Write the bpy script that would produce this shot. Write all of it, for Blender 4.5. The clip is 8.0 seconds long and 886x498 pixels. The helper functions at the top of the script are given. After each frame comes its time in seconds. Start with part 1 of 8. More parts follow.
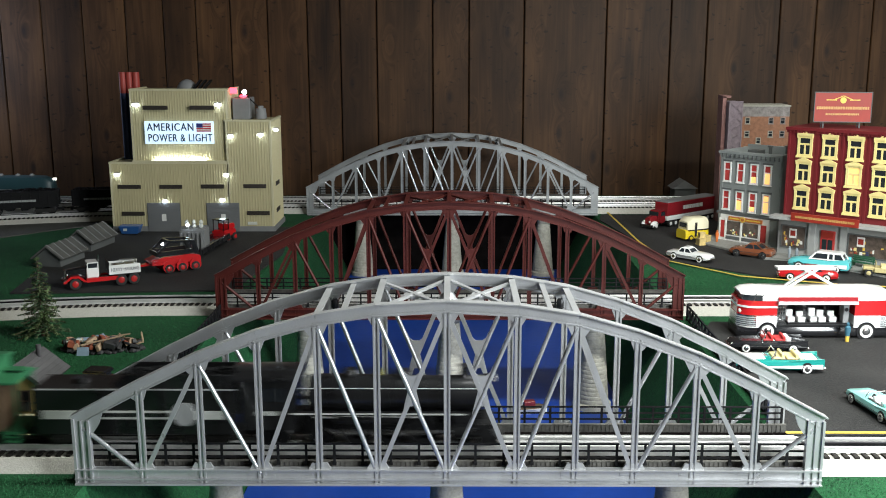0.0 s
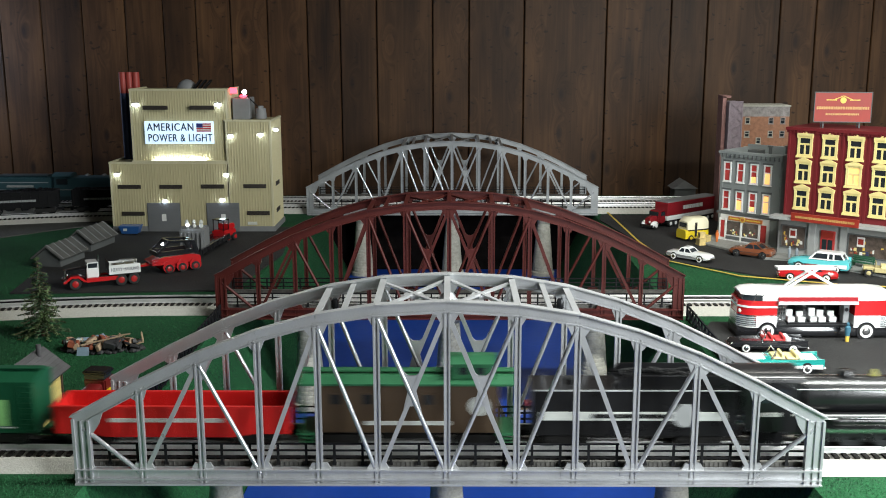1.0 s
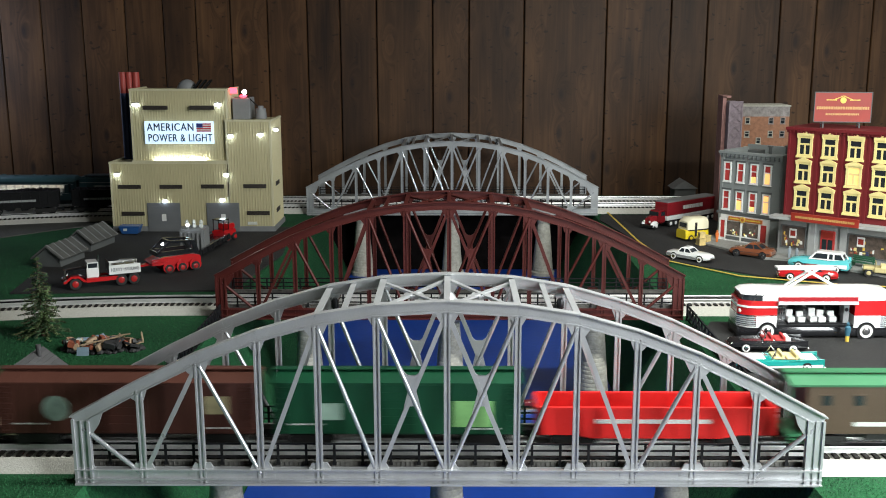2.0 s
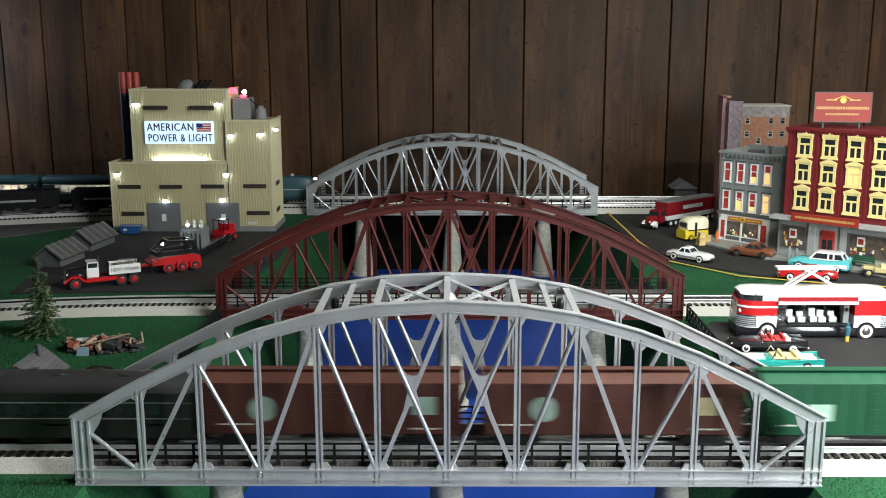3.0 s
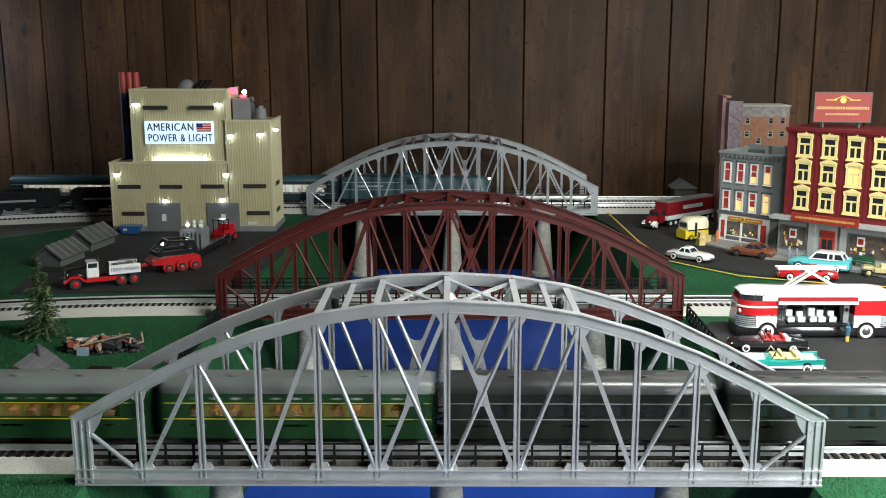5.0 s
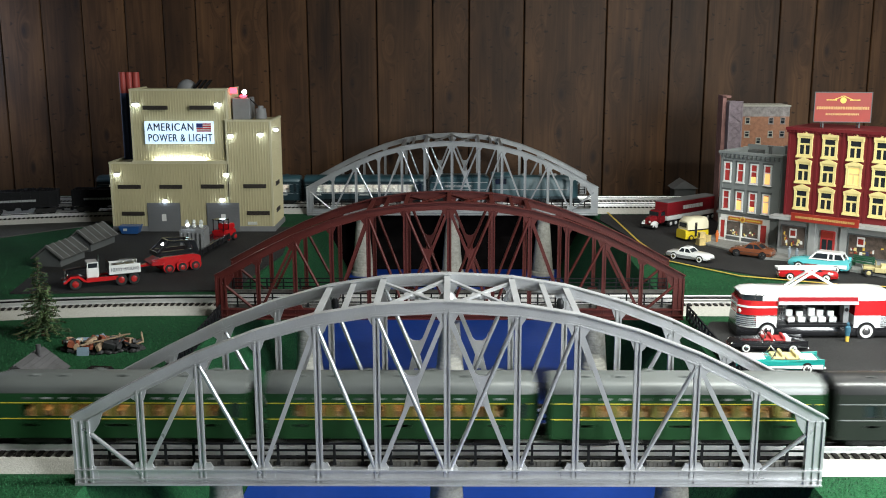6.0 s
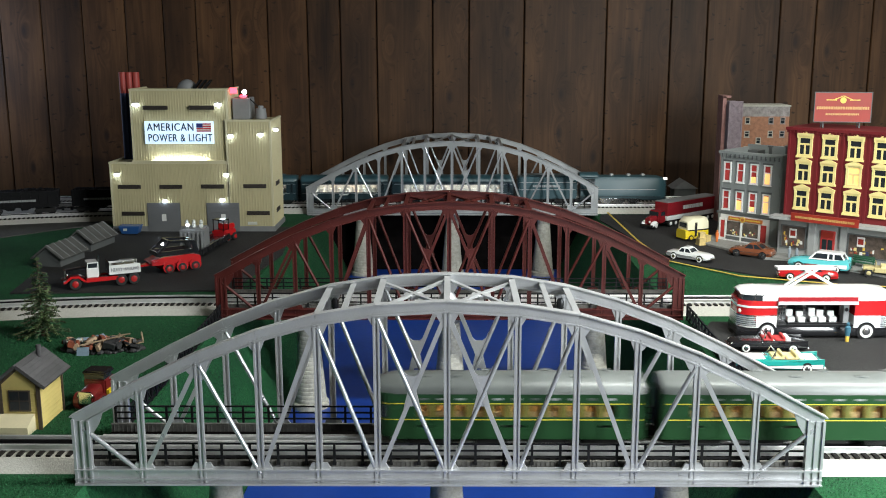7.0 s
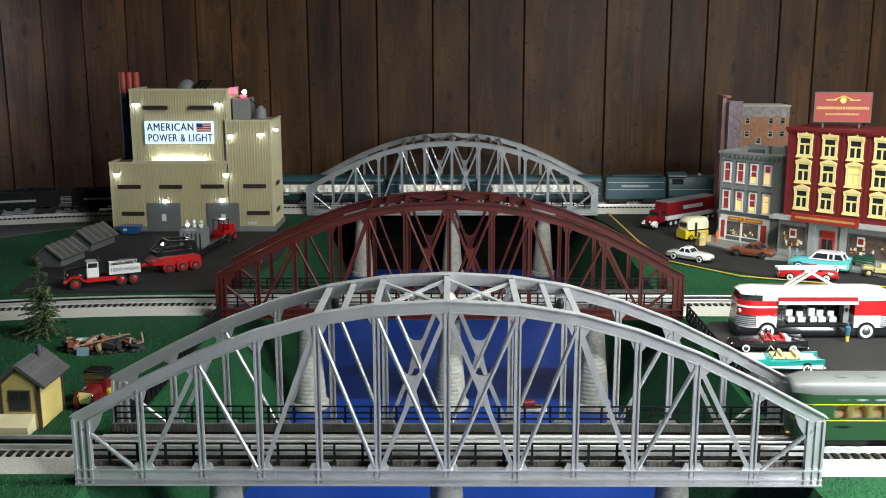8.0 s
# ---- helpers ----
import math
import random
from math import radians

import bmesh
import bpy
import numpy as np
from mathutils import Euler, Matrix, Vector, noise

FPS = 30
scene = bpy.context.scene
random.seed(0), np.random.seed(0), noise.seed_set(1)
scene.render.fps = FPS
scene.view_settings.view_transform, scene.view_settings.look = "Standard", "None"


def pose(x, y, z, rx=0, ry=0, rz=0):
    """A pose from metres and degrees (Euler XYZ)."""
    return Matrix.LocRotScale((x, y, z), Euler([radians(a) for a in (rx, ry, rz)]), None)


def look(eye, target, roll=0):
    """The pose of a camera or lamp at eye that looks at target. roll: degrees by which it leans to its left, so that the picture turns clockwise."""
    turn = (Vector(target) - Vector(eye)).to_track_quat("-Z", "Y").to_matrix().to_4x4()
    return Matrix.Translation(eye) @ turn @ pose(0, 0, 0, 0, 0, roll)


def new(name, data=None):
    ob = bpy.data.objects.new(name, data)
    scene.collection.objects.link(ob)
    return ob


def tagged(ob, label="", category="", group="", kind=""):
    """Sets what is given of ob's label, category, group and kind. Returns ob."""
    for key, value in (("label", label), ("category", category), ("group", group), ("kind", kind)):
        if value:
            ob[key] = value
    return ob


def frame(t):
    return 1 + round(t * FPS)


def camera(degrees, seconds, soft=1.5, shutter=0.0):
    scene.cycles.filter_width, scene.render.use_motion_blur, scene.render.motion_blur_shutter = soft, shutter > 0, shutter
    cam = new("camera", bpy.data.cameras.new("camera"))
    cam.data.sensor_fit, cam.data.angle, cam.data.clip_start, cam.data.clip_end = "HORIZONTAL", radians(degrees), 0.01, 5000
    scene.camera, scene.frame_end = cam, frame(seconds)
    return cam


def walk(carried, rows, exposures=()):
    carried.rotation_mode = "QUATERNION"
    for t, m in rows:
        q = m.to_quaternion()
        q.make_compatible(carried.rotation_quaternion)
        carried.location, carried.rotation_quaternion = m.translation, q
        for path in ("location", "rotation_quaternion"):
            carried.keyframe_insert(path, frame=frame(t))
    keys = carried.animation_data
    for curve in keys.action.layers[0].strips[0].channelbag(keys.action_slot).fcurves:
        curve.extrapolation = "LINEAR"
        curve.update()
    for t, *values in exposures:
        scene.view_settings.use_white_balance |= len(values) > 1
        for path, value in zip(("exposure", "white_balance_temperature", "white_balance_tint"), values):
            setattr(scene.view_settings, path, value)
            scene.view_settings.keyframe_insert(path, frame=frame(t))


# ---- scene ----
# camera: it stands still
EYE = Vector((0.0132, -1.2586, 0.5904))
PITCH, YAW = 0.2048, -0.0131
WAY = Vector((math.sin(YAW) * math.cos(PITCH), math.cos(YAW) * math.cos(PITCH), -math.sin(PITCH)))
cam = camera(48.14, 8.0, soft=1.0, shutter=0.6)
walk(cam, [(0.0, look(EYE, EYE + WAY, -0.13)), (8.0, look(EYE, EYE + WAY, -0.13))], exposures=[(0.0, -0.1), (8.0, -0.1)])

# world and lights: a closed room with two ceiling fixtures, an added front fill and a window on either side
world = bpy.data.worlds.new("world")
scene.world = world
world.use_nodes = True
world.node_tree.nodes["Background"].inputs[0].default_value = (0.75, 0.85, 1.0, 1)
world.node_tree.nodes["Background"].inputs[1].default_value = 0.4


def area(name, at, target, sx, sy, watts, colour):
    lamp = bpy.data.lights.new(name, "AREA")
    lamp.shape, lamp.size, lamp.size_y, lamp.energy, lamp.color = "RECTANGLE", sx, sy, watts, colour
    ob = new(name, lamp)
    ob.matrix_world = look(at, target)
    return ob


area("ceiling_lamp", (1.2, 0.0, 1.4), (1.2, 0.0, 0), 1.7, 0.14, 78, (0.955, 1.0, 0.945))
area("ceiling_lamp", (1.05, 1.5, 1.62), (1.05, 1.6, 0), 1.3, 0.14, 7, (1.0, 0.97, 0.88))
# unseen fill added in front to brighten the near bridge
area("ceiling_lamp", (1.6, -1.2, 1.5), (1.6, -1.2, 0), 1.2, 0.14, 20, (0.955, 1.0, 0.945))
area("window_light", (1.5, -1.0, 0.6), (0.5, 0.05, 0.06), 0.7, 0.8, 60, (0.92, 0.985, 1.0))
# unseen area light, set close to the panelling to give its bluish glow
area("window_light", (-2.15, 2.36, 0.58), (-1.45, 2.65, 0.36), 0.3, 0.5, 4.2, (0.66, 0.78, 1.0))


# ---- mesh and material tools ----
class M:
    """A mesh being built from simple solids."""

    def __init__(self):
        self.bm = bmesh.new()

    def hexa(self, co):
        v = [self.bm.verts.new(c) for c in co]
        for f in ((0, 3, 2, 1), (4, 5, 6, 7), (0, 1, 5, 4), (1, 2, 6, 5), (2, 3, 7, 6), (3, 0, 4, 7)):
            self.bm.faces.new([v[i] for i in f])
        return self

    def box(self, x0, x1, y0, y1, z0, z1):
        return self.hexa([(x0, y0, z0), (x1, y0, z0), (x1, y1, z0), (x0, y1, z0), (x0, y0, z1), (x1, y0, z1), (x1, y1, z1), (x0, y1, z1)])

    def beam(self, a, b, w, d, up=(0, 1, 0)):
        """A bar from a to b, d thick along up and w thick across it."""
        a, b, up = Vector(a), Vector(b), Vector(up)
        t = (b - a).normalized()
        s = t.cross(up).normalized() * (w / 2)
        u = s.cross(t).normalized() * (d / 2)
        return self.hexa([a - s - u, a + s - u, a + s + u, a - s + u, b - s - u, b + s - u, b + s + u, b - s + u])

    def loft(self, rings, cap=True):
        rs = [[self.bm.verts.new(c) for c in r] for r in rings]
        n = len(rs[0])
        for p, q in zip(rs, rs[1:]):
            for i in range(n):
                self.bm.faces.new((p[i], p[(i + 1) % n], q[(i + 1) % n], q[i]))
        if cap:
            self.bm.faces.new(rs[0][::-1])
            self.bm.faces.new(rs[-1])
        return self

    def cyl(self, a, b, r0, r1=None, n=12):
        a, b = Vector(a), Vector(b)
        r1 = r0 if r1 is None else r1
        t = (b - a).normalized()
        s = t.orthogonal().normalized()
        u = t.cross(s)
        k = [(math.cos(2 * math.pi * i / n), math.sin(2 * math.pi * i / n)) for i in range(n)]
        return self.loft([[a + (s * c + u * e) * r0 for c, e in k], [b + (s * c + u * e) * r1 for c, e in k]])

    def lathe(self, prof, at=(0, 0, 0), n=16, axis="z"):
        rings = []
        for r, h in prof:
            ring = []
            for i in range(n):
                c, e = r * math.cos(2 * math.pi * i / n), r * math.sin(2 * math.pi * i / n)
                p = (c, e, h) if axis == "z" else ((c, h, e) if axis == "y" else (h, c, e))
                ring.append(Vector(at) + Vector(p))
            rings.append(ring)
        return self.loft(rings)

    def prism(self, pts, axis, a, b):
        def at(p, h):
            return (p[0], h, p[1]) if axis == "y" else ((h, p[0], p[1]) if axis == "x" else (p[0], p[1], h))
        return self.loft([[at(p, a) for p in pts], [at(p, b) for p in pts]])

    def ball(self, at, rx, ry, rz, n=10, m=6):
        at = Vector(at)
        rings = []
        for j in range(m + 1):
            f = -math.pi / 2 + math.pi * (j + 0.15 if j == 0 else (j - 0.15 if j == m else j)) / m
            rings.append([at + Vector((rx * math.cos(f) * math.cos(2 * math.pi * i / n), ry * math.cos(f) * math.sin(2 * math.pi * i / n), rz * math.sin(f))) for i in range(n)])
        return self.loft(rings)

    def turned(self, m):
        self.bm.transform(m)
        return self


def part(name, m, material, parent=None, label="", smooth=False, bevel=0.0):
    bm = m.bm if isinstance(m, M) else m
    if bevel:
        bmesh.ops.bevel(bm, geom=list(bm.edges), offset=bevel, segments=2 if smooth else 1, affect="EDGES", clamp_overlap=True)
    bmesh.ops.recalc_face_normals(bm, faces=list(bm.faces))
    if smooth:
        for f in bm.faces:
            f.smooth = True
        for e in bm.edges:
            if len(e.link_faces) == 2 and e.calc_face_angle(0) > 0.7:
                e.smooth = False
    me = bpy.data.meshes.new(name)
    bm.to_mesh(me)
    bm.free()
    me.materials.append(material)
    ob = new(name, me)
    if parent:
        ob.parent = parent
    if label:
        ob["label"] = label
    return ob


def same_mesh(name, ob, parent, at):
    """Another object on the mesh of ob, at a place in the parent's space."""
    o = new(name, ob.data)
    o.parent = parent
    o.matrix_basis = at if isinstance(at, Matrix) else Matrix.Translation(at)
    if "label" in ob:
        o["label"] = ob["label"]
    return o


def thing(name, m, label, category, group="", kind=""):
    ob = new(name)
    ob.empty_display_size = 0.02
    ob.matrix_basis = m
    return tagged(ob, label, category, group, kind)


def nodes_of(name):
    mt = bpy.data.materials.new(name)
    mt.use_nodes = True
    nt = mt.node_tree
    return mt, nt, nt.nodes["Principled BSDF"]


def mk(name, col, rough=0.5, metal=0.0, var=0.18, scale=30.0, bump=0.05, fine=300.0, dirt=0.0, coat=0.0, emit=0.0, jitter=0.0, spec=0.5):
    """Paint, plastic or metal: colour with slow stains and fine grain, relief, uneven gloss."""
    mt, nt, p = nodes_of(name)
    N, L = nt.nodes.new, nt.links.new
    co = N("ShaderNodeTexCoord")
    n1, n2 = N("ShaderNodeTexNoise"), N("ShaderNodeTexNoise")
    n1.inputs["Scale"].default_value, n1.inputs["Detail"].default_value = scale, 5
    n2.inputs["Scale"].default_value, n2.inputs["Detail"].default_value = fine, 3
    for n in (n1, n2):
        L(co.outputs["Object"], n.inputs["Vector"])
    ramp = N("ShaderNodeValToRGB")
    c = Vector(col)
    ramp.color_ramp.elements[0].position, ramp.color_ramp.elements[1].position = 0.3, 0.7
    ramp.color_ramp.elements[0].color = (*(c * (1 - var)), 1)
    ramp.color_ramp.elements[1].color = (*[min(1, x * (1 + var * 0.6) + 0.01 * var) for x in c], 1)
    mix = N("ShaderNodeMath")
    mix.operation = "MULTIPLY_ADD"
    L(n1.outputs["Fac"], mix.inputs[0])
    mix.inputs[1].default_value = 0.7
    sub = N("ShaderNodeMath")
    sub.operation = "MULTIPLY"
    sub.inputs[1].default_value = 0.3
    L(n2.outputs["Fac"], sub.inputs[0])
    L(sub.outputs[0], mix.inputs[2])
    L(mix.outputs[0], ramp.inputs["Fac"])
    out = ramp.outputs["Color"]
    if dirt:
        n3 = N("ShaderNodeTexNoise")
        n3.inputs["Scale"].default_value, n3.inputs["Detail"].default_value, n3.inputs["Roughness"].default_value = scale * 0.4, 8, 0.7
        L(co.outputs["Object"], n3.inputs["Vector"])
        r3 = N("ShaderNodeMapRange")
        r3.inputs[1].default_value, r3.inputs[2].default_value, r3.inputs[4].default_value = 0.5, 0.75, dirt
        L(n3.outputs["Fac"], r3.inputs[0])
        mx = N("ShaderNodeMix")
        mx.data_type = "RGBA"
        L(r3.outputs[0], mx.inputs["Factor"])
        L(out, mx.inputs["A"])
        mx.inputs["B"].default_value = (*(c * 0.35 + Vector((0.03, 0.025, 0.02))), 1)
        out = mx.outputs["Result"]
    if jitter:
        info, hsv, mr = N("ShaderNodeObjectInfo"), N("ShaderNodeHueSaturation"), N("ShaderNodeMapRange")
        mr.inputs[3].default_value, mr.inputs[4].default_value = 1 - jitter, 1 + jitter
        L(info.outputs["Random"], mr.inputs[0])
        L(mr.outputs[0], hsv.inputs["Value"])
        L(out, hsv.inputs["Color"])
        out = hsv.outputs["Color"]
    L(out, p.inputs["Base Color"])
    rr = N("ShaderNodeMapRange")
    rr.inputs[3].default_value, rr.inputs[4].default_value = max(0.03, rough - 0.08), min(1, rough + 0.1)
    L(n1.outputs["Fac"], rr.inputs[0])
    L(rr.outputs[0], p.inputs["Roughness"])
    p.inputs["Metallic"].default_value = metal
    p.inputs["Specular IOR Level"].default_value = spec
    p.inputs["Coat Weight"].default_value = coat
    if bump:
        b = N("ShaderNodeBump")
        b.inputs["Strength"].default_value, b.inputs["Distance"].default_value = bump, 0.002
        L(n2.outputs["Fac"], b.inputs["Height"])
        L(b.outputs[0], p.inputs["Normal"])
    if emit:
        p.inputs["Emission Color"].default_value = (*col, 1)
        p.inputs["Emission Strength"].default_value = emit
    return mt


def wood_panel():
    """Dark stained knotty panelling, grain up and down."""
    mt, nt, p = nodes_of("panelling")
    N, L = nt.nodes.new, nt.links.new
    co, info, mp = N("ShaderNodeTexCoord"), N("ShaderNodeObjectInfo"), N("ShaderNodeMapping")
    off = N("ShaderNodeVectorMath")
    off.operation = "SCALE"
    off.inputs[0].default_value = (7.3, 3.1, 11.7)
    L(info.outputs["Random"], off.inputs["Scale"])
    L(co.outputs["Object"], mp.inputs["Vector"])
    L(off.outputs[0], mp.inputs["Location"])
    # knots: distorted cells that pull the grain round them
    kn = N("ShaderNodeTexVoronoi")
    kmap = N("ShaderNodeMapping")
    kmap.inputs["Scale"].default_value, kmap.inputs["Rotation"].default_value = (7.5, 1.0, 3.2), (radians(90), 0, 0)
    kn.voronoi_dimensions = "2D"
    L(mp.outputs[0], kmap.inputs["Vector"])
    L(kmap.outputs[0], kn.inputs["Vector"])
    kn.inputs["Scale"].default_value = 1.0
    kr = N("ShaderNodeMapRange")
    kr.inputs[1].default_value, kr.inputs[2].default_value, kr.inputs[3].default_value, kr.inputs[4].default_value = 0.0, 0.3, 1.0, 0.0
    L(kn.outputs["Distance"], kr.inputs[0])
    gm = N("ShaderNodeMapping")
    gm.inputs["Scale"].default_value = (48, 48, 2.2)
    L(mp.outputs[0], gm.inputs["Vector"])
    add = N("ShaderNodeVectorMath")
    add.operation = "ADD"
    pull = N("ShaderNodeVectorMath")
    pull.operation = "SCALE"
    pull.inputs[0].default_value = (3.2, 0, 1.2)
    L(kr.outputs[0], pull.inputs["Scale"])
    L(gm.outputs[0], add.inputs[0])
    L(pull.outputs[0], add.inputs[1])
    g = N("ShaderNodeTexNoise")
    g.inputs["Scale"].default_value, g.inputs["Detail"].default_value, g.inputs["Distortion"].default_value = 1.0, 9, 1.3
    L(add.outputs[0], g.inputs["Vector"])
    slow = N("ShaderNodeTexNoise")
    sm = N("ShaderNodeMapping")
    sm.inputs["Scale"].default_value = (8, 8, 2.4)
    L(mp.outputs[0], sm.inputs["Vector"])
    L(sm.outputs[0], slow.inputs["Vector"])
    slow.inputs["Scale"].default_value = 1.0
    slow.inputs["Detail"].default_value = 4
    mixv = N("ShaderNodeMath")
    mixv.operation = "MULTIPLY_ADD"
    L(g.outputs["Fac"], mixv.inputs[0])
    mixv.inputs[1].default_value = 0.36
    half = N("ShaderNodeMath")
    half.operation = "MULTIPLY"
    half.inputs[1].default_value = 0.64
    L(slow.outputs["Fac"], half.inputs[0])
    L(half.outputs[0], mixv.inputs[2])
    ramp = N("ShaderNodeValToRGB")
    e = ramp.color_ramp.elements
    e[0].position, e[0].color = 0.30, (0.018, 0.0078, 0.0032, 1)
    e[1].position, e[1].color = 0.72, (0.122, 0.058, 0.023, 1)
    mid = e.new(0.5)
    mid.color = (0.057, 0.026, 0.0102, 1)
    L(mixv.outputs[0], ramp.inputs["Fac"])
    kd = N("ShaderNodeMapRange")
    kd.inputs[1].default_value, kd.inputs[2].default_value, kd.inputs[3].default_value, kd.inputs[4].default_value = 0.03, 0.11, 0.9, 0.0
    L(kn.outputs["Distance"], kd.inputs[0])
    pick, gate, few = N("ShaderNodeSeparateColor"), N("ShaderNodeMath"), N("ShaderNodeMath")
    L(kn.outputs["Color"], pick.inputs[0])
    gate.operation, gate.inputs[1].default_value = "GREATER_THAN", 0.62
    L(pick.outputs[0], gate.inputs[0])
    few.operation = "MULTIPLY"
    L(gate.outputs[0], few.inputs[0])
    L(kd.outputs[0], few.inputs[1])
    mx = N("ShaderNodeMix")
    mx.data_type = "RGBA"
    L(few.outputs[0], mx.inputs["Factor"])
    L(ramp.outputs["Color"], mx.inputs["A"])
    mx.inputs["B"].default_value = (0.018, 0.009, 0.006, 1)
    fk, fm = N("ShaderNodeTexNoise"), N("ShaderNodeMapping")
    fm.inputs["Scale"].default_value, fm.inputs["Rotation"].default_value = (34, 34, 60), (0, radians(25), 0)
    L(mp.outputs[0], fm.inputs["Vector"])
    L(fm.outputs[0], fk.inputs["Vector"])
    fk.inputs["Scale"].default_value, fk.inputs["Detail"].default_value = 1.0, 2
    fr = N("ShaderNodeMapRange")
    fr.inputs[1].default_value, fr.inputs[2].default_value, fr.inputs[4].default_value = 0.66, 0.71, 0.75
    L(fk.outputs["Fac"], fr.inputs[0])
    fx = N("ShaderNodeMix")
    fx.data_type = "RGBA"
    L(fr.outputs[0], fx.inputs["Factor"])
    L(mx.outputs["Result"], fx.inputs["A"])
    fx.inputs["B"].default_value = (0.012, 0.006, 0.004, 1)
    hsv, mr = N("ShaderNodeHueSaturation"), N("ShaderNodeMapRange")
    mr.inputs[3].default_value, mr.inputs[4].default_value = 0.8, 1.25
    L(info.outputs["Random"], mr.inputs[0])
    L(mr.outputs[0], hsv.inputs["Value"])
    L(fx.outputs["Result"], hsv.inputs["Color"])
    L(hsv.outputs["Color"], p.inputs["Base Color"])
    p.inputs["Roughness"].default_value = 0.58
    p.inputs["Specular IOR Level"].default_value = 0.3
    b = N("ShaderNodeBump")
    b.inputs["Strength"].default_value, b.inputs["Distance"].default_value = 0.25, 0.001
    L(g.outputs["Fac"], b.inputs["Height"])
    L(b.outputs[0], p.inputs["Normal"])
    return mt


def speckled(name, dark, light, scale, rough=0.95, bump=0.5, blotch=6.0):
    """Grass mat, asphalt or grit: fine specks over slow blotches."""
    mt, nt, p = nodes_of(name)
    N, L = nt.nodes.new, nt.links.new
    co = N("ShaderNodeTexCoord")
    n1, n2 = N("ShaderNodeTexNoise"), N("ShaderNodeTexNoise")
    n1.inputs["Scale"].default_value, n1.inputs["Detail"].default_value, n1.inputs["Roughness"].default_value = scale, 4, 0.75
    n2.inputs["Scale"].default_value, n2.inputs["Detail"].default_value = blotch, 6
    for n in (n1, n2):
        L(co.outputs["Object"], n.inputs["Vector"])
    a = N("ShaderNodeMath")
    a.operation = "MULTIPLY_ADD"
    L(n1.outputs["Fac"], a.inputs[0])
    a.inputs[1].default_value = 0.7
    h = N("ShaderNodeMath")
    h.operation = "MULTIPLY"
    h.inputs[1].default_value = 0.3
    L(n2.outputs["Fac"], h.inputs[0])
    L(h.outputs[0], a.inputs[2])
    r = N("ShaderNodeValToRGB")
    r.color_ramp.elements[0].position, r.color_ramp.elements[0].color = 0.36, (*dark, 1)
    r.color_ramp.elements[1].position, r.color_ramp.elements[1].color = 0.64, (*light, 1)
    L(a.outputs[0], r.inputs["Fac"])
    L(r.outputs["Color"], p.inputs["Base Color"])
    p.inputs["Roughness"].default_value = rough
    p.inputs["Specular IOR Level"].default_value = 0.25
    b = N("ShaderNodeBump")
    b.inputs["Strength"].default_value, b.inputs["Distance"].default_value = bump, 0.003
    L(n1.outputs["Fac"], b.inputs["Height"])
    L(b.outputs[0], p.inputs["Normal"])
    return mt


def glow(name, col, strength):
    mt, nt, p = nodes_of(name)
    p.inputs["Base Color"].default_value = (*col, 1)
    p.inputs["Emission Color"].default_value = (*col, 1)
    p.inputs["Emission Strength"].default_value = strength
    return mt


def glassy(name, col=(0.02, 0.025, 0.03), rough=0.08):
    mt, nt, p = nodes_of(name)
    p.inputs["Base Color"].default_value = (*col, 1)
    p.inputs["Roughness"].default_value = rough
    p.inputs["Coat Weight"].default_value = 0.5
    return mt


def clear_glass(name):
    mt, nt, p = nodes_of(name)
    p.inputs["Base Color"].default_value = (0.9, 0.95, 0.95, 1)
    p.inputs["Roughness"].default_value = 0.03
    p.inputs["Transmission Weight"].default_value = 1.0
    p.inputs["IOR"].default_value = 1.1
    return mt


PANEL = wood_panel()
GRASS = speckled("grass_mat", (0.002, 0.022, 0.009), (0.017, 0.118, 0.040), 190, bump=1.0)
ASPHALT = speckled("asphalt", (0.007, 0.007, 0.008), (0.044, 0.043, 0.042), 240, rough=0.85, bump=0.5)
BALLAST = speckled("roadbed", (0.40, 0.38, 0.34), (0.62, 0.60, 0.55), 500, bump=0.6)
WATER = mk("painted_water", (0.005, 0.042, 0.28), 0.35, var=0.25, scale=5, bump=0.15, fine=60)
SILVER = mk("silver_paint", (0.58, 0.585, 0.60), 0.30, 0.5, var=0.14, scale=25, bump=0.04, fine=500, dirt=0.12)
OXIDE = mk("oxide_red_paint", (0.062, 0.0085, 0.006), 0.5, var=0.2, scale=25, bump=0.04, fine=500, dirt=0.25, spec=0.35)
BLACK = mk("black_plastic", (0.005, 0.005, 0.006), 0.6, var=0.3, scale=30, bump=0.05, spec=0.22)
DARKMETAL = mk("dark_metal", (0.02, 0.02, 0.022), 0.35, 0.6, var=0.3)
STEEL = mk("rail_steel", (0.88, 0.87, 0.85), 0.38, 0.6, var=0.15, scale=40)
TIE = mk("tie_brown", (0.016, 0.013, 0.011), 0.7, var=0.35, scale=60, spec=0.2)
CONCRETE = speckled("cast_stone", (0.30, 0.29, 0.25), (0.50, 0.48, 0.42), 90, bump=0.35, blotch=18)
GREYPAINT = mk("grey_paint", (0.20, 0.205, 0.21), 0.6, var=0.15)
WHITE = mk("white_paint", (0.78, 0.77, 0.74), 0.45, var=0.08, coat=0.2)
CHROME = mk("chrome", (0.75, 0.75, 0.76), 0.15, 1.0, var=0.08)
RUBBER = mk("rubber", (0.014, 0.014, 0.014), 0.75, var=0.3)
GLASSDARK = glassy("dark_glass")
YELLOWLINE = mk("yellow_line_paint", (0.62, 0.45, 0.07), 0.7, var=0.2, scale=80)
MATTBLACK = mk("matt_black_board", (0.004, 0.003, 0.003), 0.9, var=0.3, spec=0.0)
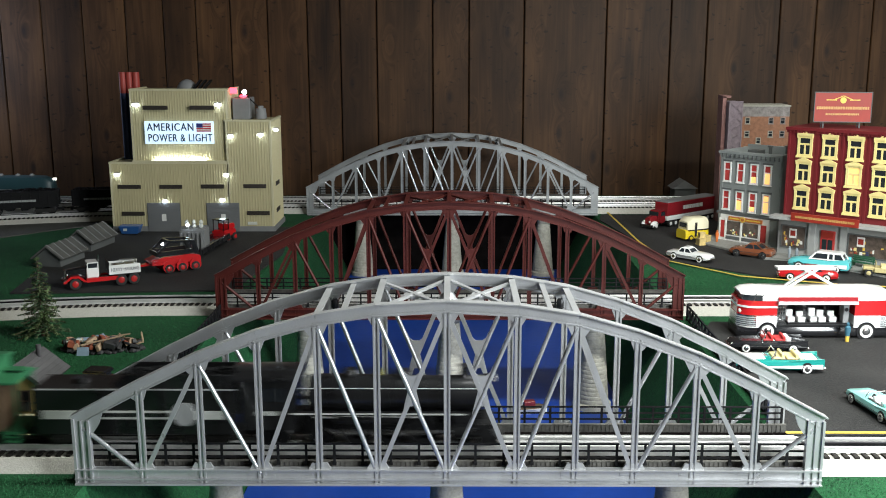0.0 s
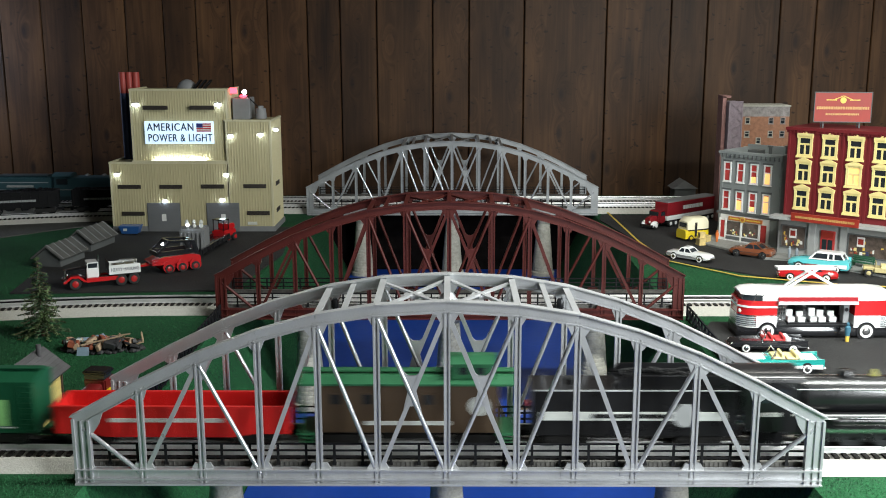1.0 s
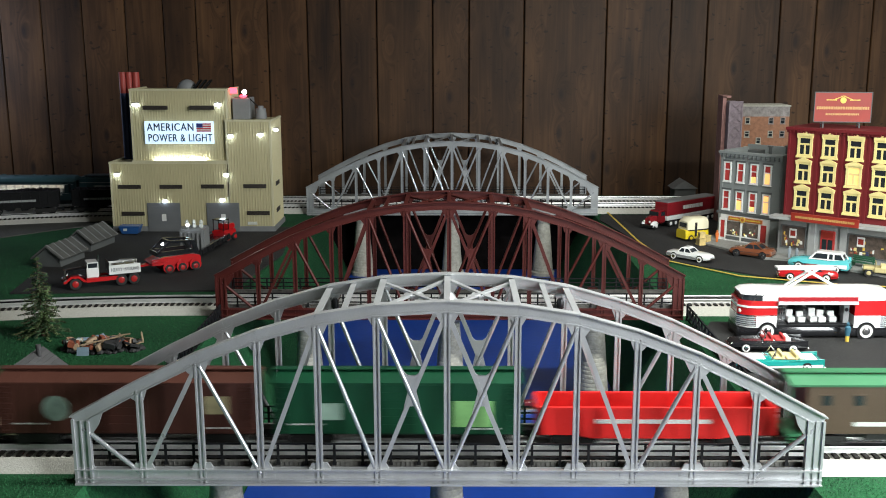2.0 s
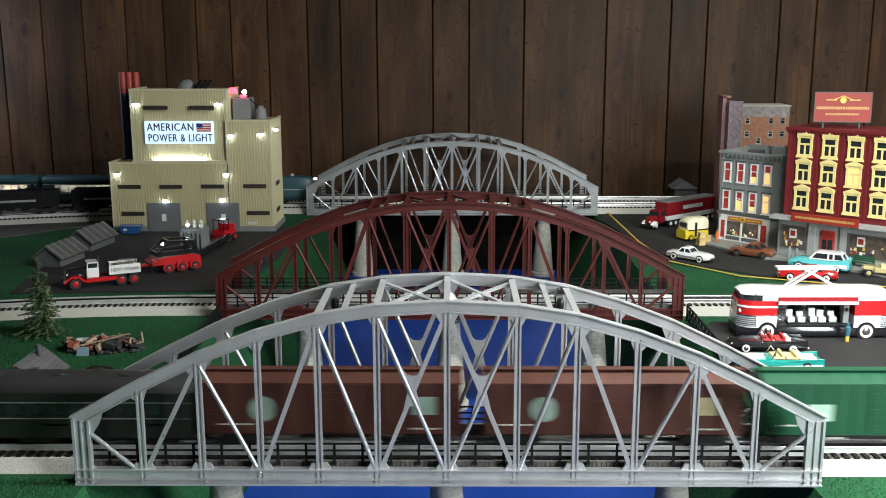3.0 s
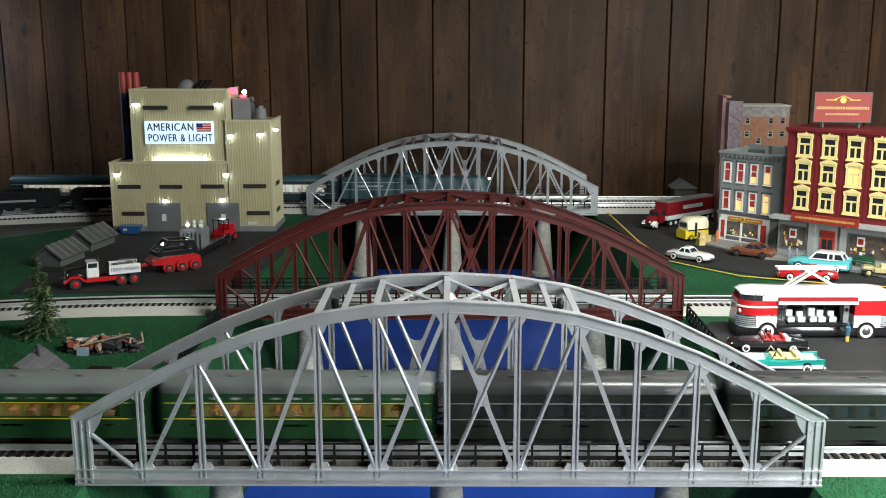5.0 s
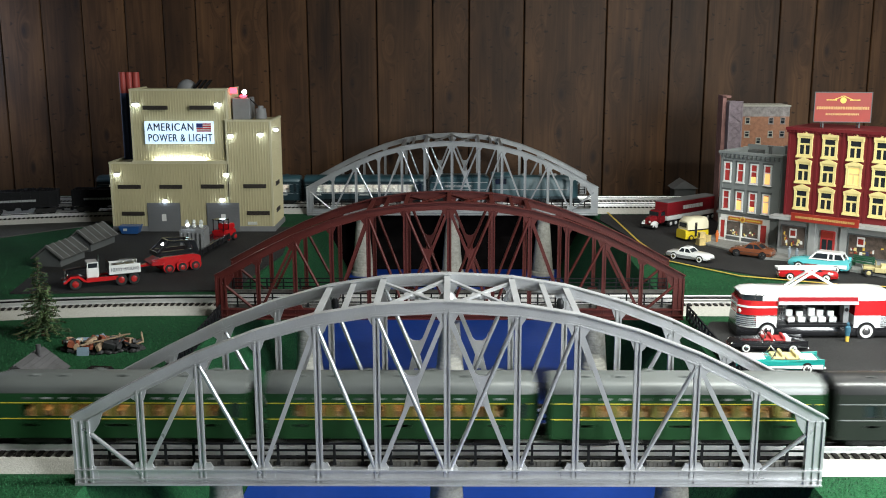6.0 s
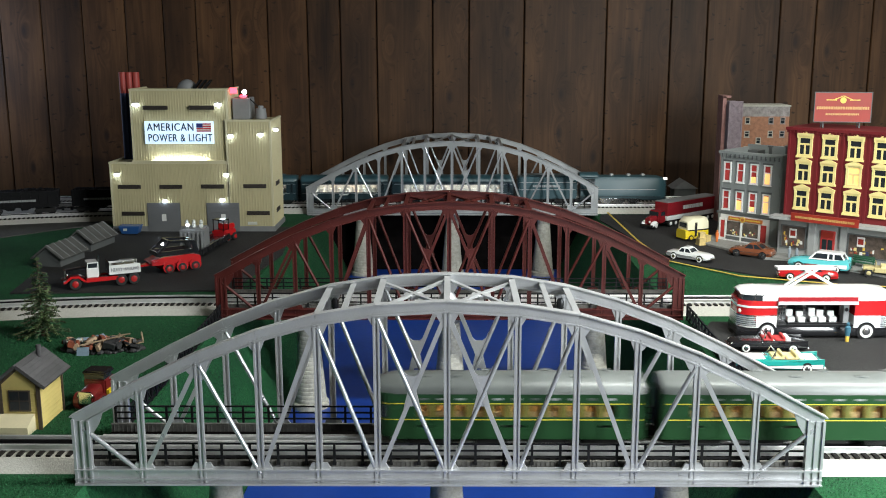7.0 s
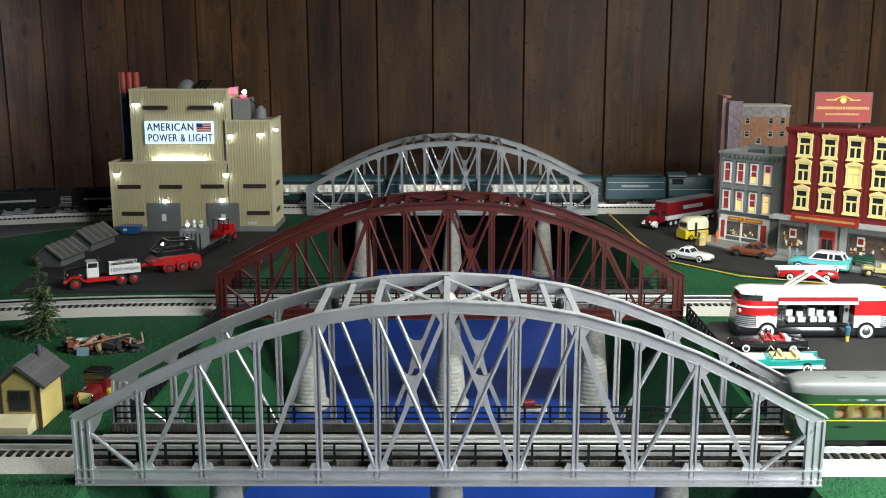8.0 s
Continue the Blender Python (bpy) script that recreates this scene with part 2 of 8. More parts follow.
SILVERFAR = mk("silver_grey_paint", (0.36, 0.37, 0.375), 0.34, 0.4, var=0.16, scale=25, bump=0.04, fine=500, dirt=0.2)
# kept dark so that the unseen walls and ceiling bounce little light
PLASTER = mk("room_paint", (0.06, 0.042, 0.03), 0.9, var=0.06, scale=3)

# ---- the room and the layout table ----
def structure():
    # panelled wall: backing and planks of uneven width
    back = part("wall_north", M().box(-4.6, 6.2, 2.668, 2.76, -0.9, 1.7), BLACK)
    tagged(back, "dark stained knotty wood panelling behind the layout", "wall", kind="structure")
    seams = [-2.6, -2.38, -2.24, -2.06, -1.91, -1.749, -1.588, -1.429, -1.263, -1.116, -0.99, -0.856, -0.713, -0.56, -0.433, -0.292, -0.076,
             0.064, 0.276, 0.592, 0.838, 0.977, 1.253, 1.391, 1.606, 1.77, 1.98, 2.13, 2.28, 2.44, 2.6]
    seams = [-4.6 + 0.2 * i for i in range(10)] + seams + [2.8 + 0.2 * i for i in range(18)]
    for a, b in zip(seams, seams[1:]):
        m = M().prism([(a + 0.002, 2.668), (a + 0.002, 2.653), (a + 0.0045, 2.65), (b - 0.0045, 2.65), (b - 0.002, 2.653), (b - 0.002, 2.668)], "z", -0.9, 1.7)
        part("plank", m, PANEL, back)
    for n, b in (("wall_west", (-4.7, -4.6, -2.6, 2.76)), ("wall_east", (6.2, 6.3, -2.6, 2.76)), ("wall_south", (-4.7, 6.3, -2.7, -2.6))):
        tagged(part(n, M().box(*b, -0.9, 1.7), PLASTER), "plain dark painted room wall, out of view", "wall", kind="structure")
    tagged(part("ceiling", M().box(-4.7, 6.3, -2.7, 2.76, 1.7, 1.8), PLASTER), "plain dark ceiling, out of view", "ceiling", kind="structure")
    tagged(part("floor", M().box(-4.7, 6.3, -2.7, 2.76, -1.0, -0.9), GREYPAINT), "plain grey room floor", "floor", kind="structure")
    # table top with the river cut through it: one sheet with a trough, sloped green sides
    m = M()
    X = [-4.4, -0.494, -0.382, 0.392, 0.499, 6.0]
    Z = [0, 0, -0.236, -0.236, 0, 0]
    Y = [-0.35, 2.33, 2.62]
    bm = m.bm

    def quad(*c):
        bm.faces.new([bm.verts.new(k) for k in c])
    for i in (0, 1, 3, 4):
        quad((X[i], Y[0], Z[i]), (X[i + 1], Y[0], Z[i + 1]), (X[i + 1], Y[1], Z[i + 1]), (X[i], Y[1], Z[i]))
    quad((X[0], Y[1], 0), (X[5], Y[1], 0), (X[5], Y[2], 0), (X[0], Y[2], 0))
    quad((X[0], Y[0], -0.3), (X[5], Y[0], -0.3), (X[5], Y[2], -0.3), (X[0], Y[2], -0.3))
    for x in (X[0], X[5]):
        quad((x, Y[0], -0.3), (x, Y[2], -0.3), (x, Y[2], 0), (x, Y[0], 0))
    quad((X[0], Y[2], -0.3), (X[5], Y[2], -0.3), (X[5], Y[2], 0), (X[0], Y[2], 0))
    tagged(part("ground", m, GRASS), "green grass mat over the layout table", "ground", kind="structure")
    # the far bridge's shade on this end wall is put into its black colour
    tagged(part("trough_end", M().box(-0.498, 0.503, 2.322, 2.329, -0.236, -0.002), MATTBLACK), "end board of the river trough, black in place of bridge shade", "board", kind="structure")
    tagged(part("water", M().box(-0.380, 0.390, -0.35, 2.321, -0.255, -0.230), WATER), "flat deep blue painted river bed", "water", kind="structure")
    for x in (-4.3, -2.1, 2.1, 4.0, 5.9):
        for y in (-0.25, 2.5):
            tagged(part("table_leg", M().box(x - 0.04, x + 0.04, y - 0.04, y + 0.04, -0.9, -0.3), GREYPAINT, bevel=0.004), "plain table leg under the layout", "table leg", kind="structure")

    # roads and lots, a thin proud layer
    def slab(name, pts, h, mat, label, cat):
        tagged(part(name, M().prism(pts, "z", -0.001, h), mat), label, cat, kind="structure")
    slab("road", [(0.50, 2.05), (0.556, 1.70), (0.60, 1.41), (0.85, 1.185), (1.45, 1.00), (2.1, 0.9), (2.1, 2.0), (1.2, 2.16), (0.52, 2.16)], 0.004, ASPHALT, "black asphalt street through the model town", "road")
    slab("road", [(0.515, 0.172), (2.1, 0.172), (2.1, 0.80), (0.56, 0.80), (0.515, 0.70)], 0.004, ASPHALT, "black asphalt parking area beside the tracks", "road")
    slab("road", [(-1.06, 1.045), (-0.53, 1.075), (-0.48, 1.5), (-0.52, 1.92), (-1.12, 1.92), (-1.12, 1.5)], 0.004, ASPHALT, "black asphalt yard before the power building", "road")

    def stripe(pts, w):
        m = M()
        for a, b in zip(pts, pts[1:]):
            m.beam((*a, 0.0046), (*b, 0.0046), w, 0.0012, (0, 0, 1))
        tagged(part("road_line", m, YELLOWLINE), "thin yellow painted road edge line", "road marking", kind="structure")
    stripe([(0.545, 2.3), (0.5635, 1.676), (0.5913, 1.41), (0.7415, 1.225), (0.95, 1.14), (1.4, 1.03)], 0.006)
    stripe([(0.51, 0.180), (2.05, 0.180)], 0.007)


def track(name, y, spans, label, width=0.105, bend=0.0, start=0.0):
    """Three-rail track along x on a pale moulded roadbed; bend curves it towards the front past start."""
    def mid(x):
        return -bend * max(0.0, abs(x) - abs(start)) ** 2

    def slope(x):
        return (mid(x + 0.001) - mid(x - 0.001)) / 0.002

    def ribbon(x0, x1, prof):
        n = 40 if bend else 1
        rings = []
        for i in range(n + 1):
            x = x0 + (x1 - x0) * i / n
            rings.append([(x, mid(x) + a, z) for a, z in prof])
        return M().loft(rings)
    for x0, x1 in spans:
        t = thing(name, Matrix.Translation((0, y, 0)), label, "track", kind="structure")
        w = width / 2
        part("roadbed", ribbon(x0, x1, [(-w, 0.0), (w, 0.0), (w - 0.016, 0.0175), (-w + 0.016, 0.0175)]), BALLAST, t)
        k, tie = x0 + 0.012, None
        while k < x1 - 0.006:
            at = Matrix.Translation((k, mid(k), 0)) @ Matrix.Rotation(math.atan(slope(k)), 4, "Z")
            if tie is None:
                tie = part("tie", M().box(-0.0033, 0.0033, -0.034, 0.034, 0.015, 0.0205), TIE, t)
                tie.matrix_basis = at
            else:
                same_mesh("tie", tie, t, at)
            k += 0.0141
        for dy in (-0.0165, 0, 0.0165):
            part("rail", ribbon(x0, x1, [(dy - 0.0016, 0.0195), (dy + 0.0016, 0.0195), (dy + 0.0016, 0.0212), (dy + 0.0005, 0.0216), (dy + 0.0005, 0.027), (dy + 0.0013, 0.0272), (dy + 0.0014, 0.0288), (dy + 0.0009, 0.0297), (dy, 0.03), (dy - 0.0009, 0.0297), (dy - 0.0014, 0.0288), (dy - 0.0013, 0.0272), (dy - 0.0005, 0.027), (dy - 0.0005, 0.0216), (dy - 0.0016, 0.0212)]), STEEL if dy else DARKMETAL, t, smooth=True)


DECKEDGE = mk("weathered_deck_edge", (0.105, 0.10, 0.09), 0.7, var=0.55, scale=55, dirt=0.5)


def hbar(a, b, w, d):
    """A rolled H bar in the plane of a truss: two flanges and a web."""
    a, b = Vector(a), Vector(b)
    t = (b - a).normalized()
    s = Vector((t.z, 0, -t.x)) * (w / 2 - 0.0012)
    m = M()
    m.beam(a - s, b - s, 0.0024, d)
    m.beam(a + s, b + s, 0.0024, d)
    m.beam(a, b, w - 0.0048, d * 0.35)
    return m


GLOSS = mk("bright_silver_bar", (0.62, 0.63, 0.66), 0.22, 0.6, var=0.08, scale=25, bump=0.02, fine=500)
HALF, WIDE = 0.508, 0.1674
NODE = [-0.496, -0.4145, -0.3335, -0.2535, -0.1735, -0.094, 0.0, 0.094, 0.1735, 0.2535, 0.3335, 0.4145, 0.496]
TOP = [0.0977, 0.148, 0.1875, 0.2185, 0.2413, 0.2541, 0.2591]
TOP = TOP + TOP[-2::-1]


def bridge(x, y, mat, label, lift=0.0, wide=WIDE, lanes=(WIDE / 2,), turn=0.0):
    t = thing("arch_bridge", Matrix.Translation((x, y, lift)) @ Matrix.Rotation(turn, 4, "Z"), label, "bridge", group="arch bridges over the river")
    for yy, out in ((0.004, -1), (wide - 0.004, 1)):
        # chords
        m = M().prism([(yy - 0.0080, 0), (yy + 0.0065, 0), (yy + 0.0065, 0.0022), (yy + 0.0012, 0.0022), (yy + 0.0012, 0.0075), (yy + 0.003, 0.0075), (yy + 0.003, 0.009), (yy + 0.0012, 0.009), (yy + 0.0012, 0.0205), (yy + 0.0055, 0.0205), (yy + 0.0055, 0.0225),
                       (yy - 0.0064, 0.0225), (yy - 0.0064, 0.0205), (yy - 0.0012, 0.0205), (yy - 0.0012, 0.009), (yy - 0.0066, 0.009), (yy - 0.0066, 0.0075), (yy - 0.0012, 0.0075), (yy - 0.0012, 0.0022), (yy - 0.0080, 0.0022)], "x", -HALF, HALF)
        part("bottom_chord", m, mat, t)
        if lift == 0 and y < 0.1:
            m = M()
            k = -HALF + 0.01
            while k < HALF - 0.01:
                m.cyl((k, yy - 0.0022, 0.0048), (k, yy + 0.0022, 0.0048), 0.0009, n=5)
                k += 0.0062
            tagged(part("rivets", m, mat, t, "small rivet heads"), kind="stuff")
            m = M()
            for i in range(12):
                p, q = Vector((NODE[i], yy - 0.0013, TOP[i] - 0.0125)), Vector((NODE[i + 1], yy - 0.0013, TOP[i + 1] - 0.0125))
                for k in range(14):
                    c = p.lerp(q, (k + 0.5) / 14)
                    m.cyl(c, c - Vector((0, 0.0011, 0)), 0.0008, n=5)
            for x in NODE[1:12]:
                for k in range(8):
                    for z in (0.014, 0.019):
                        c = Vector((x - 0.0155 + k * 0.0044, yy - 0.0018, z))
                        m.cyl(c, c - Vector((0, 0.0009, 0)), 0.0008, n=5)
            tagged(part("rivets", m, mat, t, "small rivet heads"), kind="stuff")
        for i in range(12):
            a, b = (NODE[i], yy, TOP[i] - 0.009), (NODE[i + 1], yy, TOP[i + 1] - 0.009)
            if i == 0:
                a = (-HALF + 0.003, yy, TOP[0] - 0.0075)
            if i == 11:
                b = (HALF - 0.003, yy, TOP[0] - 0.0075)
            d = (Vector(b) - Vector(a)).normalized()
            n = Vector((-d.z, 0, d.x))
            m = M().beam(a, b, 0.0155, 0.003).beam(Vector(a) + n * 0.0085, Vector(b) + n * 0.0085 + d * 0.0006, 0.0018, 0.013)
            m.beam(Vector(a) - n * 0.007, Vector(b) - n * 0.007, 0.0016, 0.006)
            part("top_chord", m, mat, t)
        # end posts: a broad channel
        for s in (-1, 1):
            x0 = s * (HALF - 0.012)
            m = M().box(x0 - 0.012, x0 - 0.0085, yy - 0.0045, yy + 0.0045, 0.002, TOP[0] - 0.004)
            m.box(x0 + 0.0085, x0 + 0.012, yy - 0.0045, yy + 0.0045, 0.002, TOP[0] - 0.006)
            m.box(x0 - 0.0085, x0 + 0.0085, yy - 0.002, yy + 0.001, 0.002, TOP[0] - 0.006)
            m.box(x0 - 0.001, x0 + 0.001, yy - 0.004, yy + 0.001, 0.002, TOP[0] - 0.006)
            part("end_post", m, mat, t)
        for i in range(1, 12):
            part("post", hbar((NODE[i], yy, 0.002), (NODE[i], yy, TOP[i] - 0.0155), 0.0088, 0.006), mat, t)
        for i in range(6):
            for s in (-1, 1):
                def at(k, high):
                    return (s * NODE[k], yy, (TOP[k] - 0.015) if high else 0.012)
                runs = [(i, i + 1, i % 2 == 0)] + ([(5, 6, True)] if i == 5 else [])
                for a, b, down in runs:
                    p, q = Vector(at(a, down)), Vector(at(b, not down))
                    d = (q - p).normalized()
                    if down:
                        part("diagonal", M().cyl(p + d * 0.004, q - d * 0.004, 0.0032, n=12), GLOSS if mat in (SILVER, SILVERFAR) else mat, t, smooth=True)
                    else:
                        part("diagonal", M().beam(p + d * 0.006, q - d * 0.006, 0.0060, 0.0042), mat, t)
                # gusset plates at foot and head
        for i in range(13):
            h = TOP[i]
            x0 = NODE[i]
            lo, hi = (0.0 if i == 0 else -0.019), (0.0 if i == 12 else 0.019)
            lo, hi = (-0.004 if i == 0 else lo), (0.004 if i == 12 else hi)
            m = M().prism([(x0 + lo, 0.008), (x0 + hi, 0.008), (x0 + hi, 0.016), (x0 + hi * 0.55, 0.031), (x0 + lo * 0.55, 0.031), (x0 + lo, 0.016)], "y", yy - 0.0018, yy + 0.0018)
            part("gusset", m, mat, t)
            k, drop = (0.017, 0.036) if i % 2 == 0 else (0.0115, 0.028)
            sl, sr = (TOP[i] - TOP[i - 1]) / 0.0827 if i else 0, (TOP[i] - TOP[i + 1]) / 0.0827 if i < 12 else 0
            g = [(x0 - k, h - 0.012 - k * sl), (x0 + k, h - 0.012 - k * sr), (x0 + k * 0.9, h - 0.018 - k * sr), (x0 + 0.0055, h - drop), (x0 - 0.0055, h - drop), (x0 - k * 0.9, h - 0.018 - k * sl)]
            if i in (0, 12):
                s = 1 if i == 0 else -1
                g = [(x0, h - 0.01), (x0 + s * 0.03, h + 0.004), (x0 + s * 0.024, h - 0.012), (x0 + s * 0.008, h - 0.036), (x0, h - 0.036)]
            part("gusset", M().prism(g, "y", yy - 0.0018, yy + 0.0018), mat, t)
        # plates where the crossed bars meet
        for s in (-1, 1):
            cx, cz = s * (NODE[5] + NODE[6]) / 2, 0.134
            part("gusset", M().prism([(cx - 0.014, cz + 0.035), (cx - 0.0105, cz + 0.026), (cx - 0.005, cz + 0.0215), (cx + 0.005, cz + 0.0215), (cx + 0.0105, cz + 0.026), (cx + 0.014, cz + 0.035), (cx + 0.0055, cz), (cx + 0.014, cz - 0.035), (cx + 0.0105, cz - 0.026), (cx + 0.005, cz - 0.0215), (cx - 0.005, cz - 0.0215), (cx - 0.0105, cz - 0.026), (cx - 0.014, cz - 0.035), (cx - 0.0055, cz)], "y", yy - 0.0015, yy + 0.0015), mat, t)
    # struts between the arches and crossed bracing at the crown
    def across(xx, z, w=0.0088):
        m = M().beam((xx, 0.004, z), (xx, wide - 0.004, z), w, 0.0018, (0, 0, 1)).beam((xx, 0.004, z - 0.005), (xx, wide - 0.004, z - 0.005), 0.002, 0.009, (0, 0, 1))
        part("strut", m, mat, t)
    for i in (4, 5, 6, 7, 8):
        across(NODE[i], TOP[i] - 0.004)
    for s in (-1, 1):
        across(s * 0.138, 0.2435, 0.0072)
        for xa, za, xb, zb in ((NODE[5], TOP[5], NODE[6], TOP[6]), (NODE[6], TOP[6], NODE[5], TOP[5])):
            part("lateral_brace", M().beam((s * xa, 0.008, za - 0.009), (s * xb, wide - 0.008, zb - 0.009), 0.0058, 0.0035, (0, 0, 1)), mat, t)
        cx = s * (NODE[5] + NODE[6]) / 2
        part("gusset", M().cyl((cx, wide / 2, 0.243), (cx, wide / 2, 0.2475), 0.014, n=10), mat, t)
        # a dark round body stands in for the hole of a ring-shaped gusset
        part("gusset_hole", M().lathe([(0.003, 0.208), (0.0055, 0.211), (0.0055, 0.221), (0.003, 0.225)], (s * 0.165, wide - 0.02, 0), 12), DARKMETAL, t, smooth=True)
    part("crown_lamp", M().lathe([(0.004, 0.225), (0.012, 0.23), (0.014, 0.238), (0.008, 0.246), (0.002, 0.25)], (0, wide * 0.55, 0), 14), mat, t, "round lamp housing at the crown", smooth=True)
    # floor: stringers, black deck, railings, track
    for i in range(13):
        part("floor_beam", M().box(NODE[i] - 0.003, NODE[i] + 0.003, 0.006, wide - 0.006, 0.003, 0.011), mat, t)
    part("deck", M().box(-HALF, HALF, 0.012, wide - 0.012, 0.011, 0.016), MATTBLACK, t, "black plastic bridge deck")
    k, tie = -HALF + 0.008, None
    while k < HALF - 0.006:
        if tie is None:
            tie = part("tie", M().box(-0.0036, 0.0036, lanes[0] - 0.0355, lanes[-1] + 0.0355, 0.0155, 0.0205), TIE, t)
            tie.matrix_basis = Matrix.Translation((k, 0, 0))
        else:
            same_mesh("tie", tie, t, (k, 0, 0))
        k += 0.0141
    for c in [lane + dy for lane in lanes for dy in (-0.0165, 0, 0.0165)]:
        part("rail", M().prism([(c - 0.0016, 0.0195), (c + 0.0016, 0.0195), (c + 0.0016, 0.0212), (c + 0.0005, 0.0216), (c + 0.0005, 0.027), (c + 0.0013, 0.0272), (c + 0.0014, 0.0288), (c + 0.0009, 0.0297), (c, 0.03), (c - 0.0009, 0.0297), (c - 0.0014, 0.0288), (c - 0.0013, 0.0272), (c - 0.0005, 0.027), (c - 0.0005, 0.0216), (c - 0.0016, 0.0212)], "x", -HALF, HALF), STEEL, t, "bright steel rail", smooth=True)
    for c in (lanes[0] - 0.030, lanes[-1] + 0.030):
        part("guard_rail", M().box(-HALF, HALF, c - 0.0012, c + 0.0012, 0.0205, 0.026), STEEL, t, "bright steel guard rail")
    # side girders of the deck: a weathered ribbed plate with a flange above and below
    for c in (0.0165, wide - 0.0165):
        part("deck_girder", M().box(-HALF, HALF, c - 0.0009, c + 0.0009, 0.012, 0.0275).box(-HALF, HALF, c - 0.0022, c + 0.0022, 0.0275, 0.029), DECKEDGE, t, "weathered grey deck girder")
        m, k = M(), -HALF + 0.004
        while k < HALF - 0.004:
            m.box(k - 0.0006, k + 0.0006, c - 0.0019, c + 0.0019, 0.0125, 0.0275)
            k += 0.0064
        part("girder_ribs", m, DECKEDGE, t)
    for c in (0.0128, wide - 0.0128):
        for z in (0.0545, 0.0448, 0.0352):
            part("railing", M().box(-HALF + 0.004, HALF - 0.004, c - 0.0009, c + 0.0009, z - 0.0012, z + 0.0012), BLACK, t, "thin black railing")
        post = None
        for i in range(27):
            xx = -HALF + 0.006 + i * (2 * HALF - 0.012) / 26
            if post is None:
                post = part("railing_post", M().box(-0.0017, 0.0017, -0.0012, 0.0012, 0.024, 0.0555).box(-0.0026, 0.0026, -0.0014, 0.0014, 0.024, 0.028), BLACK, t)
                post.matrix_basis = Matrix.Translation((xx, c, 0))
            else:
                same_mesh("railing_post", post, t, (xx, c, 0))
    return t


def pier(x, y):
    t = thing("bridge_pier", Matrix.Translation((x, y, -0.230)), "pale grey cast stone bridge pier standing in the river", "pier", group="stone piers under the bridges")
    prof = [(0.043, 0.0), (0.043, 0.012), (0.036, 0.016)]
    for i in range(19):
        r, z = 0.0375 - 0.0155 * i / 19, 0.016 + 0.186 * i / 19
        prof += [(r - 0.0004, z), (r, z + 0.0014), (r - 0.0006, z + 0.0084), (r - 0.0011, z + 0.0096)]
    part("shaft", M().lathe(prof + [(0.018, 0.202)], n=28), CONCRETE, t, smooth=True)
    part("cap", M().lathe([(0.022, 0.202), (0.026, 0.206), (0.026, 0.222), (0.022, 0.2295)], n=28), GREYPAINT, t, smooth=True)


structure()
BRIDGES = ((0.0017, 0.0), (-0.0012, 0.8257), (0.0, 2.16))
bridge(*BRIDGES[0], SILVER, "silver painted steel arch truss bridge model over the river", turn=0.0033)
bridge(*BRIDGES[1], OXIDE, "oxide red steel arch truss bridge model over the river", 0.001)
bridge(*BRIDGES[2], SILVERFAR, "wide silver grey double-track arch bridge before the panelled wall", 0.001, 0.324, (0.083, 0.230))
for bx, by in BRIDGES:
    for px in (-0.322, 0.0, 0.327):
        pier(px, by + WIDE / 2)
TRACKS = [by + WIDE / 2 for bx, by in BRIDGES]
track("track", TRACKS[0], ((-4.2, -0.5085), (0.5085, 5.9)), "three-rail model track on pale grey roadbed")
track("track", TRACKS[1], ((-2.1, -0.5085),), "three-rail model track on pale grey roadbed, gently curved", bend=0.24, start=0.55)
track("track", TRACKS[1], ((0.5085, 2.1),), "three-rail model track on pale grey roadbed")
track("track", TRACKS[2], ((-4.2, -0.5085), (0.5085, 2.1)), "three-rail model track on pale grey roadbed")
track("track", BRIDGES[2][1] + 0.230, ((-2.1, -0.5085), (0.5085, 2.1)), "three-rail model track on pale grey roadbed")

# ---- rolling stock; each car's origin lies on the ground under its middle ----
RAIL = 0.03
TRUCKMAT = mk("truck_black", (0.018, 0.017, 0.016), 0.5, 0.3, var=0.3)
BROWNRED = mk("boxcar_red", (0.070, 0.022, 0.015), 0.5, var=0.15, scale=14, bump=0.06, dirt=0.25)
BROWNROOF = mk("boxcar_roof", (0.090, 0.031, 0.021), 0.5, var=0.15, scale=14, dirt=0.2)
CARGREEN = mk("boxcar_green", (0.007, 0.072, 0.032), 0.42, var=0.12, scale=14)
REDCAR = mk("gondola_red", (0.62, 0.02, 0.018), 0.38, var=0.08, scale=14)
CABOOSEBROWN = mk("caboose_brown", (0.075, 0.047, 0.026), 0.5, var=0.2, scale=14)
CABOOSEGREEN = mk("caboose_green", (0.026, 0.135, 0.058), 0.45, var=0.12, scale=14)
PULLGREEN = mk("coach_green", (0.016, 0.066, 0.022), 0.35, var=0.1, scale=14)
PULLDARK = mk("coach_olive_black", (0.017, 0.020, 0.016), 0.32, var=0.15, scale=14)
ROOFGREY = mk("roof_grey", (0.13, 0.14, 0.135), 0.4, var=0.12, scale=14)
ROOFDARK = mk("roof_black", (0.03, 0.03, 0.03), 0.3, var=0.15, scale=14)
LINEYELLOW = mk("line_yellow", (0.65, 0.56, 0.05), 0.5, var=0.05)
OLIVE = mk("olive_yellow_band", (0.20, 0.19, 0.04), 0.5, var=0.1)
LINEGREY = mk("line_grey", (0.38, 0.39, 0.39), 0.45, var=0.05)
LOCOBLACK = mk("loco_black", (0.009, 0.009, 0.010), 0.28, 0.0, var=0.3, scale=20, coat=0.3)
LINEDIM = mk("line_dull_grey", (0.20, 0.205, 0.20), 0.45, var=0.05)
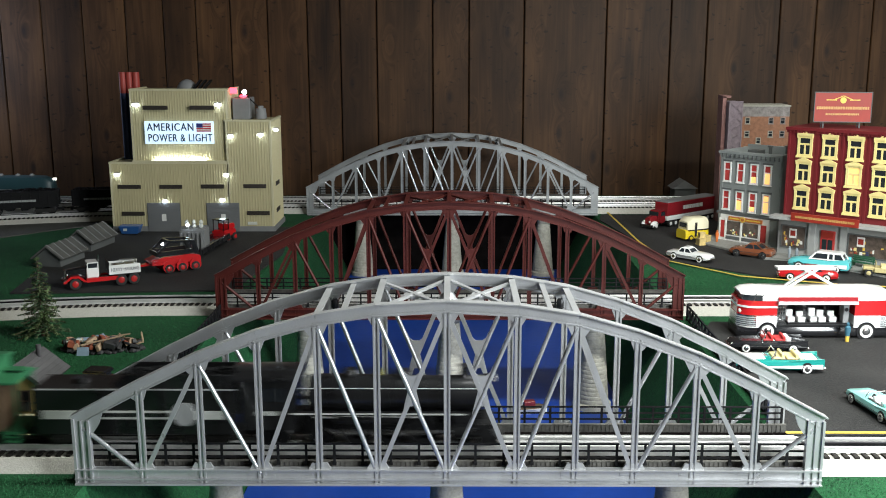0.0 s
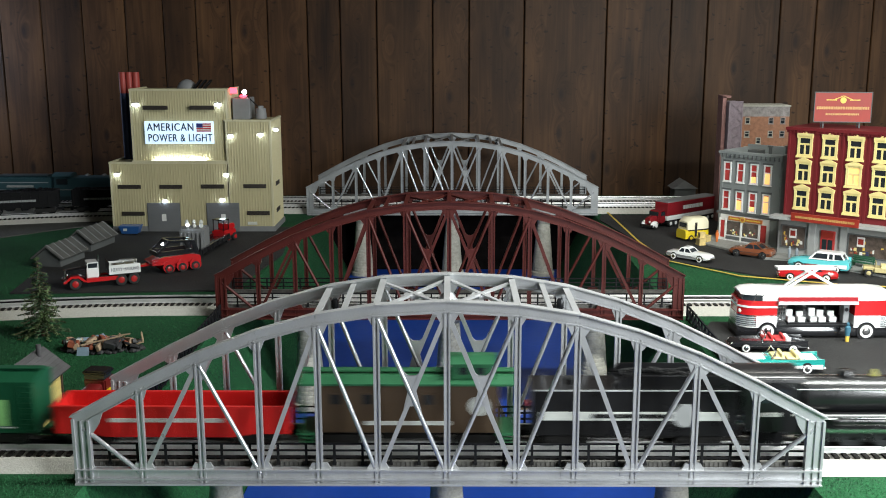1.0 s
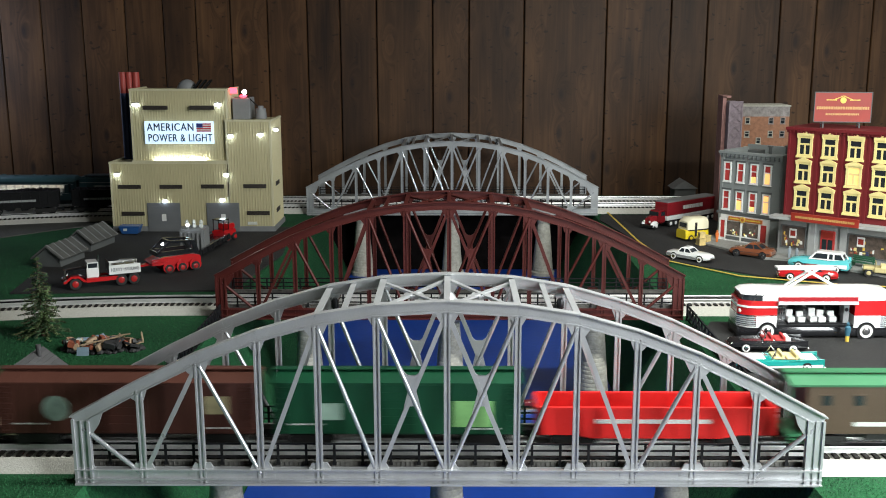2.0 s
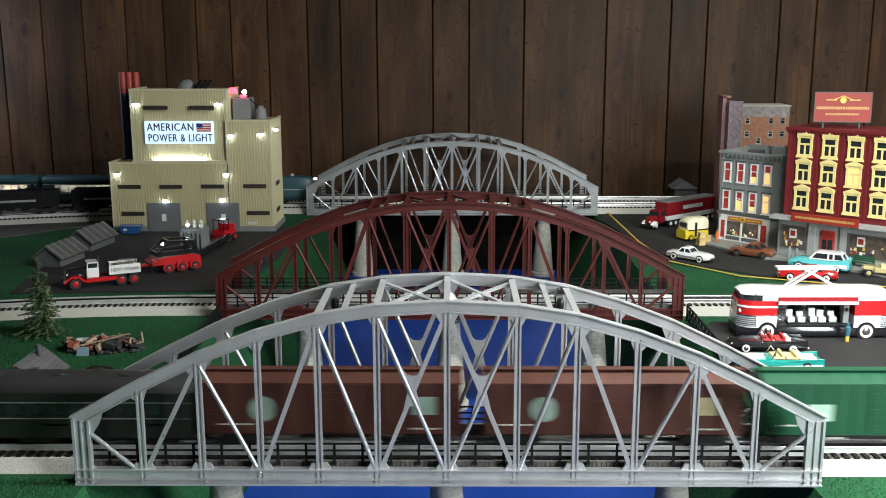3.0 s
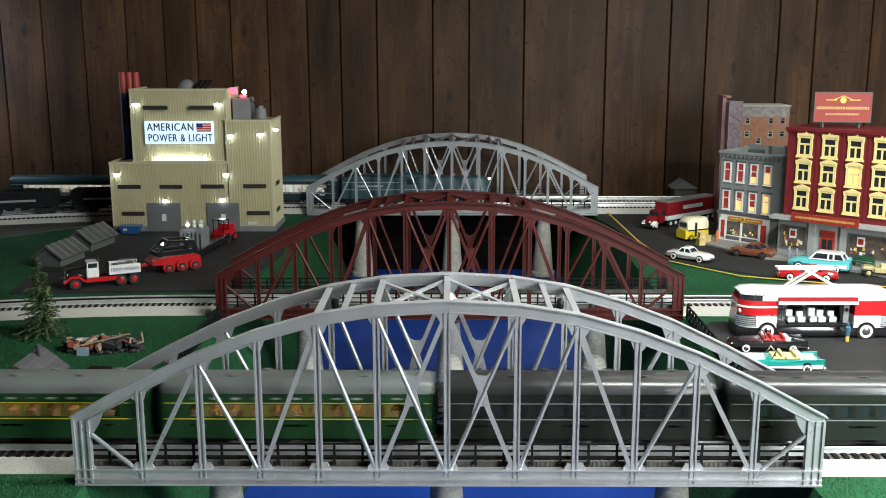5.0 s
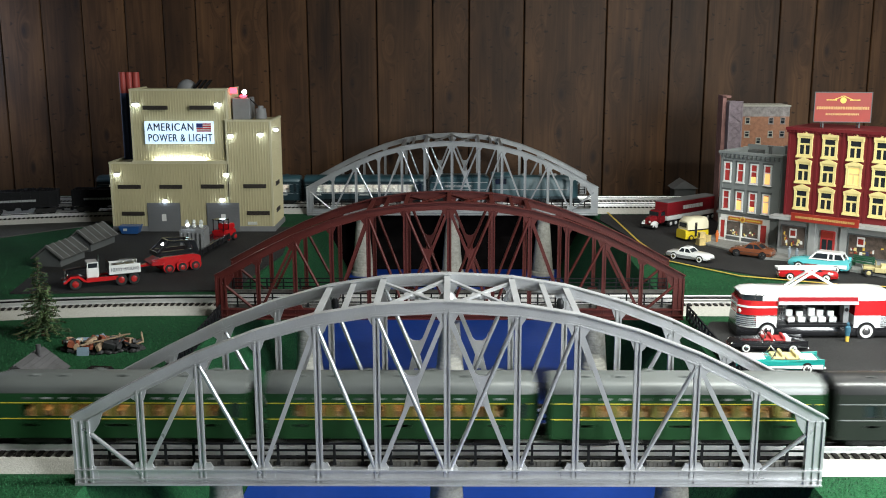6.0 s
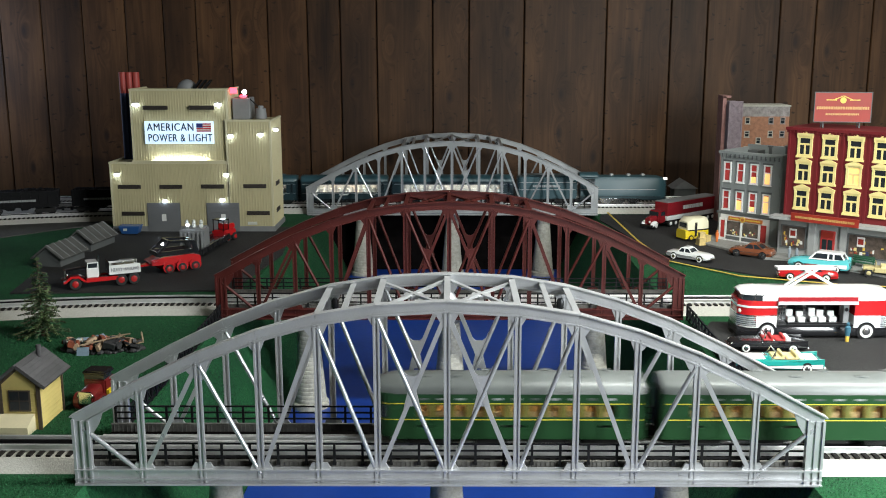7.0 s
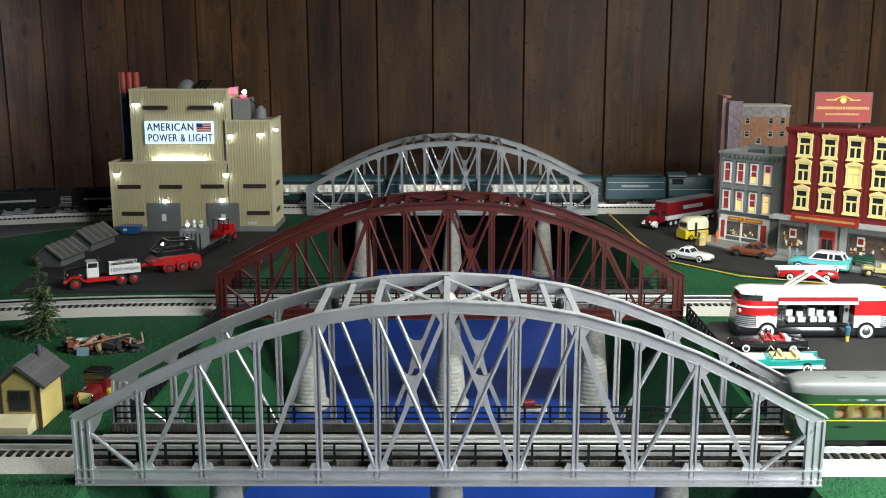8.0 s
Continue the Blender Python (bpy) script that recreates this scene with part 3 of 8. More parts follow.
DULLMINT = mk("dull_mint_patch", (0.24, 0.34, 0.28), 0.6, var=0.35, scale=60)
DULLCREAM = mk("dull_cream_patch", (0.36, 0.31, 0.17), 0.6, var=0.35, scale=60)
PALEPATCH = mk("pale_lettering", (0.62, 0.64, 0.60), 0.6, var=0.2, scale=60)
LIMEPATCH = mk("lime_patch", (0.24, 0.52, 0.18), 0.6, var=0.2, scale=60)
MINTPATCH = mk("mint_patch", (0.38, 0.55, 0.45), 0.6, var=0.2, scale=60)
YELLOWPATCH = mk("yellow_patch", (0.70, 0.58, 0.12), 0.6, var=0.2, scale=60)
TEALBLUE = mk("streamliner_blue", (0.030, 0.078, 0.095), 0.4, var=0.12, scale=14)
TEALDARK = mk("streamliner_dark", (0.014, 0.034, 0.043), 0.35, var=0.12, scale=14)
SILVERCAR = mk("coach_silver", (0.40, 0.42, 0.43), 0.35, 0.3, var=0.1, scale=14)
CARLAMP = glow("coach_lamp", (1.0, 0.70, 0.34), 7.5)
CARLAMPWHITE = glow("coach_lamp_white", (1.0, 0.86, 0.72), 5.5)
SEATWOOD = mk("coach_interior", (0.42, 0.26, 0.12), 0.7, var=0.3, scale=60)
PANE = clear_glass("coach_pane")
HEADLIGHT = glow("headlight", (1.0, 0.95, 0.85), 4.0)


def truck(t, x, six=False):
    """A bogie with side frames, springs and wheels."""
    k = part("truck", M().box(x - 0.03, x + 0.03, -0.022, 0.022, 0.04, 0.046), TRUCKMAT, t)
    for y in (-0.0245, 0.0245):
        m = M().prism([(x - 0.034, 0.043), (x - 0.03, 0.036), (x - 0.012, 0.034), (x - 0.008, 0.037), (x + 0.008, 0.037), (x + 0.012, 0.034), (x + 0.03, 0.036), (x + 0.034, 0.043), (x + 0.03, 0.049), (x - 0.03, 0.049)], "y", y - 0.002, y + 0.002)
        for dx in (-0.021, 0.021):
            m.cyl((x + dx, y - 0.004, 0.0405), (x + dx, y + 0.004, 0.0405), 0.0035, n=8)
        part("side_frame", m, TRUCKMAT, k)
    for dx in ((-0.021, 0.021) if not six else (-0.024, 0.0, 0.024)):
        for y in (-0.0165, 0.0165):
            part("wheel", M().lathe([(0.0045, -0.004), (0.0105, -0.003), (0.0105, 0.0015), (0.0125, 0.002), (0.0125, 0.003), (0.0045, 0.003)], (x + dx, y, RAIL + 0.0106), 18, "y"), DARKMETAL, k, smooth=True)


def coupler(t, half):
    for s in (-1, 1):
        part("coupler", M().box(s * half - 0.012, s * half + 0.012, -0.004, 0.004, 0.04, 0.046).box(s * (half + 0.009) - 0.004, s * (half + 0.009) + 0.004, -0.006, 0.006, 0.037, 0.049), DARKMETAL, t)


def bars(name, x0, x1, z, h, y, mat, t, n=1, label="", seed=0):
    """A line of lettering too small to read, as plain bars."""
    rnd = random.Random(seed)
    m = M()
    k = x0
    while k < x1:
        w = h * rnd.uniform(0.5, 1.1) if n > 1 else x1 - x0
        w = min(w, x1 - k)
        m.box(k, k + w * 0.82, y, y + 0.0006, z, z + h)
        k += w
    ob = part(name, m, mat, t, label)
    return tagged(ob, kind="stuff") if n > 1 else ob


def boxcar(label, L, body, roof, patches, ribs=0):
    t = thing("boxcar", Matrix(), label, "train car", group="train cars on the near track")
    h, w = L / 2, 0.0325
    part("body", M().box(-h, h, -w, w, 0.052, 0.1275), body, t, bevel=0.0012)
    m = M().prism([(-w - 0.002, 0.1265), (w + 0.002, 0.1265), (w + 0.002, 0.1285), (0, 0.1365), (-w - 0.002, 0.1285)], "x", -h - 0.002, h + 0.002)
    part("roof", m, roof, t)
    rib = None
    for i in range(13):
        x = -h + 0.004 + i * (L - 0.008) / 12
        if rib is None:
            rib = part("roof_rib", M().prism([(-w - 0.002, 0.1285), (w + 0.002, 0.1285), (w + 0.002, 0.1295), (0, 0.1376), (-w - 0.002, 0.1295)], "x", -0.0008, 0.0008), roof, t)
            rib.matrix_basis = Matrix.Translation((x, 0, 0))
        else:
            same_mesh("roof_rib", rib, t, (x, 0, 0))
    part("roof_walk", M().box(-h - 0.004, h + 0.004, -0.007, 0.007, 0.1385, 0.140), roof, t)
    n = max(ribs, 2)
    for i in range(n + 1):
        x = -h + 0.0015 + i * (L - 0.003) / n
        if abs(x) > 0.03:
            part("rib", M().box(x - 0.0011, x + 0.0011, -w - 0.0012, w + 0.0012, 0.054, 0.126), body, t)
    for s in (-1, 1):
        d = part("door", M().box(-0.027, 0.027, s * w - 0.0016, s * w + 0.0016, 0.055, 0.124), body, t, bevel=0.0006)
        part("door_rail", M().box(-0.03, 0.06, s * w - 0.0024, s * w + 0.0024, 0.124, 0.1258), body, t)
        m = M()
        for z in (0.067, 0.079, 0.091, 0.103, 0.114):
            m.box(-0.0262, 0.0262, s * w - 0.0022, s * w + 0.0022, z - 0.0007, z + 0.0007)
        part("door_ribs", m, body, d)
        for x in (-h + 0.006, h - 0.018):
            ld = part("ladder", M().box(x, x + 0.0006, s * w - 0.0018, s * w + 0.0018, 0.056, 0.123).box(x + 0.0114, x + 0.012, s * w - 0.0018, s * w + 0.0018, 0.056, 0.123), body, t)
            for k in range(9):
                part("rung", M().box(x, x + 0.012, s * w - 0.0024, s * w + 0.0024, 0.057 + k * 0.008, 0.0578 + k * 0.008), body, ld)
    part("underframe", M().box(-h + 0.004, h - 0.004, -0.008, 0.008, 0.044, 0.052).box(-0.05, 0.05, -0.02, 0.02, 0.042, 0.05), TRUCKMAT, t)
    for kind, x, z, sx, sz, mat in patches:
        if kind == "disc":
            part("emblem", M().cyl((x, -w - 0.0014, z), (x, -w + 0.001, z), sx, n=24), mat, t, "round pale emblem")
        else:
            part("placard", M().box(x - sx / 2, x + sx / 2, -w - 0.0014, -w + 0.001, z - sz / 2, z + sz / 2), mat, t, "small pale painted placard")
    bars("lettering", -h + 0.02, -h + 0.07, 0.066, 0.0022, -w - 0.0006, PALEPATCH, t, 2, "unreadable small pale lettering", 3)
    bars("lettering", h - 0.075, h - 0.03, 0.060, 0.0022, -w - 0.0006, PALEPATCH, t, 2, "unreadable small pale lettering", 4)
    truck(t, -h + 0.05)
    truck(t, h - 0.05)
    coupler(t, h)
    return t


def gondola(L):
    t = thing("gondola_car", Matrix(), "bright red open gondola freight car on the near track", "train car", group="train cars on the near track")
    h, w = L / 2, 0.031
    part("floor", M().box(-h, h, -w, w, 0.052, 0.056), REDCAR, t)
    for s in (-1, 1):
        m = M().box(-h, h, s * w - 0.001, s * w + 0.001, 0.052, 0.0915).box(-h, h, s * w - 0.0026, s * w + 0.0026, 0.0895, 0.093)
        m.prism([(-h + 0.05, 0.052), (-h + 0.075, 0.047), (h - 0.075, 0.047), (h - 0.05, 0.052)], "y", s * w - 0.001, s * w + 0.001)
        part("side", m, REDCAR, t)
        for i in range(13):
            x = -h + 0.006 + i * (L - 0.012) / 12
            part("rib", M().box(x - 0.0015, x + 0.0015, s * w - 0.003, s * w + 0.003, 0.053, 0.0905), REDCAR, t)
        part("end", M().box(s * h - 0.0015, s * h + 0.0015, -w, w, 0.052, 0.0915).box(s * h - 0.003, s * h + 0.003, -w, w, 0.088, 0.092).box(s * h - 0.003, s * h + 0.003, -w, w, 0.07, 0.073), REDCAR, t)
    bars("lettering", -0.085, 0.075, 0.070, 0.006, -w - 0.0036, PALEPATCH, t, 2, "unreadable pale lettering", 5)
    part("underframe", M().box(-h + 0.01, h - 0.01, -0.008, 0.008, 0.043, 0.052), TRUCKMAT, t)
    truck(t, -h + 0.05)
    truck(t, h - 0.05)
    coupler(t, h)
    return t


def caboose(L):
    t = thing("caboose", Matrix(), "brown caboose with a pale green roof and cupola", "train car", group="train cars on the near track")
    h, w = L / 2, 0.0315
    b = h - 0.024
    part("body", M().box(-b, b, -w, w, 0.054, 0.126), CABOOSEBROWN, t, bevel=0.001)
    for i in range(15):
        x = -b + 0.003 + i * (2 * b - 0.006) / 14
        part("board", M().box(x - 0.0006, x + 0.0006, -w - 0.0006, w + 0.0006, 0.056, 0.125), CABOOSEBROWN, t)
    part("roof", M().prism([(-w - 0.004, 0.1245), (w + 0.004, 0.1245), (w + 0.004, 0.1275), (0.015, 0.1335), (-0.015, 0.1335), (-w - 0.004, 0.1275)], "x", -h, h), CABOOSEGREEN, t, "pale green roof")
    part("roof_walk", M().box(-h - 0.002, h + 0.002, -0.008, 0.008, 0.136, 0.138), CABOOSEGREEN, t, "pale green roof walk")
    c = part("cupola", M().box(0.058, 0.122, -0.024, 0.024, 0.131, 0.152), CABOOSEGREEN, t, "pale green cupola", bevel=0.001)
    part("cupola_roof", M().prism([(-0.028, 0.152), (0.028, 0.152), (0.028, 0.154), (0, 0.158), (-0.028, 0.154)], "x", 0.054, 0.126), CABOOSEGREEN, c)
    for x in (0.072, 0.096):
        part("window", M().box(x, x + 0.013, -0.0248, 0.0248, 0.138, 0.148), GLASSDARK, c)
    for x in (-0.10, -0.055, 0.03):
        wd = part("window", M().box(x - 0.008, x + 0.008, -w - 0.0012, w + 0.0012, 0.095, 0.113), CABOOSEBROWN, t)
        part("pane", M().box(x - 0.006, x + 0.006, -w - 0.0018, w + 0.0018, 0.097, 0.111), GLASSDARK, wd)
    part("stripe", M().box(-0.06, 0.06, -w - 0.0009, -w + 0.001, 0.066, 0.072), PALEPATCH, t, "white lettering board")
    part("emblem", M().cyl((0.10, -w - 0.0012, 0.094), (0.10, -w + 0.001, 0.094), 0.014, n=24), PALEPATCH, t, "round white emblem")
    for s in (-1, 1):
        x = s * (h - 0.012)
        part("platform", M().box(x - 0.013, x + 0.013, -w, w, 0.050, 0.054), CABOOSEGREEN, t)
        for y in (-0.029, 0.029):
            part("grab_post", M().box(x + s * 0.009 - 0.0008, x + s * 0.009 + 0.0008, y - 0.0008, y + 0.0008, 0.05, 0.126), CABOOSEGREEN, t)
            part("steps", M().box(x - 0.009, x + 0.009, y - 0.004, y + 0.004, 0.038, 0.041).box(x - 0.009, x + 0.009, y - 0.003, y + 0.003, 0.045, 0.047).box(x - 0.0095, x - 0.0085, y - 0.004, y + 0.004, 0.037, 0.052).box(x + 0.0085, x + 0.0095, y - 0.004, y + 0.004, 0.037, 0.052), CABOOSEGREEN, t)
        part("end_rail", M().box(x + s * 0.0085, x + s * 0.0098, -0.029, 0.029, 0.078, 0.0795).box(x + s * 0.0085, x + s * 0.0098, -0.029, 0.029, 0.066, 0.0672), CABOOSEGREEN, t)
    part("underframe", M().box(-h, h, -0.008, 0.008, 0.044, 0.051).box(-0.04, 0.04, -0.02, 0.02, 0.041, 0.052), TRUCKMAT, t)
    truck(t, -h + 0.055)
    truck(t, h - 0.055)
    coupler(t, h)
    return t


def roof_ring(w, z0, z1, x, s=1.0):
    """A cross-section of a rounded coach roof."""
    pts = []
    for i in range(13):
        a = math.pi * i / 12
        pts.append((x, -w * s * math.cos(a), z0 + (z1 - z0) * s * math.sin(a) ** 0.75))
    return pts


def coach(label, L, body, roof, line, lamp, group, observation=False, big=False, windows=None, clear=True, inside=None, pillar=None):
    """A passenger car: walls with real window openings, panes, seats and a lit ceiling strip."""
    t = thing("passenger_car", Matrix(), label, "train car", group=group)
    h, w = L / 2, 0.0335
    zs, zt = (0.0785, 0.0962)
    if big:
        zs, zt = (0.074, 0.101)
    n = windows or 11
    x0, x1 = -h + 0.034, h - 0.034
    pitch = (x1 - x0) / n
    gap = 0.35 if not big else 0.14
    for s in (-1, 1):
        y0, y1 = sorted((s * w, s * (w - 0.002)))
        m = M().box(-h, h, y0, y1, 0.046, zs).box(-h, h, y0, y1, zt, 0.1135)
        m.box(-h, x0 + gap * pitch / 2, y0, y1, zs, zt).box(x1 - gap * pitch / 2, h, y0, y1, zs, zt)
        part("side_wall", m, body, t)
        for i in range(1, n):
            x = x0 + i * pitch
            part("window_pillar", M().box(x - gap * pitch / 2, x + gap * pitch / 2, y0, y1, zs, zt), pillar or body, t)
        pane = None
        for i in range(n):
            x = x0 + (i + 0.5) * pitch
            if pane is None:
                pane = part("window", M().box(-pitch / 2, pitch / 2, -0.0003, 0.0003, zs - 0.001, zt + 0.001), PANE if clear else GLASSDARK, t)
                pane.visible_shadow = False
                pane.matrix_basis = Matrix.Translation((x, s * (w - 0.003), 0))
            else:
                o = same_mesh("window", pane, t, (x, s * (w - 0.003), 0))
                o.visible_shadow = False
        if line:
            for z in (zs - 0.0035, zt + 0.0022):
                part("stripe", M().box(-h + 0.004, h - 0.004, s * w - 0.0005, s * w + 0.0005, z - 0.0007, z + 0.0007), line, t, "thin painted line")
        if not big:
            for i in range(n):
                x = x0 + (i + 0.5) * pitch
                part("transom_light", M().box(x - pitch * 0.2, x + pitch * 0.2, s * w - 0.0006, s * w + 0.0006, zt + 0.0075, zt + 0.0105), (LINEGREY if i % 3 else ROOFGREY) if clear else PULLDARK, t)
        bars("nameplate", -0.02, 0.02, 0.064, 0.003, -w - 0.0006, PALEPATCH if clear else LINEDIM, t)
        bars("nameplate", -h + 0.04, -h + 0.062, 0.064, 0.003, -w - 0.0006, PALEPATCH if clear else LINEDIM, t)
        bars("nameplate", h - 0.062, h - 0.04, 0.064, 0.003, -w - 0.0006, PALEPATCH if clear else LINEDIM, t)
        d = part("door", M().box(h - 0.022, h - 0.01, s * w - 0.0012, s * w + 0.0012, 0.05, 0.106), body, t)
        part("door_pane", M().box(h - 0.0195, h - 0.0125, s * w - 0.0018, s * w + 0.0018, zs, zt + 0.003), GLASSDARK, d)
    for s in (-1, 1):
        part("end_wall", M().box(s * h - 0.0015, s * h + 0.0015, -w, w, 0.046, 0.1135), body, t)
        if not (observation and s < 0):
            part("vestibule", M().box(s * h - 0.002, s * (h + 0.0) + s * 0.008 + 0.002, -0.013, 0.013, 0.05, 0.114), BLACK, t, "black corridor bellows")
    if observation:
        rings = []
        for k in range(6):
            a = math.pi / 2 * k / 5.5
            ww = w * math.cos(a) ** 0.6
            xx = -h - 0.02 * math.sin(a)
            rings.append([(xx, -ww, 0.05), (xx, ww, 0.05), (xx, ww, 0.1135), (xx, -ww, 0.1135)])
        part("rounded_end", M().loft(rings), body, t, smooth=True)
        for z in (zs - 0.0035, zt + 0.0022):
            part("stripe", M().loft([[(r[0][0], r[0][1] * 1.012, z - 0.0007), (r[0][0], r[1][1] * 1.012, z - 0.0007), (r[0][0], r[1][1] * 1.012, z + 0.0007), (r[0][0], r[0][1] * 1.012, z + 0.0007)] for r in rings]), line, t, "thin painted line")
        for y in (-0.027, 0.027):
            part("window", M().box(-h - 0.014, -h - 0.003, y - 0.0062, y + 0.0062, zs, zt), GLASSDARK, t)
    e = 0.018 if observation else 0.0
    rings = [roof_ring(w + 0.0012, 0.1125, 0.1325, -h - 0.001 - e, 0.9 if not e else 0.7), roof_ring(w + 0.0012, 0.1125, 0.1325, -h + 0.006), roof_ring(w + 0.0012, 0.1125, 0.1325, h - 0.006), roof_ring(w + 0.0012, 0.1125, 0.1325, h + 0.001, 0.9)]
    part("roof", M().loft(rings), roof, t, smooth=True)
    vent = None
    for i in range(7):
        x = -h + 0.05 + i * (L - 0.1) / 6
        if vent is None:
            vent = part("roof_vent", M().box(-0.006, 0.006, -0.004, 0.004, 0.130, 0.135), roof, t, bevel=0.0008)
            vent.matrix_basis = Matrix.Translation((x, -0.012, -0.001))
        else:
            same_mesh("roof_vent", vent, t, (x, -0.012 if i % 2 else 0.012, -0.001))
    part("floor", M().box(-h + 0.002, h - 0.002, -w + 0.002, w - 0.002, 0.046, 0.05), BLACK, t)
    part("ceiling_panel", M().box(-h + 0.002, h - 0.002, -w + 0.002, w - 0.002, 0.1115, 0.1125), WHITE, t)
    m = M().box(-h + 0.03, h - 0.03, 0.004, 0.006, 0.05, 0.096)
    for i in range(n):
        x = x0 + (i + 0.3) * pitch
        m.box(x, x + pitch * 0.2, -w + 0.006, 0.004, 0.05, 0.085)
    part("seats", m, inside or SEATWOOD, t)
    if lamp:
        for x in (-h * 0.55, 0.0, h * 0.5):
            part("ceiling_lamp", M().box(x - (0.05 if big else 0.022), x + (0.05 if big else 0.022), -0.02, -0.012, 0.109, 0.1105), lamp, t, "small warm glowing lamp")
    part("equipment_box", M().box(-0.06, -0.01, -0.026, 0.026, 0.036, 0.046).box(0.02, 0.075, -0.026, 0.026, 0.038, 0.046), TRUCKMAT, t)
    truck(t, -h + 0.055, True)
    truck(t, h - 0.055, True)
    coupler(t, h + 0.002)
    return t


DRIVERS, RODS = [], []


def steam_loco(L):
    t = thing("steam_locomotive", Matrix(), "black steam locomotive with side rods on the near track", "locomotive")
    h = L / 2
    zc, r = 0.103, 0.0265
    part("boiler", M().lathe([(r * 0.93, -h + 0.09), (r, -h + 0.10), (r, -0.02), (r * 0.95, 0.05), (r * 0.92, h - 0.075)], (0, 0, zc), 24, "x"), LOCOBLACK, t, smooth=True)
    part("smokebox", M().lathe([(r * 0.94, h - 0.076), (r * 0.94, h - 0.028), (r * 0.86, h - 0.022), (r * 0.3, h - 0.019)], (0, 0, zc), 24, "x"), DARKMETAL, t, smooth=True)
    for x in (-0.06, -0.02, 0.03, 0.075, h - 0.08):
        part("boiler_band", M().lathe([(r * 0.9, x - 0.0012), (r + 0.0007, x - 0.001), (r + 0.0007, x + 0.001), (r * 0.9, x + 0.0012)], (0, 0, zc), 24, "x"), LOCOBLACK, t)
    for x, rr, z in ((-0.03, 0.011, 0.139), (0.045, 0.012, 0.138)):
        part("dome", M().lathe([(rr, 0.12), (rr, z - 0.006), (rr * 0.8, z - 0.001), (rr * 0.3, z + 0.001)], (x, 0, 0), 16), LOCOBLACK, t, smooth=True)
    part("chimney", M().lathe([(0.010, 0.125), (0.0075, 0.13), (0.0075, 0.141), (0.0095, 0.144)], (h - 0.048, 0, 0), 16), LOCOBLACK, t, smooth=True)
    part("bell", M().lathe([(0.006, 0.130), (0.0045, 0.134), (0.002, 0.139)], (0.01, 0, 0), 12), OLIVE, t, smooth=True)
    lamp = part("headlight", M().cyl((h - 0.026, 0, 0.125), (h - 0.008, 0, 0.125), 0.006, n=14), LOCOBLACK, t, smooth=True)
    part("lens", M().cyl((h - 0.0081, 0, 0.125), (h - 0.0073, 0, 0.125), 0.005, n=14), HEADLIGHT, lamp)
    # cab
    c = part("cab", M().box(-h, -h + 0.078, -0.0325, -0.0305, 0.058, 0.131).box(-h, -h + 0.078, 0.0305, 0.0325, 0.058, 0.131).box(-h + 0.076, -h + 0.078, -0.0325, 0.0325, 0.06, 0.131), LOCOBLACK, t)
    part("cab_roof", M().loft([roof_ring(0.035, 0.130, 0.143, -h - 0.012), roof_ring(0.035, 0.130, 0.143, -h + 0.082)]), LOCOBLACK, c, smooth=True)
    for x in (-h + 0.02, -h + 0.043):
        part("cab_window", M().box(x, x + 0.018, -0.0332, 0.0332, 0.1, 0.12), GLASSDARK, c)
    bars("number_plate", -h + 0.022, -h + 0.052, 0.08, 0.006, -0.0331, PALEPATCH, c, 2, "pale lettering bars", 8)
    for s in (-1, 1):
        part("running_board", M().prism([(-h + 0.07, 0.082), (h - 0.05, 0.082), (h - 0.03, 0.066), (h - 0.027, 0.066), (h - 0.05, 0.0845), (-h + 0.07, 0.0845)], "y", s * 0.031 - 0.004, s * 0.031 + 0.004), LOCOBLACK, t)
        # highlight along the running board, put in as a pale strip
        part("edge_highlight", M().box(-h + 0.07, h - 0.05, s * 0.0352 - 0.0003, s * 0.0352 + 0.0003, 0.082, 0.0843), PALEPATCH, t, "pale strip for the highlight on the running board edge")
        part("handrail", M().cyl((-h + 0.08, s * 0.027, 0.118), (h - 0.03, s * 0.027, 0.118), 0.0008, n=6), STEEL, t)
        for x in (-0.07, -0.022, 0.026, 0.074):
            m = M().lathe([(0.013, -0.002), (0.0225, -0.003), (0.0225, 0.002), (0.024, 0.0025), (0.024, 0.0035), (0.013, 0.003)], n=24, axis="y")
            wheel = part("driving_wheel", m, DARKMETAL, t)
            part("hub", M().cyl((0, -0.004, 0), (0, 0.004, 0), 0.005, n=12), DARKMETAL, wheel)
            part("counterweight", M().prism([(-0.012, -0.009), (0.012, -0.009), (0.008, -0.0165), (-0.008, -0.0165)], "y", -0.002, 0.002), DARKMETAL, wheel)
            for a in range(10):
                q = 2 * math.pi * a / 10
                part("spoke", M().beam((0, 0, 0), (0.014 * math.cos(q), 0, 0.014 * math.sin(q)), 0.002, 0.003), DARKMETAL, wheel)
            DRIVERS.append((wheel, x, s * 0.0165))
        RODS.append((part("side_rod", M().beam((-0.07, 0, 0), (0.074, 0, 0), 0.005, 0.0025), CHROME, t, "bright steel side rod", bevel=0.0005), s * 0.024, False))
        RODS.append((part("main_rod", M().beam((0.0, 0, 0), (0.1, 0, 0), 0.0045, 0.0025), CHROME, t, "bright steel main rod"), s * 0.027, True))
        part("cylinder", M().cyl((0.112, s * 0.026, 0.056), (0.152, s * 0.026, 0.056), 0.0115, n=16).box(0.114, 0.15, s * 0.026 - 0.008, s * 0.026 + 0.008, 0.056, 0.082), LOCOBLACK, t, smooth=True)
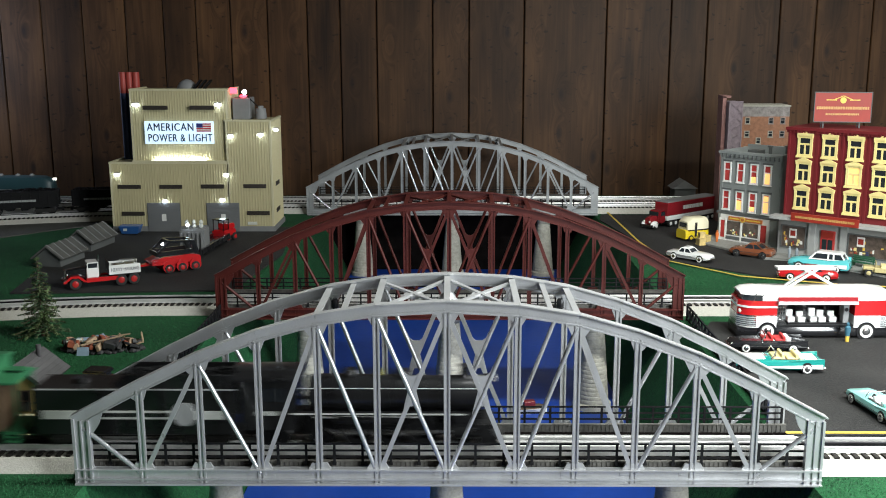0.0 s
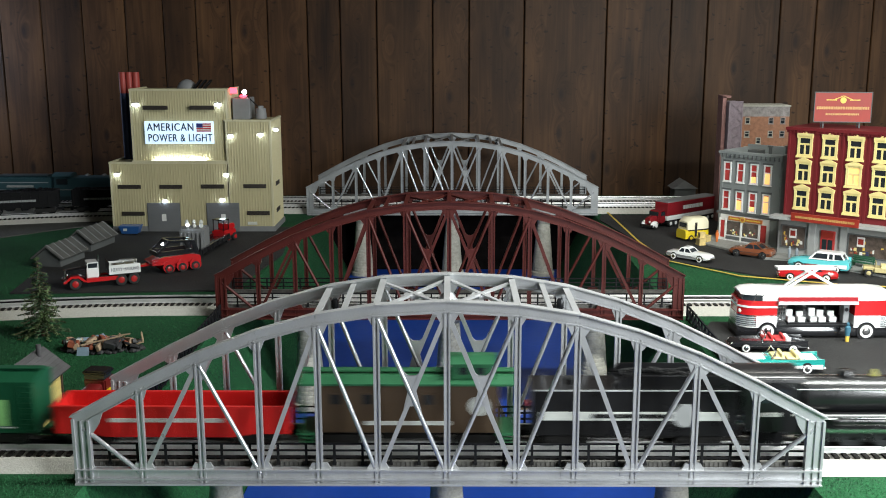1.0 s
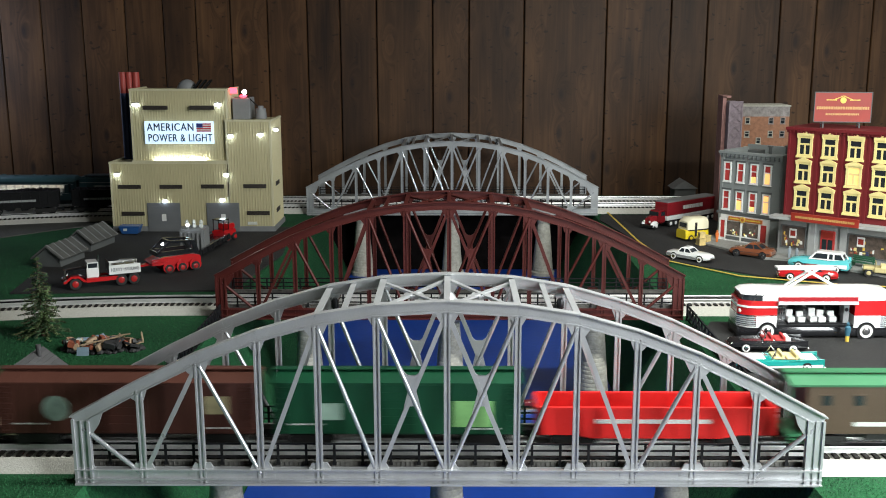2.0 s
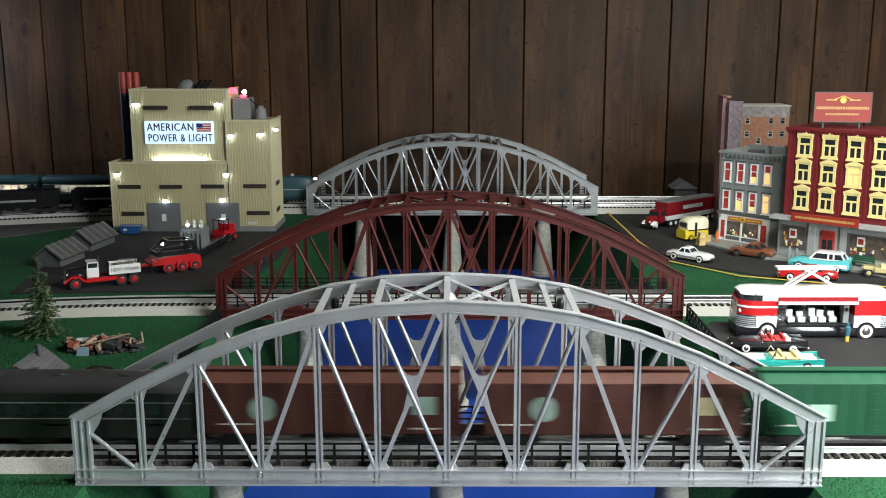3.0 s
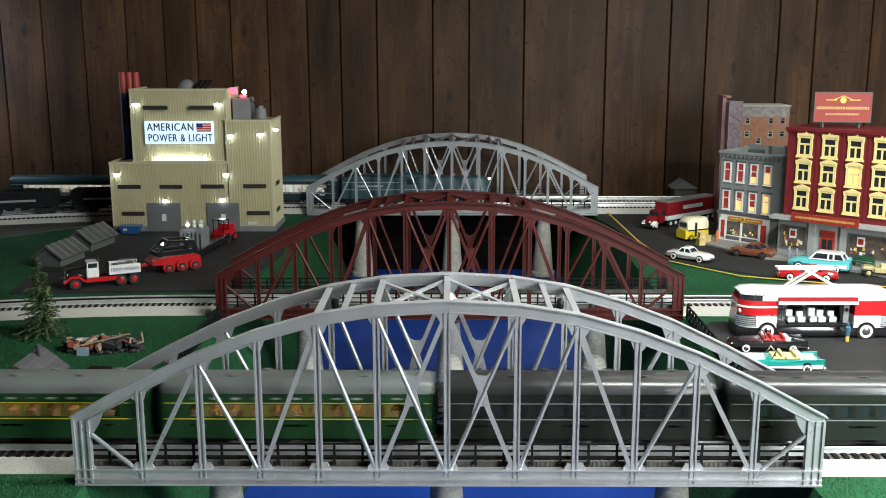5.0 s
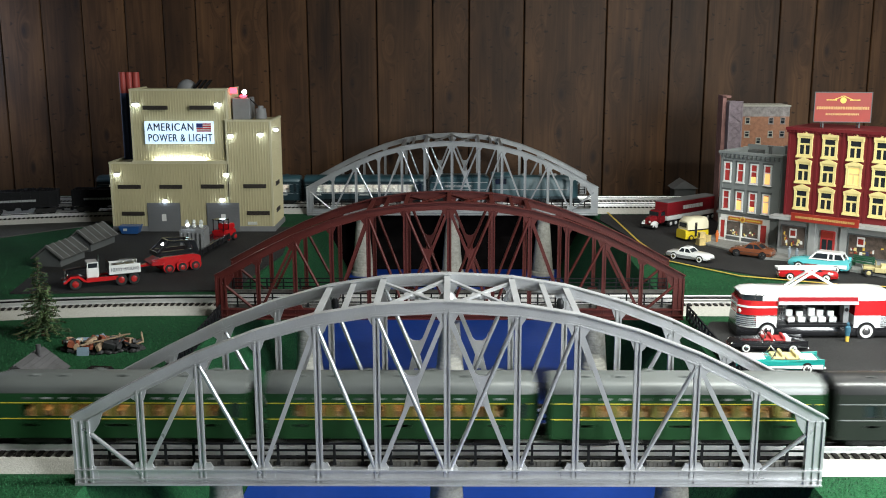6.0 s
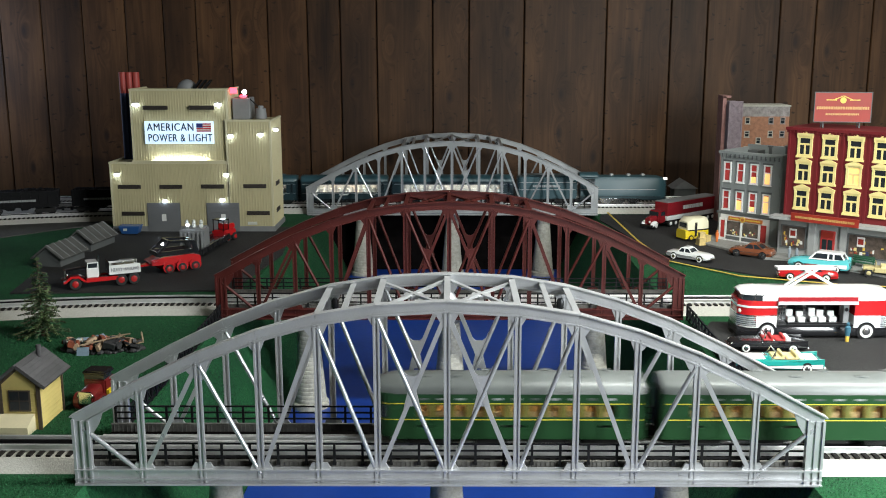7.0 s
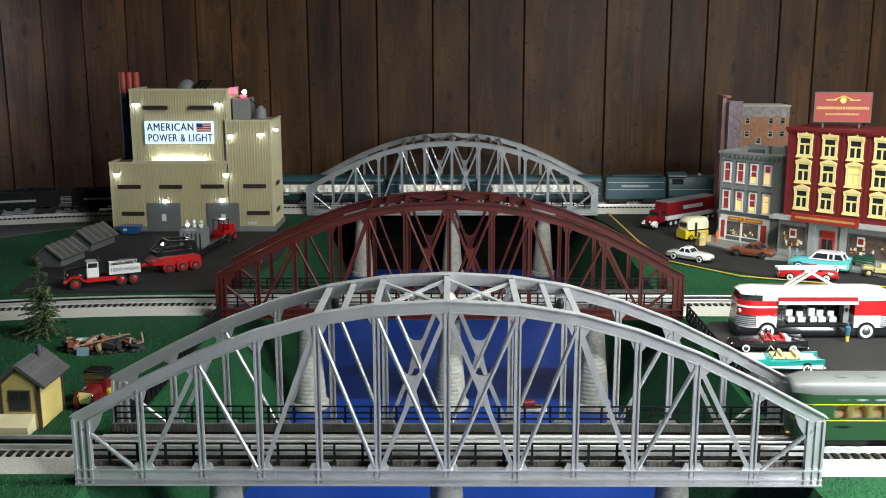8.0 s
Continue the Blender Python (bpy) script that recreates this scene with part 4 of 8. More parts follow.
        for x in (0.13, 0.165, -0.125, -0.15):
            part("pony_wheel", M().lathe([(0.004, -0.003), (0.0115, -0.003), (0.0115, 0.002), (0.013, 0.003), (0.004, 0.003)], (x, s * 0.0165, RAIL + 0.0116), 18, "y"), DARKMETAL, t, smooth=True)
        part("injector_pipe", M().cyl((-0.08, s * 0.029, 0.076), (0.07, s * 0.03, 0.077), 0.0016, n=8), STEEL, t)
        part("air_tank", M().cyl((-0.05, s * 0.028, 0.072), (0.05, s * 0.028, 0.072), 0.006, n=14), LOCOBLACK, t, smooth=True)
    part("frame", M().box(-h + 0.01, h - 0.02, -0.009, 0.009, 0.045, 0.08), LOCOBLACK, t)
    part("pilot", M().prism([(h - 0.03, 0.060), (h - 0.012, 0.060), (h + 0.004, 0.034), (h - 0.03, 0.034)], "y", -0.026, 0.026), LOCOBLACK, t)
    part("pilot_deck", M().box(h - 0.045, h - 0.008, -0.03, 0.03, 0.06, 0.066), LOCOBLACK, t)
    return t


def tender(L):
    t = thing("tender", Matrix(), "black coal tender with a white lettering band", "train car", group="train cars on the near track")
    h, w = L / 2, 0.0325
    part("body", M().box(-h, h, -w, w, 0.05, 0.118), LOCOBLACK, t, bevel=0.0015)
    part("coal_bunker", M().prism([(-0.03, 0.117), (h - 0.004, 0.117), (h - 0.004, 0.138), (-0.015, 0.138), (-0.03, 0.126)], "y", -0.03, -0.028).prism([(-0.03, 0.117), (h - 0.004, 0.117), (h - 0.004, 0.138), (-0.015, 0.138), (-0.03, 0.126)], "y", 0.028, 0.03).box(-0.03, h - 0.004, -0.028, 0.028, 0.117, 0.124), LOCOBLACK, t)
    rnd = random.Random(4)
    m = M()
    for i in range(160):
        x, y = rnd.uniform(-0.02, h - 0.012), rnd.uniform(-0.024, 0.024)
        s = rnd.uniform(0.003, 0.0055)
        m.ball((x, y, 0.126 + 0.012 * (1 - abs(y) / 0.026) + rnd.uniform(-0.002, 0.002)), s, s * 0.8, s * 0.7, 5, 3)
    tagged(part("coal", m, BLACK, t, "heaped black coal lumps"), kind="stuff")
    part("water_hatch", M().lathe([(0.010, 0.117), (0.010, 0.125), (0.006, 0.127)], (-h + 0.06, 0, 0), 14), LOCOBLACK, t, smooth=True)
    part("lettering_band", M().box(-h + 0.012, h - 0.02, -w - 0.0008, -w + 0.001, 0.074, 0.0865), PALEPATCH, t, "broad white band")
    bars("lettering", -0.06, 0.05, 0.0775, 0.006, -w - 0.0014, LOCOBLACK, t, 2, "unreadable dark lettering", 9)
    part("emblem", M().cyl((h - 0.075, -w - 0.0018, 0.0815), (h - 0.075, -w, 0.0815), 0.017, n=26), LINEGREY, t, "round grey emblem")
    part("edge_rail", M().box(-h + 0.004, h - 0.004, -w - 0.0006, -w + 0.0006, 0.1165, 0.1185), LINEGREY, t)
    part("underframe", M().box(-h, h, -0.02, 0.02, 0.043, 0.05), TRUCKMAT, t)
    truck(t, -h + 0.05, True)
    truck(t, h - 0.05, True)
    coupler(t, h)
    return t


def hopper(at, L=0.25, turn=0.0):
    t = thing("hopper_car", at, "black open hopper car loaded with coal, parked", "train car", group="parked black hopper cars")
    h, w = L / 2, 0.031
    for s in (-1, 1):
        part("side", M().box(-h, h, s * w - 0.001, s * w + 0.001, 0.055, 0.108).box(-h, h, s * w - 0.003, s * w + 0.003, 0.105, 0.109), BLACK, t)
        for i in range(10):
            x = -h + 0.004 + i * (L - 0.008) / 9
            part("rib", M().box(x - 0.0015, x + 0.0015, s * w - 0.0035, s * w + 0.0035, 0.055, 0.107), BLACK, t)
        part("end", M().hexa([(s * h - 0.001, -w, 0.08), (s * h + 0.001, -w, 0.08), (s * h + 0.001, w, 0.08), (s * h - 0.001, w, 0.08), (s * h - 0.001, -w, 0.108), (s * h + 0.001, -w, 0.108), (s * h + 0.001, w, 0.108), (s * h - 0.001, w, 0.108)]), BLACK, t)
        part("bay", M().prism([(s * 0.10, 0.08), (s * 0.03, 0.046), (s * 0.012, 0.046), (s * 0.0, 0.08)], "y", -w, w), BLACK, t)
    bars("lettering", -0.08, 0.06, 0.075, 0.007, -w - 0.0042, LINEGREY, t, 2, "unreadable pale lettering", 11)
    rnd = random.Random(6)
    m = M().box(-h + 0.002, h - 0.002, -w + 0.002, w - 0.002, 0.08, 0.106)
    for i in range(110):
        x, y = rnd.uniform(-h + 0.01, h - 0.01), rnd.uniform(-w + 0.006, w - 0.006)
        s = rnd.uniform(0.004, 0.007)
        m.ball((x, y, 0.106 + 0.006 * (1 - abs(y) / w) * (1 + 0.5 * math.sin(x * 30))), s, s, s * 0.7, 5, 3)
    tagged(part("coal", m, BLACK, t, "heaped black coal"), kind="stuff")
    truck(t, -h + 0.045)
    truck(t, h - 0.045)
    coupler(t, h)


PX = 1267.0
NEAR = []   # the near train: thing and its middle along the train


def add_near(ob, lo, hi):
    NEAR.append((ob, (lo + hi) / 2 / PX))


CG = "train cars on the near track"
for lo, hi, obs in ((0, 470, True), (502, 978, False), (1006, 1486, False)):
    add_near(coach("dark green passenger coach with yellow lines and lit windows" if not obs else "dark green observation coach with rounded end and yellow lines", (hi - lo) / PX - (0.016 if obs else 0), PULLGREEN, ROOFGREY, LINEYELLOW, CARLAMP, CG, obs, pillar=OLIVE), lo + (20 if obs else 0), hi)
for lo, hi in ((1510, 1982), (2010, 2490)):
    add_near(coach("near black passenger coach with thin grey lines", (hi - lo) / PX, PULLDARK, ROOFDARK, LINEDIM, None, CG, clear=False), lo, hi)
add_near(boxcar("rust red boxcar with a round pale emblem", 460 / PX, BROWNRED, BROWNROOF, [("disc", -0.098, 0.090, 0.0185, 0, DULLMINT), ("box", 0.128, 0.095, 0.034, 0.026, DULLMINT)], 20), 2510, 2970)
add_near(boxcar("rust red boxcar with a pale yellow placard", 460 / PX, BROWNRED, BROWNROOF, [("disc", -0.098, 0.090, 0.0185, 0, DULLMINT), ("box", 0.128, 0.095, 0.034, 0.026, DULLCREAM)], 20), 3008, 3468)
add_near(boxcar("bright green boxcar with a pale square placard", 438 / PX, CARGREEN, CARGREEN, [("box", 0.105, 0.083, 0.056, 0.038, LIMEPATCH), ("box", -0.095, 0.086, 0.034, 0.024, MINTPATCH)], 14), 3502, 3940)
add_near(gondola(417 / PX), 3972, 4389)
add_near(caboose(385 / PX), 4411, 4796)
add_near(tender(366 / PX), 4823, 5189)
add_near(steam_loco(458 / PX), 5195, 5653)


# the far train: a blue streamlined steam engine with silver coaches
def far_loco():
    t = thing("streamlined_locomotive", Matrix(), "blue green streamlined steam locomotive on the far track", "locomotive")
    h = 0.152
    rings = []
    for x, s, z in ((-h, 1, 0.132), (h - 0.07, 1, 0.132), (h - 0.03, 0.95, 0.130), (h - 0.008, 0.72, 0.122), (h, 0.4, 0.112)):
        w = 0.031 * s
        rings.append([(x, -w, 0.052), (x, w, 0.052), (x, w, z - 0.022), (x, w * 0.72, z - 0.006), (x, 0, z), (x, -w * 0.72, z - 0.006), (x, -w, z - 0.022)])
    part("shroud", M().loft(rings), TEALBLUE, t, smooth=True)
    part("cab_roof", M().loft([roof_ring(0.0325, 0.128, 0.142, -h - 0.004), roof_ring(0.0325, 0.128, 0.142, -h + 0.062)]), TEALBLUE, t, smooth=True)
    for s in (-1, 1):
        part("stripe", M().box(-h, h - 0.04, s * 0.0312 - 0.0005, s * 0.0312 + 0.0005, 0.082, 0.0845), LINEGREY, t, "thin pale stripe")
        part("cab_window", M().box(-h + 0.01, -h + 0.05, s * 0.0315 - 0.0008, s * 0.0315 + 0.0008, 0.102, 0.122), GLASSDARK, t)
        for x in (-0.06, -0.012, 0.036):
            part("driving_wheel", M().lathe([(0.006, -0.003), (0.022, -0.003), (0.022, 0.003), (0.006, 0.003)], (x, s * 0.0165, RAIL + 0.022), 20, "y"), CHROME, t, smooth=True)
        part("side_rod", M().beam((-0.06, s * 0.024, 0.046), (0.085, s * 0.024, 0.05), 0.005, 0.0025), CHROME, t, "bright steel side rod")
        part("skirt", M().prism([(-h, 0.06), (h - 0.02, 0.06), (h - 0.02, 0.048), (0.06, 0.048), (0.05, 0.056), (-0.075, 0.056), (-0.09, 0.046), (-h, 0.046)], "y", s * 0.031 - 0.001, s * 0.031 + 0.001), TEALDARK, t)
    part("frame", M().box(-h, h - 0.01, -0.01, 0.01, 0.042, 0.06), BLACK, t)
    part("pilot", M().prism([(h - 0.03, 0.056), (h - 0.002, 0.056), (h + 0.01, 0.034), (h - 0.03, 0.034)], "y", -0.024, 0.024), TEALDARK, t)
    part("headlight", M().cyl((h - 0.006, 0, 0.118), (h + 0.004, 0, 0.118), 0.004, n=12), HEADLIGHT, t, "glowing headlight")
    for x in (-0.04, 0.02, 0.07):
        part("dome", M().lathe([(0.008, 0.128), (0.007, 0.134), (0.003, 0.137)], (x, 0, 0), 12), LINEGREY, t, smooth=True)
    return t


def far_tender():
    t = thing("streamlined_tender", Matrix(), "blue green streamlined tender on the far track", "train car", group="cars of the far train")
    h, w = 0.105, 0.032
    part("body", M().box(-h, h, -w, w, 0.05, 0.128), TEALBLUE, t, bevel=0.004, smooth=True)
    part("deck", M().box(-h + 0.02, h - 0.01, -w + 0.006, w - 0.006, 0.128, 0.134), TEALDARK, t, bevel=0.002)
    for z in (0.082, 0.108):
        part("stripe", M().box(-h + 0.006, h - 0.006, -w - 0.0005, w + 0.0005, z, z + 0.0022), LINEGREY, t, "thin pale stripe")
    bars("lettering", -0.05, 0.045, 0.092, 0.008, -w - 0.0008, LINEGREY, t, 2, "unreadable pale lettering", 13)
    part("underframe", M().box(-h, h, -0.015, 0.015, 0.043, 0.05), TRUCKMAT, t)
    truck(t, -h + 0.045, True)
    truck(t, h - 0.045, True)
    coupler(t, h)
    return t


FAR = [(far_loco(), -0.152), (far_tender(), -0.152 * 2 - 0.012 - 0.105)]
front = -0.152 * 2 - 0.012 - 0.21 - 0.016
for length in (0.425, 0.305, 0.395):
    FAR.append((coach("silver grey passenger coach with lit windows, blue roof and skirt", length, TEALDARK, TEALBLUE, SILVERCAR, CARLAMPWHITE, "cars of the far train", big=True, inside=WHITE, pillar=SILVERCAR, windows=max(6, round(length / 0.036))), front - length / 2))
    front -= length + 0.018

# ---- buildings ----
SIDING = mk("cream_siding", (0.47, 0.42, 0.25), 0.6, var=0.08, scale=12, bump=0.03)
SIDINGEDGE = mk("cream_trim", (0.54, 0.50, 0.33), 0.6, var=0.08)
LOUVRE = mk("louvre_brown", (0.035, 0.028, 0.022), 0.6, var=0.2)
DOORGREY = mk("roller_door_grey", (0.15, 0.155, 0.16), 0.55, var=0.12)
LAMPWHITE = glow("lamp_white", (0.74, 0.86, 1.0), 20.0)
UPLIGHT = glow("uplight_white", (0.86, 0.95, 1.0), 50.0)
LAMPRED = glow("lamp_red", (1.0, 0.05, 0.08), 6.0)
SIGNGLOW = mk("lit_sign", (0.62, 0.80, 1.0), 0.5, var=0.03, emit=0.85)
SIGNINK = mk("sign_ink", (0.02, 0.02, 0.05), 0.5)
FLAGRED = mk("flag_red", (0.55, 0.03, 0.04), 0.5)
FLAGBLUE = mk("flag_blue", (0.03, 0.04, 0.2), 0.5)
STACKRED = mk("stack_red", (0.35, 0.05, 0.04), 0.5, var=0.2)
STACKBLUE = mk("stack_blue", (0.03, 0.05, 0.14), 0.5, var=0.2)
BRICKGREY = mk("grey_building", (0.23, 0.245, 0.24), 0.7, var=0.12, scale=20, bump=0.15)
TRIMDARK = mk("dark_grey_trim", (0.10, 0.105, 0.105), 0.65, var=0.15)
MAROON = mk("maroon_wall", (0.15, 0.010, 0.013), 0.55, var=0.12, scale=18, bump=0.08)
CREAM = mk("cream_trim_paint", (0.80, 0.66, 0.28), 0.55, var=0.08)
REDSASH = mk("red_curtain", (0.45, 0.035, 0.03), 0.7, var=0.3, scale=60)
WARMPANE = mk("lit_window_blind", (1.0, 0.55, 0.18), 0.6, var=0.25, scale=50, emit=0.9)
STOREGREY = mk("storefront_grey", (0.36, 0.36, 0.35), 0.65, var=0.12)
SIGNRED = mk("sign_red", (0.30, 0.026, 0.014), 0.5, var=0.12)
SIGNDIM = mk("sign_dull_gold", (0.55, 0.30, 0.10), 0.5, var=0.2)
SIGNGOLD = mk("sign_gold", (0.75, 0.5, 0.08), 0.45, var=0.1)
ORANGESIGN = mk("sign_orange", (0.50, 0.16, 0.04), 0.5, var=0.2)
BRICKORANGE = mk("orange_brick", (0.36, 0.17, 0.10), 0.8, var=0.35, scale=90, bump=0.3)
BRICKPURPLE = mk("mauve_brick", (0.30, 0.24, 0.27), 0.8, var=0.3, scale=90, bump=0.3)
BRICKGREYSTAIN = mk("stained_grey_brick", (0.30, 0.27, 0.26), 0.85, var=0.5, scale=70, bump=0.3, dirt=0.6)
BRICKPINK = mk("pink_brick", (0.36, 0.19, 0.17), 0.8, var=0.25, scale=90, bump=0.2)
SIDEWALK = speckled("sidewalk", (0.20, 0.20, 0.19), (0.32, 0.32, 0.30), 160, bump=0.2)
APRON = speckled("gravel_apron", (0.05, 0.05, 0.046), (0.12, 0.118, 0.11), 220, bump=0.5)
SHEDYELLOW = mk("shed_yellow", (0.62, 0.50, 0.18), 0.65, var=0.1, scale=20)
SHINGLE = mk("grey_shingle", (0.075, 0.072, 0.075), 0.85, var=0.25, scale=60, bump=0.2, jitter=0.2)
TRIMBROWN = mk("brown_trim", (0.07, 0.05, 0.035), 0.7)
STOOP = mk("stoop_cream", (0.66, 0.58, 0.38), 0.7, var=0.1)
POSTER = mk("poster_mixed", (0.10, 0.07, 0.055), 0.6, var=0.8, scale=55)


TARP = mk("weathered_sheet", (0.085, 0.085, 0.08), 0.8, var=0.4, scale=35, bump=0.2)


def words(text, size, mat, parent, m, label, bold=0.0):
    cu = bpy.data.curves.new("lettering", "FONT")
    cu.body, cu.size, cu.extrude, cu.align_x, cu.space_character = text, size, 0.0004, "LEFT", 1.0 + 6 * bold / size
    tmp = new("lettering_tmp", cu)
    me = bpy.data.meshes.new_from_object(tmp.evaluated_get(bpy.context.evaluated_depsgraph_get()))
    bpy.data.objects.remove(tmp)
    w = max(v.co.x for v in me.vertices) - min(v.co.x for v in me.vertices)
    if bold:
        # a heavier weight: the letters laid over themselves, each a little aside and behind
        bm = bmesh.new()
        for k in (0, 1, 2):
            seen = len(bm.verts)
            bm.from_mesh(me)
            bm.verts.ensure_lookup_table()
            for v in bm.verts[seen:]:
                v.co += Vector((bold * k, bold * 0.5 * (k % 2), -0.00012 * k))
        bm.to_mesh(me)
        bm.free()
    me.materials.clear()
    me.materials.append(mat)
    ob = new("lettering", me)
    ob.parent = parent
    ob.matrix_basis = m
    ob["label"] = label
    return ob, w


def ribbed(x0, x1, z0, z1, y, d=0.0016, pitch=0.0085, thick=0.004):
    """A sheet of vertical ribbed siding facing -y."""
    pts = []
    n = max(2, round((x1 - x0) / pitch))
    p = (x1 - x0) / n
    for i in range(n):
        a = x0 + i * p
        pts += [(a, y), (a + p * 0.55, y), (a + p * 0.62, y - d), (a + p * 0.93, y - d)]
    pts += [(x1, y), (x1, y + thick), (x0, y + thick)]
    return M().prism(pts, "z", z0, z1)


def power_building():
    t = thing("power_building", Matrix.Translation((0.007, 1.842, 0.004)), "cream corrugated power building with lit wall lamps and sign", "building")
    part("foundation", M().box(-1.086, -0.568, -0.003, 0.185, 0.0, 0.0165), GREYPAINT, t, "grey concrete base")
    # three blocks: low hall, tower, wing
    def block(x0, x1, y0, y1, z0, z1):
        part("wall", M().box(x0 + 0.002, x1 - 0.002, y0 + 0.003, y1, z0, z1 - 0.002), SIDING, t)
        part("siding", ribbed(x0, x1, z0, z1, y0), SIDING, t)
        s = ribbed(y0, y1, z0, z1, 0)
        s.turned(Matrix.Translation((x1, 0, 0)) @ Matrix.Rotation(math.pi / 2, 4, "Z"))
        part("siding", s, SIDING, t)
        part("parapet", M().box(x0 - 0.003, x1 + 0.003, y0 - 0.003, y0 + 0.003, z1 - 0.003, z1 + 0.003).box(x0 - 0.003, x0 + 0.003, y0, y1, z1 - 0.003, z1 + 0.003).box(x1 - 0.003, x1 + 0.003, y0, y1, z1 - 0.003, z1 + 0.003), SIDINGEDGE, t)
        part("corner_trim", M().box(x1 - 0.004, x1 + 0.002, y0 - 0.0025, y0 + 0.004, z0, z1), SIDINGEDGE, t)
        part("corner_trim", M().box(x0 - 0.002, x0 + 0.004, y0 - 0.0025, y0 + 0.004, z0, z1), SIDINGEDGE, t)
    block(-1.084, -0.712, 0.0, 0.18, 0.0165, 0.219)
    block(-1.010, -0.708, 0.012, 0.18, 0.219, 0.446)
    block(-0.7115, -0.573, 0.0, 0.18, 0.0165, 0.351)

    def louvre(x, z, w=0.072, h=0.0125):
        f = part("louvre_window", M().box(x, x + w, -0.004, 0.002, z, z + h), LOUVRE, t, "dark brown louvre window")
        for k in range(4):
            part("slat", M().box(x + 0.002, x + w - 0.002, -0.0055, -0.004, z + 0.0012 + k * h / 4, z + 0.0028 + k * h / 4), LOUVRE, f)
    for px, z in ((-1.062, 0.137), (-0.93, 0.137), (-0.798, 0.138), (-0.664, 0.139), (-1.055, 0.051), (-0.656, 0.053)):
        louvre(px, z)
    louvre(-0.968, 0.385, 0.077)
    louvre(-0.822, 0.385, 0.077)
    for z in (0.139, 0.053):
        part("side_louvre", M().box(-0.573, -0.5695, 0.05, 0.11, z, z + 0.013), LOUVRE, t, "dark louvre window")
    for x in (-0.973, -0.784):
        d = part("roller_door", M().box(x, x + 0.104, -0.0045, 0.003, 0.0, 0.092), DOORGREY, t, "grey metal roller door")
        for k in range(9):
            part("slat", M().box(x + 0.002, x + 0.102, -0.0058, -0.0045, 0.002 + k * 0.01, 0.0105 + k * 0.01), DOORGREY, d)
        part("notice", M().box(x + 0.046, x + 0.06, -0.0068, -0.0056, 0.034, 0.056), WHITE, d, "small white notice")
    part("name_plate", M().box(-0.655, -0.625, -0.004, -0.002, 0.022, 0.031), PALEPATCH, t)
    # sign with its flag
    s = part("sign_board", M().box(-0.966, -0.752, -0.003, 0.009, 0.279, 0.349), SIGNGLOW, t, "white lit sign board")
    up = Matrix.Rotation(math.pi / 2, 4, "X")
    for txt, width, x, z in (("AMERICAN", 0.146, -0.959, 0.320), ("POWER & LIGHT", 0.200, -0.957, 0.2865)):
        o, w = words(txt, 0.0335, SIGNINK, s, Matrix.Translation((x, -0.0036, z)) @ up, "dark capital letters", 0.0006)
        o.scale = (width / w, 1, 1)
    f = part("flag", M().box(-0.803, -0.757, -0.0042, -0.003, 0.317, 0.343), WHITE, s, "small painted flag")
    for k in range(4):
        part("flag_stripe", M().box(-0.803, -0.757, -0.0047, -0.0042, 0.317 + k * 0.0074, 0.3207 + k * 0.0074), FLAGRED, s)
    part("flag_canton", M().box(-0.803, -0.783, -0.0051, -0.0044, 0.330, 0.343), FLAGBLUE, s)
    # lamps
    def lamp(x, z, y=0.0, w=0.011):
        l = part("wall_lamp", M().prism([(y - 0.002, z + 0.005), (y - 0.010, z + 0.0042), (y - 0.011, z + 0.003), (y - 0.002, z + 0.003)], "x", x - w * 0.8, x + w * 0.8), GREYPAINT, t, "small wall lamp with glowing bulb")
        part("bulb", M().ball((x, y - 0.009, z - 0.002), w * 0.85, 0.006, 0.0052, 10, 6), LAMPWHITE, l, smooth=True)
    for x, z, y in ((-0.992, 0.402, 0.012), (-0.735, 0.402, 0.012), (-1.062, 0.184, 0), (-0.716, 0.183, 0), (-0.915, 0.10, 0), (-0.732, 0.103, 0), (-0.697, 0.305, 0), (-0.603, 0.309, 0), (-0.56, 0.322, 0.03)):
        lamp(x, z, y, 0.0095 if z < 0.4 else 0.013)
    part("parapet_upstand", M().box(-1.012, -0.712, -0.003, 0.001, 0.221, 0.2262), SIDINGEDGE, t)
    part("uplight", M().box(-0.945, -0.775, 0.0022, 0.0085, 0.2215, 0.2248), UPLIGHT, t, "glowing light strip below the sign")
    # roof things
    part("dome", M().ball((-0.845, 0.07, 0.444), 0.032, 0.03, 0.032, 16, 8), GREYPAINT, t, "grey dome", smooth=True)
    for k in range(3):
        part("roof_louvre", M().beam((-0.818 + k * 0.016, 0.05, 0.447), (-0.795 + k * 0.016, 0.05, 0.474), 0.005, 0.03), BLACK, t, "black slanted roof vent")
    part("roof_box", M().box(-0.70, -0.645, 0.05, 0.13, 0.35, 0.418), GREYPAINT, t, "grey plant room", bevel=0.002)
    part("warning_lamp_post", M().cyl((-0.672, 0.06, 0.418), (-0.672, 0.06, 0.428), 0.003, n=8), BLACK, t)
    part("warning_lamp", M().ball((-0.66, 0.05, 0.437), 0.008, 0.006, 0.007, 10, 6), LAMPWHITE, t, "bright rooftop lamp", smooth=True)
    part("warning_lamp", M().ball((-0.664, 0.05, 0.424), 0.012, 0.006, 0.005, 10, 6), LAMPRED, t, "red rooftop lamp", smooth=True)
    part("warning_lamp", M().box(-0.705, -0.685, 0.05, 0.06, 0.432, 0.45), LAMPRED, t, "red rooftop lamp")
